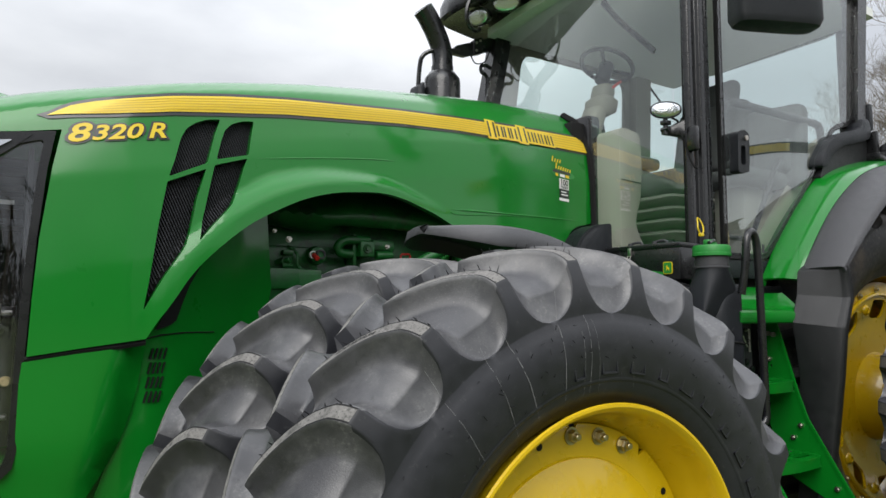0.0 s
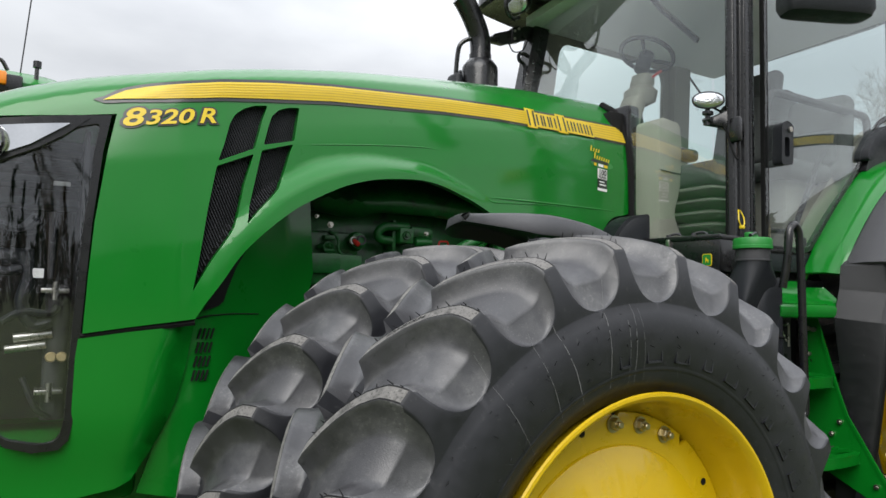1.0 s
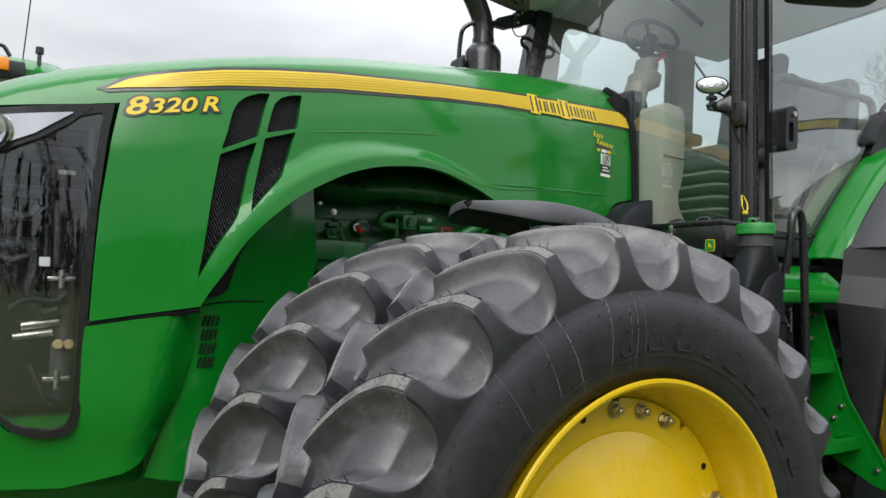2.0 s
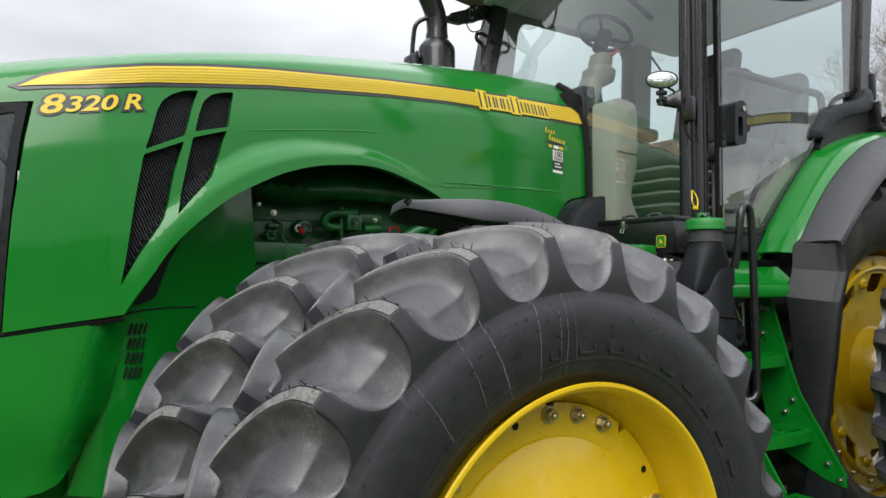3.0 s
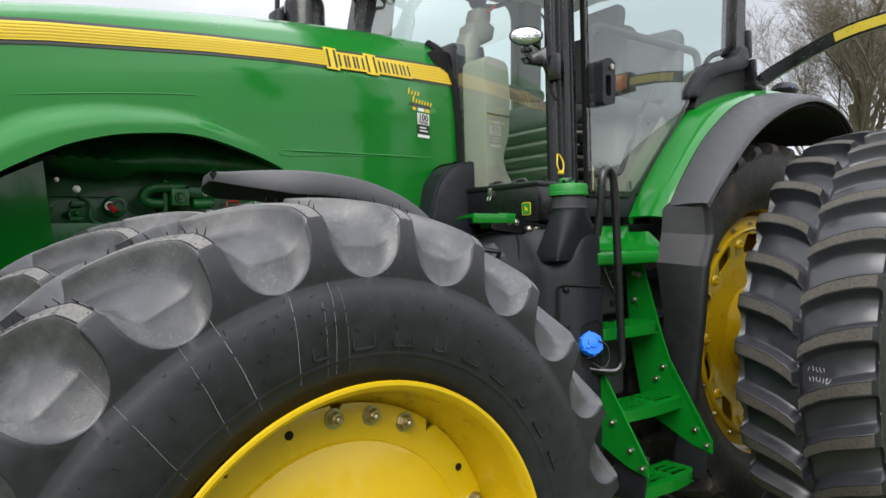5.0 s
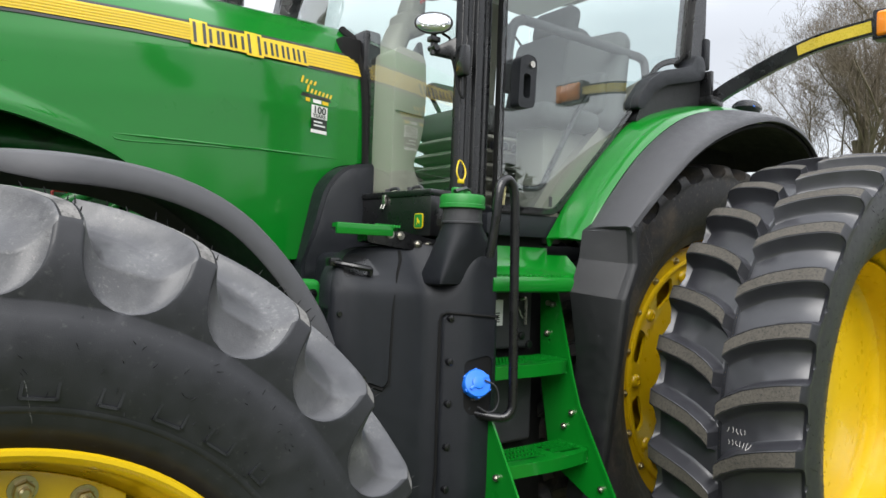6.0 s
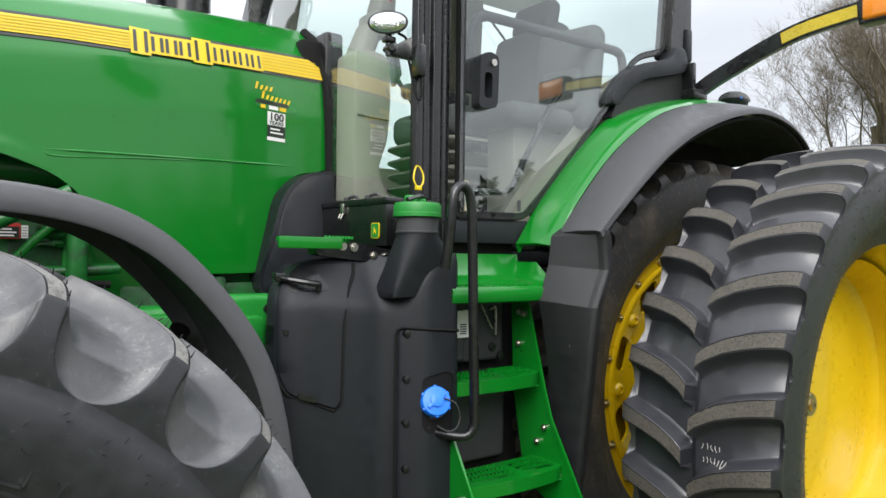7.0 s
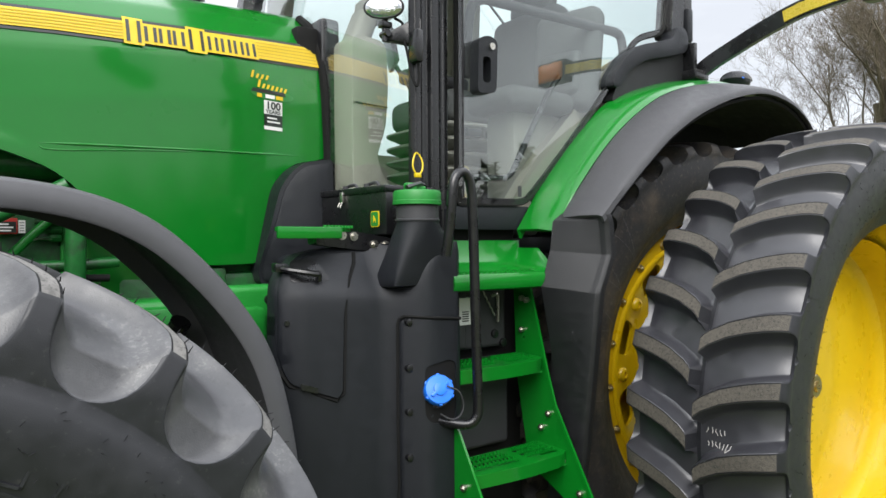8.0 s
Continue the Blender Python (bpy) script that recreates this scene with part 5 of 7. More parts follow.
def oval(cx, cy, z, rx, ry, n=32, power=2.0):
    """A ring, rounder or squarer by its power."""
    out = []
    for i in range(n):
        a = 2 * math.pi * i / n
        c, s = math.cos(a), math.sin(a)
        out.append(Vector((cx + math.copysign(abs(c) ** (2 / power), c) * rx, cy + math.copysign(abs(s) ** (2 / power), s) * ry, z)))
    return out


def bolt(parent, at, r=0.011, facing=(0, -1, 0), mat=None):
    """A hexagon bolt head with its washer."""
    f = Vector(facing).normalized()
    a = Vector(at)
    bm = joined(rod(a - f * 0.012, a + f * 0.002, r * 1.35, 16), rod(a, a + f * r * 0.75, r, 6), rod(a + f * r * 0.7, a + f * r * 0.95, r * 0.55, 8))
    return part("bolt", bm, mat or STEEL, parent, "", 30)


cab = tractor
GLASS_Y = -1.085
NEAR_X0, NEAR_X1 = 1.450, 1.600

LINER_CLOTH = material("pale_headliner", (0.74, 0.75, 0.73), 0.8, scale=15, vary=0.08)
# roof: dark underside with a visor that sweeps round, green cap above
ROOF = rounded([(1.13, 0.45), (1.16, 0.12), (1.24, -0.30), (1.36, -0.70), (1.49, -1.02), (1.70, -1.16), (2.80, -1.18), (3.08, -1.06), (3.45, -0.70), (3.45, 0.30), (2.9, 0.66), (1.5, 0.70), (1.15, 0.62)], 0.12, 4)
cx0, cy0 = 2.25, -0.27
roof = loft([[Vector((cx0 + (x - cx0) * s, cy0 + (y - cy0) * s, z)) for x, y in ROOF] for s, z in ((0.90, 3.27), (0.985, 3.25), (1.0, 3.27), (1.0, 3.34), (0.985, 3.39), (0.97, 3.40))])
roof = part("roof", roof, BLACK_PAINT, cab, "black cab roof visor")
part("roof_cap", loft([[Vector((cx0 + (x - cx0) * s, cy0 + (y - cy0) * s, z)) for x, y in ROOF] for s, z in ((0.96, 3.395), (0.96, 3.46), (0.92, 3.52), (0.8, 3.56), (0.5, 3.58))]), GREEN, roof, "green roof cap")
part("headliner", slab(rounded([(1.44, 0.48), (1.41, 0.1), (1.41, -0.4), (1.46, -0.99), (1.6, -1.03), (3.2, -1.03), (3.27, 0.48)], 0.03), lambda u, v: Vector((u, v, 3.185)), 0.05, (0, 0, -1), 0.2), LINER_CLOTH, roof, "grey-beige headliner")


def roof_lamp(at, facing):
    lamp = part("roof_lamp", moved(loft([oval(0, 0, h, a, b, 28, 2.2) for a, b, h in ((0.03, 0.02, -0.07), (0.072, 0.046, -0.045), (0.085, 0.056, 0.0), (0.085, 0.056, 0.012), (0.078, 0.05, 0.014))]), look(at, Vector(at) + Vector(facing)) @ pose(0, 0, 0, 180, 0, 0)), BLACK_PAINT, cab, "oval work lamp under the roof")
    part("reflector", moved(loft([oval(0, 0, h, a, b, 28, 2.2) for a, b, h in ((0.076, 0.048, 0.013), (0.07, 0.043, 0.018), (0.05, 0.03, 0.0195))]), look(at, Vector(at) + Vector(facing)) @ pose(0, 0, 0, 180, 0, 0)), LAMP_FACE, lamp, "bright ribbed lamp face")
    return lamp


LAMP_FACE = material("ribbed_lamp_face", (0.72, 0.74, 0.76), 0.12, metal=1.0, scale=60, vary=0.3, fine=1.0, fine_scale=130)
roof_lamp((1.31, 0.10, 3.235), (-0.75, -0.62, -0.3))
roof_lamp((1.25, 0.30, 3.205), (-0.95, -0.3, -0.35))
roof_lamp((2.86, -1.06, 3.21), (0.5, -0.7, -0.4))
roof_lamp((2.62, -1.10, 3.21), (0.2, -0.9, -0.4))
part("visor_grip", tube([(1.17, 0.25, 3.30), (1.14, 0.26, 3.22), (1.15, 0.27, 3.14), (1.20, 0.28, 3.105), (1.26, 0.30, 3.13)], 0.013, 8, 5), BLACK_PAINT, cab)

# near front pillar: a ribbed black post with a seal on each side
post_plan = rounded([(NEAR_X0, -1.005), (NEAR_X0 + 0.012, -1.03), (NEAR_X0 + 0.035, -1.03), (NEAR_X0 + 0.04, -1.024), (NEAR_X0 + 0.062, -1.024), (NEAR_X0 + 0.068, -1.045), (NEAR_X1 - 0.052, -1.048), (NEAR_X1 - 0.046, -1.038), (NEAR_X1 - 0.034, -1.038), (NEAR_X1 - 0.03, -1.042), (NEAR_X1 - 0.012, -1.042), (NEAR_X1, -1.02), (NEAR_X1, -0.94), (NEAR_X0 + 0.075, -0.94)], 0.006, 3)
post = part("front_post", loft([[Vector((x, y, z)) for x, y in post_plan] for z in (1.50, 1.9, 2.4, 3.24)]), BLACK_PAINT, cab, "black ribbed cab post", 30)
tie = part("cable_tie", tube([(1.432 + (x - 1.50) * 0.8, y, 1.80 + (z - 1.785) * 0.75) for x, y, z in ((1.50, -1.07, 1.83), (1.478, -1.085, 1.80), (1.472, -1.09, 1.765), (1.49, -1.092, 1.735), (1.515, -1.09, 1.75), (1.528, -1.08, 1.79), (1.52, -1.07, 1.825), (1.505, -1.068, 1.835))], 0.003, 6, 5), YELLOW_VINYL, post, "yellow plastic cable tie loop")
part("tie_lock", box(1.415, 1.437, -1.10, -1.085, 1.752, 1.767, 0.003), YELLOW_VINYL, tie)
lab = part("label", box(1.483, 1.535, -1.0665, -1.064, 1.675, 1.70), WHITE_VINYL, post, "small white sticker")
for i in range(3):
    part("label_bar", box(1.487, 1.53 - 0.008 * i, -1.0675, -1.066, 1.679 + i * 0.007, 1.6825 + i * 0.007), DARK_VINYL, lab)

# windscreen: a tall pane from the near post across to the far one
def screen_x(y, z):
    k = min(1, max(0, (y + 1.0) / 1.5))
    return 1.47 - 0.05 * k - 0.05 * math.sin(math.pi * k) + smoothstep(2.4, 3.3, z) * (0.02 + 0.12 * k)


screen = slab([(-0.99, 1.70), (0.50, 1.70), (0.50, 3.23), (-0.99, 3.23)], lambda u, v: Vector((screen_x(u, v), u, v)), 0.006, (-1, 0, 0), 0.12)
pane = part("windscreen", screen, GLASS, cab, "large clear windscreen reflecting the hood")
pane.visible_shadow = False
part("screen_seal", tube([(1.485, -0.995, 3.2), (1.47, -0.995, 2.4), (1.468, -0.995, 1.72), (1.46, -0.9, 1.698), (1.40, -0.45, 1.698), (1.385, 0.3, 1.698)], 0.012, 6), MATT_BLACK, cab)
part("cowl", slab(rounded([(-0.99, 1.40), (0.5, 1.40), (0.5, 1.705), (-0.99, 1.705)], 0.02), lambda u, v: Vector((1.49, u, v)), 0.05, (-1, 0, 0), 0.2), PLASTIC, cab, "black cowl below the windscreen")
part("wiper", joined(tube([(1.66, -0.32, 3.2), (1.56, -0.5, 3.0), (1.49, -0.66, 2.84)], 0.007, 6), tube([(1.60, -0.38, 3.12), (1.545, -0.56, 2.93), (1.475, -0.83, 2.67)], 0.009, 5, flat=(0.012, 0.024))), MATT_BLACK, cab, "black wiper arm and blade")

# far posts and panes
part("far_front_post", loft([[Vector((x0, 0.44, z)), Vector((x1, 0.44, z)), Vector((x1, 0.54, z)), Vector((x0, 0.54, z))] for x0, x1, z in ((1.38, 1.50, 1.5), (1.385, 1.505, 2.45), (1.41, 1.53, 2.76), (1.51, 1.63, 3.24))]), BLACK_PAINT, cab, "black sloping post")
part("far_rear_post", loft([[Vector((x0, 0.44, z)), Vector((x0 + 0.16, 0.44, z)), Vector((x0 + 0.16, 0.56, z)), Vector((x0, 0.56, z))] for x0, z in ((2.72, 1.5), (2.76, 2.3), (2.80, 3.24))]), TRIM, cab)
ff = rounded([(1.50, 1.55), (2.78, 1.55), (2.80, 3.22), (1.60, 3.22)], 0.03)
hole = rounded([(1.60, 2.05), (2.70, 2.05), (2.74, 3.16), (1.76, 3.16)], 0.12, 6)
part("far_door_frame", slab(ff, side(0.50), 0.03, (0, -1, 0), 0.15, [hole]), TRIM, cab)
for nm, o in (("far_door_glass", [(1.58, 2.03), (2.72, 2.03), (2.76, 3.2), (1.68, 3.2)]), ("far_rear_glass", [(2.93, 1.9), (3.3, 2.0), (3.3, 3.2), (2.95, 3.2)])):
    g = part(nm, slab(o, side(0.515), 0.005, (0, -1, 0), 0.3), GLASS, cab)
    g.visible_shadow = False
part("far_wiper", tube([(2.95, 0.48, 3.18), (3.2, 0.46, 2.95)], 0.008, 6), MATT_BLACK, cab)
g = part("rear_glass", slab([(-0.80, 1.9), (0.5, 1.9), (0.5, 3.22), (-0.80, 3.22)], lambda u, v: Vector((3.30, u, v)), 0.005, (1, 0, 0), 0.3), GLASS, cab)
g.visible_shadow = False
q0, q1 = Vector((2.82, -1.08)), Vector((3.28, -0.82))
g = part("quarter_glass", slab([(0, 2.3), (1, 2.3), (1, 3.22), (0, 3.22)], lambda u, v: Vector((*(q0 + (q1 - q0) * u), v)), 0.005, (0.5, -0.85, 0), 0.3), GLASS, cab)
g.visible_shadow = False
part("rear_post", box(3.22, 3.30, -0.86, -0.78, 1.6, 3.24, 0.015), GREY_PLASTIC, cab)
part("rear_wall", box(3.27, 3.31, -0.84, 0.5, 1.5, 1.92, 0.01), PLASTIC, cab)
part("cab_floor", box(1.47, 3.3, -1.0, 0.52, 1.50, 1.56, 0.01), PLASTIC, cab)

# door: one frameless pane with a black rim, its handle and inner bars
DOOR = rounded([(1.602, 1.672), (1.915, 1.677), (2.032, 1.789), (2.268, 2.033), (2.441, 2.232), (2.56, 2.395), (2.755, 2.458), (2.785, 2.72), (2.84, 3.22), (1.602, 3.22)], [0.015, 0.05, 0.03, 0.3, 0.2, 0.06, 0.05, 0.2, 0.05, 0.02], 5)


def shrink(poly, d):
    out = []
    m = len(poly)
    for i in range(m):
        a, p, b = Vector(poly[i - 1]), Vector(poly[i]), Vector(poly[(i + 1) % m])
        n1, n2 = (p - a), (b - p)
        if n1.length < 1e-6 or n2.length < 1e-6:
            out.append(tuple(p))
            continue
        n1, n2 = Vector((-n1.y, n1.x)).normalized(), Vector((-n2.y, n2.x)).normalized()
        n = (n1 + n2)
        n = n / max(0.3, n.length_squared / 2)
        out.append(tuple(p + n * d))
    return out


door = part("door", slab(DOOR, side(GLASS_Y), 0.006, (0, -1, 0), 0.15), GLASS, cab, "tall tinted glass cab door reflecting trees and field")
door.visible_shadow = False
rim_bm = slab(shrink(DOOR, -0.006), side(GLASS_Y + 0.004), 0.016, (0, -1, 0), 0.15, [shrink(DOOR, 0.017)])
part("door_seal", rim_bm, MATT_BLACK, door, "black rubber door seal")
part("door_edge", slab(shrink(DOOR, 0.0165), side(GLASS_Y - 0.0015), 0.003, (0, -1, 0), 0.15, [shrink(DOOR, 0.022)]), BLACK_PAINT, door)
hnd = part("door_handle", slab(rounded([(1.650, 2.050), (1.735, 2.060), (1.741, 2.240), (1.705, 2.255), (1.657, 2.240)], 0.025, 5), side(GLASS_Y - 0.045), 0.045, (0, -1, 0), 0.03, [rounded([(1.673, 2.09), (1.708, 2.09), (1.71, 2.18), (1.675, 2.18)], 0.014, 4)], 0.007), PLASTIC, door, "black door handle with a key lock")
part("key_lock", joined(rod((1.713, GLASS_Y - 0.04, 2.217), (1.713, GLASS_Y - 0.052, 2.217), 0.012, 16), box(1.7115, 1.7145, GLASS_Y - 0.054, GLASS_Y - 0.05, 2.210, 2.224)), STEEL, hnd, "bright key lock")
part("door_bar", tube([(1.68, -1.03, 2.20), (1.685, -1.03, 2.30), (1.705, -1.03, 2.385), (1.75, -1.03, 2.415), (1.81, -1.03, 2.42), (2.36, -1.03, 2.425), (2.48, -1.03, 2.425), (2.52, -1.03, 2.40), (2.535, -1.03, 2.31)], 0.019, 10, 4), GREY_PLASTIC, door, "grey inner grab bar")
part("door_pull", tube([(1.69, -1.03, 1.772), (1.83, -1.03, 1.775), (1.88, -1.03, 1.79), (1.915, -1.03, 1.84), (2.07, -1.03, 2.10), (2.14, -1.03, 2.19)], 0.0125, 8, 4), BLACK_PAINT, door)
part("door_pad", box(1.652, 1.70, -1.055, -1.02, 2.12, 2.235, 0.012), GREY_PLASTIC, door)
part("door_mark", box(1.868, 1.885, GLASS_Y - 0.0075, GLASS_Y - 0.006, 1.705, 1.745), GREY_PLASTIC, door, "small etched maker's marks")
part("door_clip", tube([(1.64, -1.05, 1.69), (1.665, -1.045, 1.70), (1.668, -1.045, 1.79), (1.64, -1.05, 1.80)], 0.009, 8, 3), TAN_HOSE, door, "yellowed strap by the door")
part("sill", slab(rounded([(1.57, 1.585), (1.895, 1.585), (1.94, 1.672), (1.57, 1.664)], 0.012), side(-1.075), 0.09, (0, -1, 0), 0.08, (), 0.006), PLASTIC, cab, "black sill below the door")
part("sill_gap", box(1.56, 1.90, -1.03, -0.6, 1.50, 1.59), MATT_BLACK, cab)

# rear post of the door with its grey foot and hinge
rp = rounded([(2.756, 2.44), (2.84, 2.44), (2.865, 2.72), (2.93, 3.23), (2.835, 3.23)], 0.02)
part("rear_door_post", slab(rp, side(-1.115), 0.09, (0, -1, 0), 0.08, (), 0.012), BLACK_PAINT, cab, "black post behind the door")
foot = rounded([(2.36, 2.165), (2.365, 2.21), (2.44, 2.305), (2.53, 2.36), (2.66, 2.395), (2.745, 2.425), (2.765, 2.48), (2.84, 2.48), (2.862, 2.425), (2.84, 2.375), (2.72, 2.34), (2.56, 2.30), (2.46, 2.245), (2.40, 2.165)], 0.03, 4)
part("post_foot", slab(foot, lambda u, v: Vector((u, -1.125 - 0.012 * math.sin((u - 2.37) * 5), v)), 0.075, (0, -1, 0), 0.05, (), 0.014), PLASTIC, cab, "dark moulded post foot")
part("foot_filler", slab(rounded([(2.37, 2.11), (2.86, 2.245), (2.86, 2.385), (2.52, 2.315), (2.42, 2.21)], 0.02), side(-1.105), 0.06, (0, -1, 0), 0.08, (), 0.006), DARK_PLASTIC, cab)
hb = part("door_hinge", box(2.862, 2.90, -1.13, -1.06, 2.43, 2.58, 0.01), PLASTIC, cab)
part("hinge_pin", rod((2.872, -1.10, 2.40), (2.872, -1.10, 2.60), 0.009, 10), BLACK_PAINT, hb)

# the small work lamp on its arm, and the mirror
bk = part("lamp_arm", joined(slab(rounded([(-0.16, -0.012), (-0.14, 0.012), (0.0, 0.055), (0.03, 0.055), (0.03, -0.035), (0.0, -0.035)], 0.012, 3), lambda u, v: Vector((1.47 + u * 0.45, -1.02 + u * -0.45, 2.245 + v)), 0.035, (0, -1, 0), 0.05, (), 0.006), box(1.44, 1.47, -1.07, -1.02, 2.14, 2.25, 0.008)), BLACK_PAINT, cab, "black lamp bracket on the post")
part("lamp_stem", joined(rod((1.395, -0.945, 2.225), (1.395, -0.945, 2.30), 0.011, 10), box(1.375, 1.415, -0.963, -0.93, 2.27, 2.29, 0.004), rod((1.395, -0.967, 2.25), (1.395, -0.925, 2.25), 0.012, 8)), BLACK_PAINT, bk)
part("lamp_wire", tube([(1.43, -0.95, 2.31), (1.45, -0.97, 2.29), (1.44, -0.975, 2.26), (1.445, -1.0, 2.20), (1.44, -1.04, 2.10), (1.445, -1.06, 2.06), (1.455, -1.06, 2.08), (1.46, -1.05, 2.14)], 0.005, 6, 5), MATT_BLACK, bk)
LM = look((1.39, -0.95, 2.335), (1.39 - 0.85, -0.95 - 1.0, 2.32)) @ pose(0, 0, 0, 180, 0, 0)
wl_ = part("work_lamp", moved(loft([oval(0, 0, h, a, b, 36, 2.15) for a, b, h in ((0.03, 0.015, -0.05), (0.055, 0.028, -0.03), (0.067, 0.038, 0.0), (0.07, 0.040, 0.012), (0.065, 0.036, 0.016))]), LM), BLACK_PAINT, cab, "oval work lamp with bright ribbed lens")
part("lens", moved(loft([oval(0, 0, h, a, b, 36, 2.15) for a, b, h in ((0.064, 0.035, 0.014), (0.058, 0.030, 0.021), (0.04, 0.018, 0.025))]), LM), LAMP_FACE, wl_, "bright ribbed lens")
for i in range(3):
    part("lens_rib", moved(box(-0.05 + abs(i - 1) * 0.01, 0.05 - abs(i - 1) * 0.01, -0.0015 + (i - 1) * 0.014, 0.0015 + (i - 1) * 0.014, 0.02, 0.027 - abs(i - 1) * 0.003), LM), CHROME, wl_)
MM = pose(1.33, -1.52, 2.76, 0, 0, -24)
mir = part("wing_mirror", moved(loft([[Vector((p.x, p.y, z)) for p in oval(0, 0, 0, a, b, 32, 4.5)] for a, b, z in ((0.13, 0.03, -0.262), (0.165, 0.055, -0.255), (0.176, 0.066, -0.23), (0.17, 0.066, 0.2), (0.15, 0.05, 0.26))]), MM), PLASTIC, cab, "large black wing mirror housing")
part("mirror_glass", moved(box(-0.15, 0.15, 0.064, 0.069, -0.22, 0.2), MM), CHROME, mir)
part("mirror_arm", tube([(1.40, -1.48, 2.97), (1.46, -1.3, 3.18), (1.6, -1.12, 3.26)], 0.02, 8, 4), BLACK_PAINT, mir)
fm = part("far_mirror_arm", joined(slab(rounded([(1.17, 3.02), (1.20, 3.075), (1.50, 3.20), (1.52, 3.12), (1.27, 3.02)], 0.01), side(0.47), 0.03, (0, -1, 0), 0.05, (), 0.004), slab(rounded([(1.33, 3.04), (1.39, 3.06), (1.39, 3.165), (1.33, 3.14)], 0.006), side(0.455), 0.04, (0, -1, 0), 0.05, (), 0.004), tube([(1.22, 0.47, 3.045), (1.08, 0.5, 3.03), (1.0, 0.53, 2.99), (0.985, 0.55, 2.9), (0.98, 0.56, 2.7)], 0.014, 8, 4)), BLACK_PAINT, cab, "black mirror arm beside the exhaust")
for x, z in ((1.345, 3.07), (1.375, 3.14), (1.345, 3.12)):
    bolt(fm, (x, 0.45, z), 0.006, mat=STEEL)
part("far_mirror", box(0.95, 1.01, 0.5, 0.62, 2.35, 2.80, 0.025, 3), PLASTIC, fm)
part("far_grip", tube([(1.46, 0.46, 2.98), (1.42, 0.46, 2.99), (1.385, 0.46, 2.975), (1.39, 0.46, 2.94), (1.425, 0.46, 2.92), (1.43, 0.46, 2.85), (1.40, 0.46, 2.5)], 0.012, 8, 4), BLACK_PAINT, fm)
part("arm_wire", tube([(1.30, 0.455, 3.03), (1.34, 0.455, 2.985), (1.41, 0.455, 3.01), (1.45, 0.455, 3.09)], 0.004, 5, 5), MATT_BLACK, fm)

# ---- inside the cab ----
def cushion(name, x0, x1, y0, y1, z0, z1, m, mat, parent, bevel=0.05):
    return part(name, moved(box(x0, x1, y0, y1, z0, z1, bevel, 4), m), mat, parent)


seat = tagged(new("operator_seat"), "grey cloth operator seat on a pleated suspension base")
seat.parent = cab
cushion("cushion", 1.98, 2.58, -0.54, -0.02, 2.08, 2.23, pose(0, 0, 0), SEAT, seat)
BK = pose(2.62, -0.27, 2.3, 0, 12, 0)
cushion("backrest", -0.06, 0.08, -0.25, 0.25, -0.02, 0.46, BK, SEAT, seat, 0.06)
cushion("headrest", -0.04, 0.06, -0.15, 0.15, 0.44, 0.62, BK, SEAT, seat, 0.045)
cushion("armrest", 2.10, 2.52, 0.0, 0.09, 2.36, 2.44, pose(0, 0, 0), GREY_PLASTIC, seat, 0.03)
part("seat_base", box(1.98, 2.50, -0.50, -0.06, 1.555, 1.625, 0.02), GREY_PLASTIC, seat)
for i in range(7):
    z = 1.62 + i * 0.067
    part("pleat", loft([[Vector((x, y, zz)) for x, y in rounded([(1.98 - s, -0.52 - s), (2.50 + s, -0.52 - s), (2.50 + s, -0.05 + s), (1.98 - s, -0.05 + s)], 0.06)] for s, zz in ((-0.02, z), (0.03, z + 0.030), (0.034, z + 0.040), (0.030, z + 0.048), (-0.02, z + 0.067))]), BELLOWS, seat)
for k in range(3):
    part("seat_control", box(2.035 + 0.13 * k, 2.12 + 0.13 * k, -0.585, -0.545, 2.005, 2.045, 0.008), PLASTIC, seat)
jump = tagged(new("training_seat"), "small grey folding passenger seat beside the cab door")
jump.parent = cab
JB = pose(2.30, -0.90, 2.08, 0, 8, 12)
cushion("backrest", -0.05, 0.06, -0.155, 0.155, 0.0, 0.45, JB, SEAT, jump, 0.05)
cushion("bolster", -0.075, 0.0, -0.10, 0.10, 0.06, 0.25, JB, SEAT, jump, 0.03)
cushion("cushion", 1.92, 2.28, -1.0, -0.70, 2.06, 2.15, pose(0, 0, 0), SEAT, jump, 0.04)
part("support", box(2.0, 2.28, -0.92, -0.74, 1.56, 2.07, 0.03), BELLOWS, jump)

column = cab
part("column_post", loft([oval(cx, -0.12, z, rx, ry, 20, 3) for cx, z, rx, ry in ((1.66, 1.6, 0.08, 0.14), (1.66, 2.1, 0.07, 0.13), (1.72, 2.42, 0.055, 0.08), (1.80, 2.62, 0.055, 0.07))]), TRIM, column)
part("column_head", loft([oval(cx, -0.12, z, rx, ry, 20, 3) for cx, z, rx, ry in ((1.82, 2.58, 0.05, 0.06), (1.84, 2.61, 0.085, 0.08), (1.85, 2.67, 0.088, 0.085), (1.855, 2.70, 0.055, 0.06), (1.86, 2.715, 0.06, 0.065), (1.87, 2.77, 0.055, 0.06))]), TRIM, column)
SW = pose(1.90, -0.12, 2.905, 0, 24, 0)
rimw = part("steering_wheel", moved(tube([(0.155 * math.cos(a * math.pi / 16), 0.155 * math.sin(a * math.pi / 16), 0) for a in range(33)], 0.013, 8), SW), GREY_PLASTIC, column, "dark steering wheel")
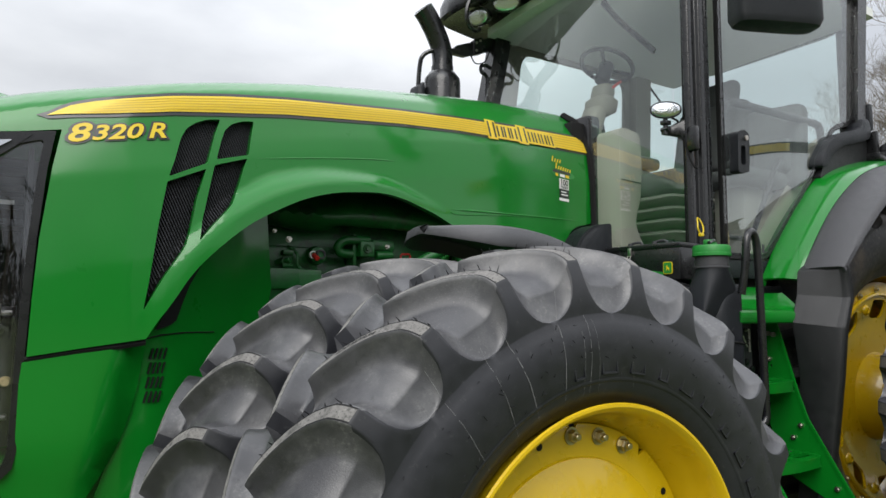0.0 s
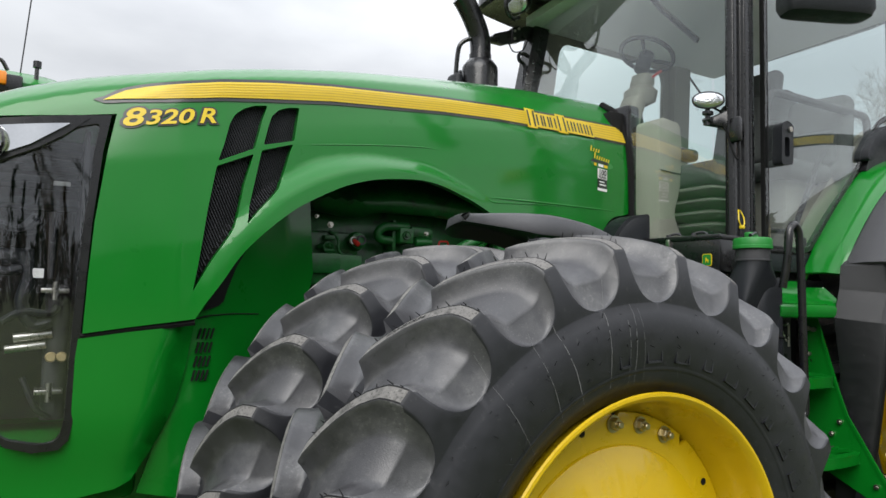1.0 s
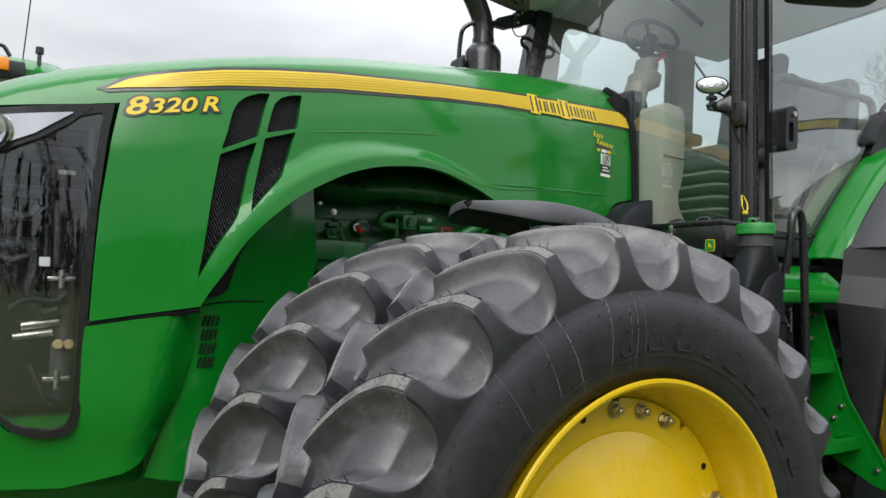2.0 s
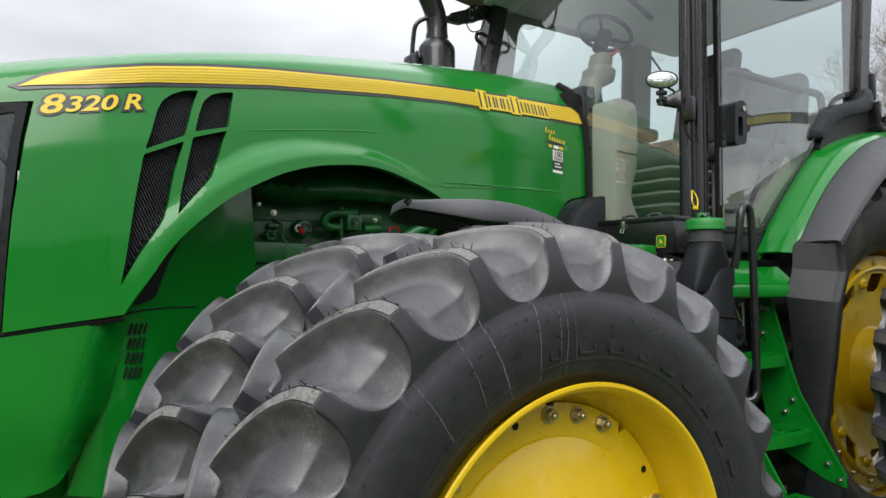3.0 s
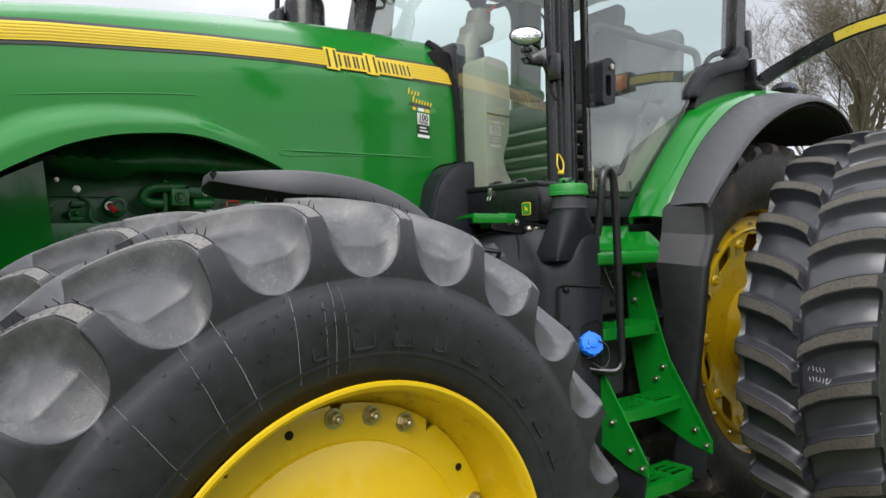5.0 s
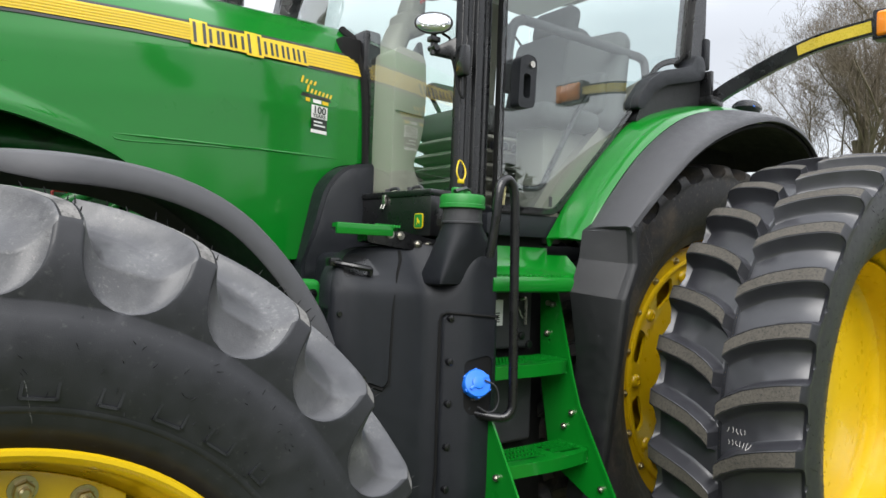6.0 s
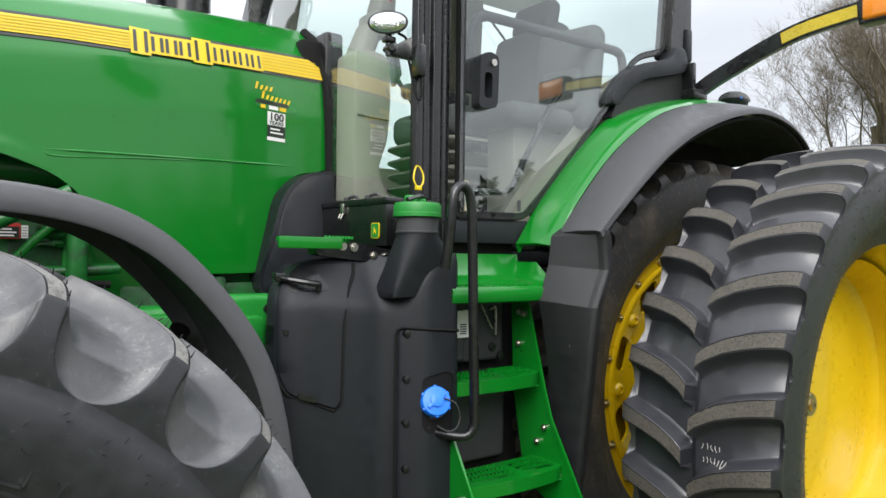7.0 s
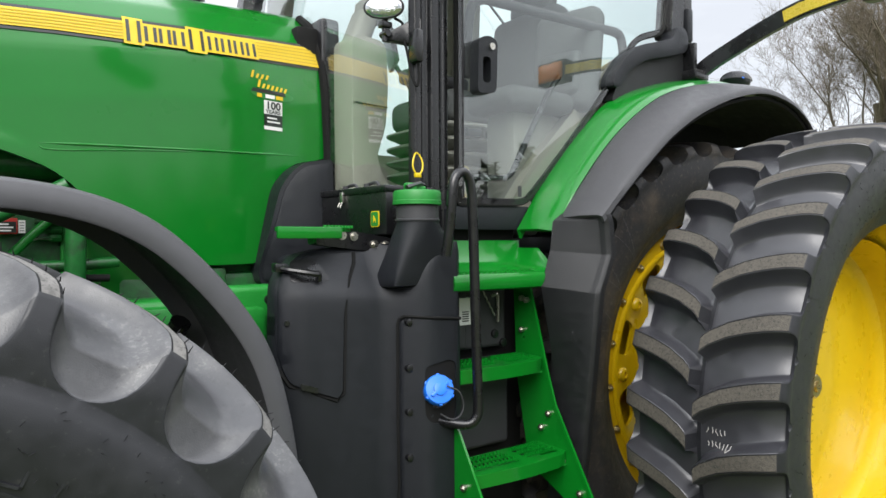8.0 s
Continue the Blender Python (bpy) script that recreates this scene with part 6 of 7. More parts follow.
for a in (90, 210, 330):
    part("spoke", moved(tube([(0, 0, -0.03), (0.10 * math.cos(radians(a)), 0.10 * math.sin(radians(a)), -0.01), (0.155 * math.cos(radians(a)), 0.155 * math.sin(radians(a)), 0)], 0.011, 6), SW), PLASTIC, rimw)
part("wheel_hub", moved(rod((0, 0, -0.12), (0, 0, 0.01), 0.045, 16, 0.01), SW), PLASTIC, rimw)
part("stalk", tube([(1.86, -0.2, 2.74), (1.87, -0.24, 2.76), (1.872, -0.255, 2.765)], 0.008, 6), RED, column, "small red-tipped stalk")

console = cab
part("console_side", slab(rounded([(1.45, 1.58), (1.80, 1.58), (1.70, 1.68), (1.60, 1.78), (1.555, 1.87), (1.60, 2.0), (1.612, 2.16), (1.602, 2.335), (1.45, 2.35)], 0.04, 4), side(-0.62), 0.9, (0, -1, 0), 0.1, (), 0.03), TRIM, console)
part("console_line", tube([(1.46, -0.624, 2.083), (1.53, -0.624, 2.079), (1.604, -0.624, 2.076)], 0.003, 5, 4), GREY_PLASTIC, console)
part("pedal", slab(rounded([(1.72, 1.74), (1.80, 1.69), (1.95, 1.69), (1.92, 1.725), (1.80, 1.735), (1.74, 1.80)], 0.012), side(-0.70), 0.10, (0, -1, 0), 0.05, (), 0.006), PLASTIC, console)
part("floor_tray", box(1.62, 2.0, -0.96, -0.66, 1.56, 1.62, 0.02), GREY_PLASTIC, console)
part("side_trim", slab(rounded([(1.86, 1.60), (2.40, 1.60), (2.72, 2.25), (2.72, 2.42), (2.50, 2.30), (2.20, 2.0), (2.06, 1.86)], 0.06, 5), side(-0.975), 0.05, (0, -1, 0), 0.1, (), 0.02), TRIM, console, "pale beige side panel beside the seat")
part("rear_console", box(2.35, 3.2, 0.05, 0.44, 1.56, 2.25, 0.05, 3), TRIM, console)
part("display", moved(box(-0.015, 0.015, -0.13, 0.13, -0.09, 0.09, 0.01), pose(2.15, 0.22, 2.58, 0, -10, -25)), PLASTIC, console)
part("display_stalk", tube([(2.16, 0.22, 2.52), (2.25, 0.2, 2.4), (2.4, 0.2, 2.2)], 0.014, 8), PLASTIC, console)

# ---- rear fender ----
SET_BACK = Matrix.Translation((0.16, -2.95, 1.54)) @ Matrix.Scale(1.014, 4) @ Matrix.Translation((-0.16, 2.95, -1.54))
fender = tractor
GI = [(1.85, 1.584), (1.982, 1.761), (2.18, 1.968), (2.347, 2.105), (2.53, 2.18), (2.742, 2.237), (2.978, 2.271), (3.2, 2.262), (3.40, 2.20), (3.55, 2.10)]
GO = [(1.887, 1.576), (1.985, 1.72), (2.18, 1.925), (2.40, 2.081), (2.583, 2.161), (2.78, 2.205), (2.98, 2.228), (3.2, 2.222), (3.38, 2.165), (3.53, 2.06)]
EO = [(1.942, 1.60), (2.02, 1.71), (2.16, 1.83), (2.31, 1.945), (2.502, 2.051), (2.741, 2.138), (2.967, 2.178), (3.18, 2.155), (3.33, 2.085), (3.43, 1.98)]


def strip(lines, n=5, thick=0.012):
    """A curved sheet through lines given as (x, y, z) rows, folded under by its thickness."""
    cs = [curve(l, n) for l in lines]
    bm = bmesh.new()
    vs = [[bm.verts.new(p) for p in c] for c in cs]
    for a, b in zip(vs, vs[1:]):
        for i in range(len(a) - 1):
            bm.faces.new((a[i], a[i + 1], b[i + 1], b[i]))
    bm.normal_update()
    if sum(f.normal.z for f in bm.faces) < 0:
        bmesh.ops.reverse_faces(bm, faces=bm.faces[:])
    bm.normal_update()
    old = bm.verts[:]
    ext = bmesh.ops.extrude_face_region(bm, geom=bm.faces[:])
    for v in [g for g in ext["geom"] if isinstance(g, bmesh.types.BMVert)]:
        v.co -= v.normal * thick if v.normal.length else Vector((0, 0, thick))
    bmesh.ops.recalc_face_normals(bm, faces=bm.faces[:])
    return moved(bm, SET_BACK)


lift = lambda pts, y, d: [(x - d * 0.5, y, z + d) for x, z in pts]
mix = lambda a, b, k, y, d: [(p[0] + (q[0] - p[0]) * k - d * 0.5, y, p[1] + (q[1] - p[1]) * k + d) for p, q in zip(a, b)]
part("green_arch", strip([lift(GI, -1.10, -0.03), lift(GI, -1.105, 0.0), mix(GI, GO, 0.15, -1.135, 0.004), mix(GI, GO, 0.5, -1.20, 0.006), mix(GI, GO, 0.86, -1.25, 0.002), lift(GO, -1.262, -0.004)]), GREEN, fender, "glossy green fender arch", 50)
GREY_ARCH = material("grey_fender_plastic", (0.055, 0.055, 0.06), 0.46, spec=0.4, scale=12, vary=0.08, fine=0.5, fine_scale=900)
GX, EX = [(1.90, 1.618)] + GO[1:], [(1.932, 1.628)] + EO[1:]
part("arch_extension", strip([lift(GX, -1.262, -0.006), mix(GX, EX, 0.12, -1.28, 0.004), mix(GX, EX, 0.5, -1.345, 0.006), mix(GX, EX, 0.9, -1.415, 0.002), lift(EX, -1.43, -0.004), lift(EX, -1.432, -0.022)]), GREY_ARCH, fender, "dark grey plastic arch extension", 50)
part("arch_lining", strip([lift(GI[1:], -0.72, -0.06), lift(GI[1:], -1.0, -0.06), lift(GO[1:], -1.25, -0.05), lift(EO[1:], -1.41, -0.03)]), MATT_BLACK, fender)
part("arch_rear_web", slab([(2.6, 2.12), (3.35, 2.10), (3.45, 1.95), (2.6, 2.0)], side(-1.0), 0.02, (0, -1, 0), 0.1), MATT_BLACK, fender)
part("inner_wall", slab([(1.86, 1.58), (2.2, 1.96), (2.5, 2.16), (3.0, 2.25), (3.4, 2.16), (3.5, 1.2), (1.95, 1.2)], side(-0.74), 0.02, (0, -1, 0), 0.15), MATT_BLACK, fender)
# the moulded guard in front of the inner tyre
GUARD = [(1.915, 1.638, 1.935, 1.632), (1.872, 1.612, 1.945, 1.606), (1.858, 1.51, 1.958, 1.496), (1.815, 1.389, 1.90, 1.37), (1.875, 1.16, 1.90, 1.15), (1.895, 0.82, 1.922, 0.82), (1.895, 0.62, 1.922, 0.62)]
guard = bmesh.new()
rows = []
for k, y, dx in ((0, -1.24, 0.06), (0, -1.262, 0.0), (1, -1.405, 0.0), (1, -1.424, 0.006), (1, -1.434, 0.018), (1, -1.434, 0.04)):
    rows.append([guard.verts.new(((xl, xr)[k] + dx, -1.10 + (y + 1.10) * (1 if zl > 1.3 else 1 - 0.5 * (1.3 - zl)), (zl, zr)[k])) for xl, zl, xr, zr in GUARD])
for a, b in zip(rows, rows[1:]):
    for i in range(len(a) - 1):
        f = guard.faces.new((a[i], a[i + 1], b[i + 1], b[i]))
        f.material_index = 1 if i == 2 else 0
top = guard.faces.new([r[0] for r in rows])
bmesh.ops.recalc_face_normals(guard, faces=guard.faces[:])
e = [e for e in guard.edges if len(e.link_faces) == 2 and e.calc_face_angle(0) > 0.25]
bmesh.ops.bevel(guard, geom=e, offset=0.003, segments=2, profile=0.5, affect="EDGES", clamp_overlap=True)
gd = part("mud_guard", moved(guard, SET_BACK), [DARK_PLASTIC, DARK_PLASTIC], fender, "black moulded guard in front of the tyre", 35)
for a, b in (((1.945, -1.24, 1.36), (1.93, -1.28, 1.335)), ((1.93, -1.30, 1.28), (1.91, -1.33, 1.23)), ((1.935, -1.26, 1.385), (1.93, -1.27, 1.36))):
    part("scuff", tube([Vector(a) + Vector((-0.012, 0, 0)), Vector(b) + Vector((-0.012, 0, 0))], 0.0016, 5), GREY_PLASTIC, gd, "pale scratch")
knob = part("marker_lamp", moved(loft([oval(0, 0, z, r, r * 0.72, 24) for r, z in ((0.055, 0.0), (0.08, 0.02), (0.088, 0.04), (0.075, 0.062), (0.045, 0.078), (0.01, 0.084))]), pose(3.235, -1.135, 2.262, 0, 0, 10)), PLASTIC, fender, "small ribbed black lamp on the fender")
for i in range(9):
    dx = -0.066 + i * 0.0165
    w = math.sqrt(1 - (dx / 0.088) ** 2)
    part("rib", tube([(3.235 + dx, -1.135 + 0.064 * w * math.cos(a), 2.30 + 0.044 * w * math.sin(a)) for a in np.linspace(0.0, math.pi, 9)], 0.0028, 5), BLACK_PAINT, knob)
part("lamp_mark", moved(box(-0.008, 0.008, -0.002, 0.0, 0, 0.007), pose(3.19, -1.196, 2.297)), BLUE_CAP, knob, "small pale blue mark")

# ---- turn signal arm ----
arm = tractor
ARC = [(2.925, -1.13, 2.29), (2.94, -1.20, 2.335), (2.95, -1.30, 2.378), (2.94, -1.45, 2.425), (2.92, -1.62, 2.458), (2.915, -1.85, 2.475)]
arm = part("signal_arm", tube(ARC, 0.03, smooth=4, flat=(0.03, 0.066)), BLACK_PAINT, arm, "curved black signal arm", 30)
part("arm_foot", box(2.85, 2.95, -1.175, -1.07, 2.255, 2.30, 0.008), BLACK_PAINT, arm)
part("foot_plate", box(2.862, 2.885, -1.16, -1.08, 2.22, 2.42, 0.006), BLACK_PAINT, arm)
c = curve(ARC, 8)
tape = c[-13:-1]
part("reflective_tape", tube([p + Vector((-0.004, 0, 0)) for p in tape], 0.03, flat=(0.028, 0.05)), AMBER_TAPE, arm, "yellow reflective tape", 30)
lamp = part("signal_lamp", box(2.885, 2.95, -2.02, -1.84, 2.425, 2.525, 0.012, 3), AMBER, tractor, "amber lamp lens")
part("lamp_case", joined(box(2.895, 2.965, -2.03, -1.825, 2.415, 2.432, 0.006), box(2.895, 2.965, -2.03, -1.825, 2.518, 2.535, 0.006), box(2.895, 2.965, -1.845, -1.825, 2.42, 2.53, 0.004)), BLACK_PAINT, lamp)
for x, y, z in ((2.922, -1.155, 2.315), (2.925, -1.155, 2.295), (2.93, -1.36, 2.385)):
    bolt(arm, (x, y - 0.016, z), 0.004, mat=BLACK_PAINT)

# ---- fuel tank and its neck ----
tank = tractor


def tank_y(x, z):
    y = -1.10 - 0.05 * smoothstep(0.92, 1.28, x) - 0.09 * smoothstep(1.24, 1.38, x)
    y += 0.06 * max(0, (1.03 - x) / 0.095) ** 2.2 if x < 1.03 else 0
    d = z - float(np.interp(x, (1.0, 1.315, 1.345, 1.39, 1.434, 1.47), (1.40, 1.375, 1.45, 1.505, 1.532, 1.545)))
    y += 0.8 * (d + math.sqrt(d * d + 0.0003)) / 2
    y += 0.04 * smoothstep(1.475, 1.51, x)
    y += 0.05 * smoothstep(0.75, 0.45, z)
    return y


TANK = rounded([(0.935, 0.62), (1.512, 0.42), (1.512, 1.53), (1.48, 1.545), (1.27, 1.535), (1.10, 1.520), (1.03, 1.505), (0.95, 1.43)], [0.08, 0.05, 0.03, 0.03, 0.03, 0.1, 0.08, 0.12], 5)
part("tank_body", skin(TANK, [], lambda u, v: Vector((u, tank_y(u, v), v)), 0.014, 0.06, (0, -1, 0)), PLASTIC, tank, "large black plastic fuel tank", 50)
part("tank_core", box(1.14, 1.50, -1.07, -0.45, 0.5, 1.50, 0.04, 3), PLASTIC, tank)
DOORP = rounded([(0.952, 1.41), (0.952, 1.20), (0.975, 1.135), (1.108, 1.082), (1.122, 1.10), (1.128, 1.35), (1.155, 1.43), (1.19, 1.480), (1.20, 1.508), (1.06, 1.505), (0.99, 1.475)], [0.05, 0.03, 0.02, 0.02, 0.02, 0.05, 0.05, 0.03, 0.01, 0.06, 0.06], 5)
tdoor = part("tank_door", skin(DOORP, [], lambda u, v: Vector((u, tank_y(u, v) - 0.011, v)), 0.022, 0.014, (0, -1, 0)), PLASTIC, tank, "black hinged tank door with a pull handle", 50)
part("door_groove", tube([(x, tank_y(x, z) - 0.001, z) for x, z in ((0.955, 1.17), (0.978, 1.127), (1.11, 1.074), (1.13, 1.095), (1.136, 1.35), (1.163, 1.428), (1.20, 1.478), (1.212, 1.508))], 0.007, 6), MATT_BLACK, tdoor)
part("handle_well", slab(rounded([(0.985, 1.425), (1.105, 1.43), (1.075, 1.495), (1.0, 1.49)], 0.015), lambda u, v: Vector((u, tank_y(u, v) - 0.0125, v)), 0.004, (0, -1, 0), 0.03), BLACK_PAINT, tdoor)
part("pull", joined(tube([(x, tank_y(x, z) - d, z) for x, z, d in ((0.965, 1.468, 0.02), (0.985, 1.462, 0.04), (1.04, 1.452, 0.045), (1.06, 1.448, 0.04), (1.062, 1.43, 0.02))], 0.009, 8, 3), box(0.95, 0.985, tank_y(0.97, 1.47) - 0.035, tank_y(0.97, 1.47), 1.455, 1.482, 0.005)), BLACK_PAINT, tdoor, "black pull handle")
part("door_latch", slab(rounded([(1.0, 1.118), (1.05, 1.102), (1.05, 1.118), (1.0, 1.136)], 0.006), lambda u, v: Vector((u, tank_y(u, v) - 0.015, v)), 0.008, (0, -1, 0), 0.03), BLACK_PAINT, tdoor)
part("door_screw", rod((0.968, tank_y(0.968, 1.31) - 0.012, 1.31), (0.968, tank_y(0.968, 1.31) - 0.02, 1.31), 0.008, 10), BLACK_PAINT, tdoor)
# bolted panel low at the rear, with the recess of the blue cap
PANEL = rounded([(1.296, 0.50), (1.505, 0.44), (1.505, 1.292), (1.308, 1.31), (1.296, 1.30)], 0.01)
REC = rounded([(1.352, 0.985), (1.455, 0.985), (1.462, 1.02), (1.462, 1.165), (1.44, 1.178), (1.352, 1.165)], [0.05, 0.05, 0.02, 0.02, 0.02, 0.02], 5)
part("tank_panel", skin(PANEL, [REC], lambda u, v: Vector((u, tank_y(u, v) - 0.006, v)), 0.018, 0.02, (0, -1, 0)), PLASTIC, tank, "black panel held by screws", 50)
part("recess", joined(slab(REC, lambda u, v: Vector((u, tank_y(u, v) - 0.002, v)), 0.003, (0, -1, 0), 0.03)), MATT_BLACK, tank)
part("panel_gap", tube([(x, tank_y(x, z) - 0.0075, z) for x, z in ((1.292, 0.55), (1.290, 0.8), (1.288, 1.0), (1.288, 1.29), (1.292, 1.308), (1.304, 1.316), (1.34, 1.314), (1.38, 1.311), (1.42, 1.308), (1.46, 1.304), (1.48, 1.302), (1.495, 1.300))], 0.005, 6), MATT_BLACK, tank)
for z in (1.298, 1.158, 1.024, 0.885, 0.75):
    s = part("screw", joined(rod((1.316, tank_y(1.316, z) + 0.01, z), (1.316, tank_y(1.316, z) - 0.012, z), 0.0125, 14, 0.003), rod((1.316, tank_y(1.316, z) - 0.011, z), (1.316, tank_y(1.316, z) - 0.016, z), 0.006, 6)), BLACK_PAINT, tank)
neck = tractor
NECK = [(1.404, 1.262, 1.497, -1.190, -1.09, 14), (1.410, 1.258, 1.500, -1.216, -1.09, 14), (1.43, 1.260, 1.498, -1.222, -1.09, 12), (1.46, 1.265, 1.491, -1.228, -1.10, 8), (1.50, 1.273, 1.480, -1.236, -1.11, 5), (1.54, 1.281, 1.463, -1.246, -1.115, 3.4), (1.575, 1.288, 1.444, -1.251, -1.12, 2.4), (1.60, 1.293, 1.425, -1.255, -1.125, 2), (1.612, 1.293, 1.425, -1.255, -1.125, 2)]
NR = [((a + b) / 2, (c + d) / 2, z, (b - a) / 2, (d - c) / 2, pw) for z, a, b, c, d, pw in NECK]
part("filler_neck", loft([oval(cx, cy, z, rx, ry, 40, pw) for cx, cy, z, rx, ry, pw in NR]), PLASTIC, neck, "black plastic filler neck", 60)
part("collar", loft([oval(1.358, -1.19, z, r, r, 40) for r, z in ((0.069, 1.607), (0.069, 1.612), (0.0655, 1.614), (0.065, 1.66))]), GREY_PLASTIC, neck, "grey collar")
cap = part("cap", loft([oval(1.357, -1.19, z, r, r, 48) for r, z in ((0.072, 1.655), (0.0755, 1.657), (0.0755, 1.668), (0.074, 1.670), (0.0745, 1.692), (0.07, 1.70), (0.03, 1.704))]), GREEN_CAP, neck, "green plastic cap", 35)
part("cap_top", joined(box(1.33, 1.385, -1.20, -1.175, 1.70, 1.716, 0.005), rod((1.325, -1.20, 1.70), (1.325, -1.20, 1.722), 0.02, 16, 0.004)), GREEN_CAP, cap)
part("cap_lever", joined(tube([(1.30, -1.22, 1.706), (1.325, -1.215, 1.714), (1.36, -1.20, 1.722), (1.395, -1.18, 1.716)], 0.008, 6), rod((1.392, -1.175, 1.70), (1.392, -1.175, 1.73), 0.012, 10)), BLACK_PAINT, cap, "black lever on the cap")
def_cap = part("blue_cap", moved(loft([oval(0, 0, z, r, r, 40) for r, z in ((0.042, -0.012), (0.046, -0.01), (0.046, 0.012), (0.043, 0.017), (0.02, 0.02), (0.0195, 0.026), (0.012, 0.028))]), look((1.388, -1.255, 1.09), (1.30, -1.50, 1.20)) @ pose(0, 0, 0, 180, 0, 0)), BLUE_CAP, tank, "bright blue urea tank cap", 35)
CM = look((1.388, -1.255, 1.09), (1.30, -1.50, 1.20)) @ pose(0, 0, 0, 180, 0, 0)
for a in range(6):
    part("grip_rib", moved(box(-0.005, 0.005, 0.036, 0.049, -0.01, 0.014, 0.002), CM @ pose(0, 0, 0, 0, 0, a * 60)), BLUE_CAP, def_cap)
part("cap_bar", moved(box(-0.035, 0.035, -0.005, 0.005, 0.015, 0.026, 0.002), CM @ pose(0, 0, 0, 0, 0, 35)), BLUE_CAP, def_cap)
part("cap_neck", moved(loft([oval(0, 0, z, r, r, 32) for r, z in ((0.05, -0.085), (0.054, -0.05), (0.048, -0.045), (0.048, -0.03), (0.04, -0.028), (0.04, -0.01))]), CM), BLACK_PAINT, def_cap, "black threaded neck")
part("tether", tube([(1.40, -1.285, 1.105), (1.44, -1.29, 1.085), (1.462, -1.285, 1.04), (1.45, -1.28, 1.005), (1.42, -1.275, 1.0), (1.385, -1.27, 1.02)], 0.0028, 6, 5), GREY_PLASTIC, def_cap, "thin grey tether")

# ---- toolbox on its bracket ----
toolbox = tagged(new("toolbox"), "black steel toolbox with a latch and small badge", "toolbox")
TB = lambda bm: moved(bm, pose(1.29, -0.611, 1.566, 0, 0, -85.5))
part("box_body", TB(box(0, 0.45, 0, 0.20, 0, 0.142, 0.006)), BLACK_PAINT, toolbox)
part("lid", TB(box(-0.004, 0.454, -0.006, 0.204, 0.138, 0.162, 0.006)), BLACK_PAINT, toolbox)
part("latch", TB(joined(box(0.186, 0.206, -0.012, 0.0, 0.112, 0.150, 0.003), tube([(0.188, -0.010, 0.115), (0.188, -0.018, 0.098), (0.204, -0.018, 0.098), (0.204, -0.010, 0.115)], 0.003, 6))), STEEL, toolbox, "grey hasp latch")
badge = part("badge", TB(slab(rounded([(0.368, 0.026), (0.413, 0.026), (0.413, 0.078), (0.368, 0.078)], 0.009), side(-0.0035), 0.004, (0, -1, 0), 0.02)), YELLOW_VINYL, toolbox, "small green and yellow badge")
part("badge_field", TB(slab(rounded([(0.371, 0.029), (0.410, 0.029), (0.410, 0.075), (0.371, 0.075)], 0.007), side(-0.0048), 0.002, (0, -1, 0), 0.02)), GREEN_CAP, badge)
part("badge_shape", TB(slab([(0.182 + u, 0.006 + v) for u, v in ((0.201, 0.031), (0.206, 0.04), (0.213, 0.04), (0.216, 0.033), (0.217, 0.046), (0.208, 0.052), (0.206, 0.058), (0.202, 0.052), (0.204, 0.046))], side(-0.0062), 0.002, (0, -1, 0), 0.02)), YELLOW_VINYL, badge)
for u in (0.17, 0.30):
    part("lid_clamp", TB(joined(tube([(u, 0.03, 0.160), (u + 0.012, 0.03, 0.173), (u + 0.055, 0.03, 0.176), (u + 0.07, 0.03, 0.162)], 0.006, 8, 4), rod((u + 0.01, 0.02, 0.160), (u + 0.01, 0.02, 0.174), 0.01, 10))), GREY_PLASTIC, toolbox, "grey lid clamp")
bracket = tractor
BACK = Matrix.Translation((0.16, -2.95, 1.54)) @ Matrix.Scale(1.04, 4) @ Matrix.Translation((-0.16, 2.95, -1.54))
part("grip_plate", moved(joined(slab(rounded([(0.895, -1.20), (1.115, -1.16), (1.175, -1.10), (1.175, -0.95), (1.02, -0.95), (0.91, -1.15)], 0.012), lambda u, v: Vector((u, v, 1.585)), 0.012, (0, 0, 1), 0.06, (), 0.003), box(0.897, 1.09, -1.205, -1.193, 1.553, 1.586, 0.003)), BACK), GREEN, bracket)
for i in range(9):
    part("tooth", moved(rod((1.06 + i * 0.013, -1.155 + i * 0.004, 1.584), (1.06 + i * 0.013, -1.155 + i * 0.004, 1.592), 0.005, 6), BACK), GREEN_MATT, bracket)
part("mount", moved(slab(rounded([(1.05, 1.535), (1.36, 1.50), (1.36, 1.545), (1.18, 1.575), (1.05, 1.57)], 0.012), side(-1.12), 0.06, (0, -1, 0), 0.06, (), 0.004), BACK), BLACK_PAINT, bracket, "black mounting plate")
for x, z in ((1.133, 1.563), (1.172, 1.56), (1.243, 1.535), (1.283, 1.532)):
    bolt(bracket, BACK @ Vector((x, -1.124, z)), 0.0105)
part("mount_leg", box(1.18, 1.30, -1.0, -0.9, 1.35, 1.53, 0.01), BLACK_PAINT, bracket)

# rubber cover between hood and tank, and the castings below it
COVER = rounded([(1.34, 1.85), (1.22, 1.832), (1.155, 1.75), (1.082, 1.45), (1.09, 1.395), (1.13, 1.385), (1.345, 1.40)], [0.02, 0.05, 0.06, 0.03, 0.02, 0.02, 0.02], 5)
cover = part("side_cover", slab(COVER, lambda u, v: Vector((u, -0.63 + 0.05 * smoothstep(1.3, 1.1, u) - 0.03 * smoothstep(1.4, 1.6, v), v)), 0.10, (0, -1, 0), 0.04, (), 0.014), PLASTIC, tractor, "black rubber cover behind the hood", 50)
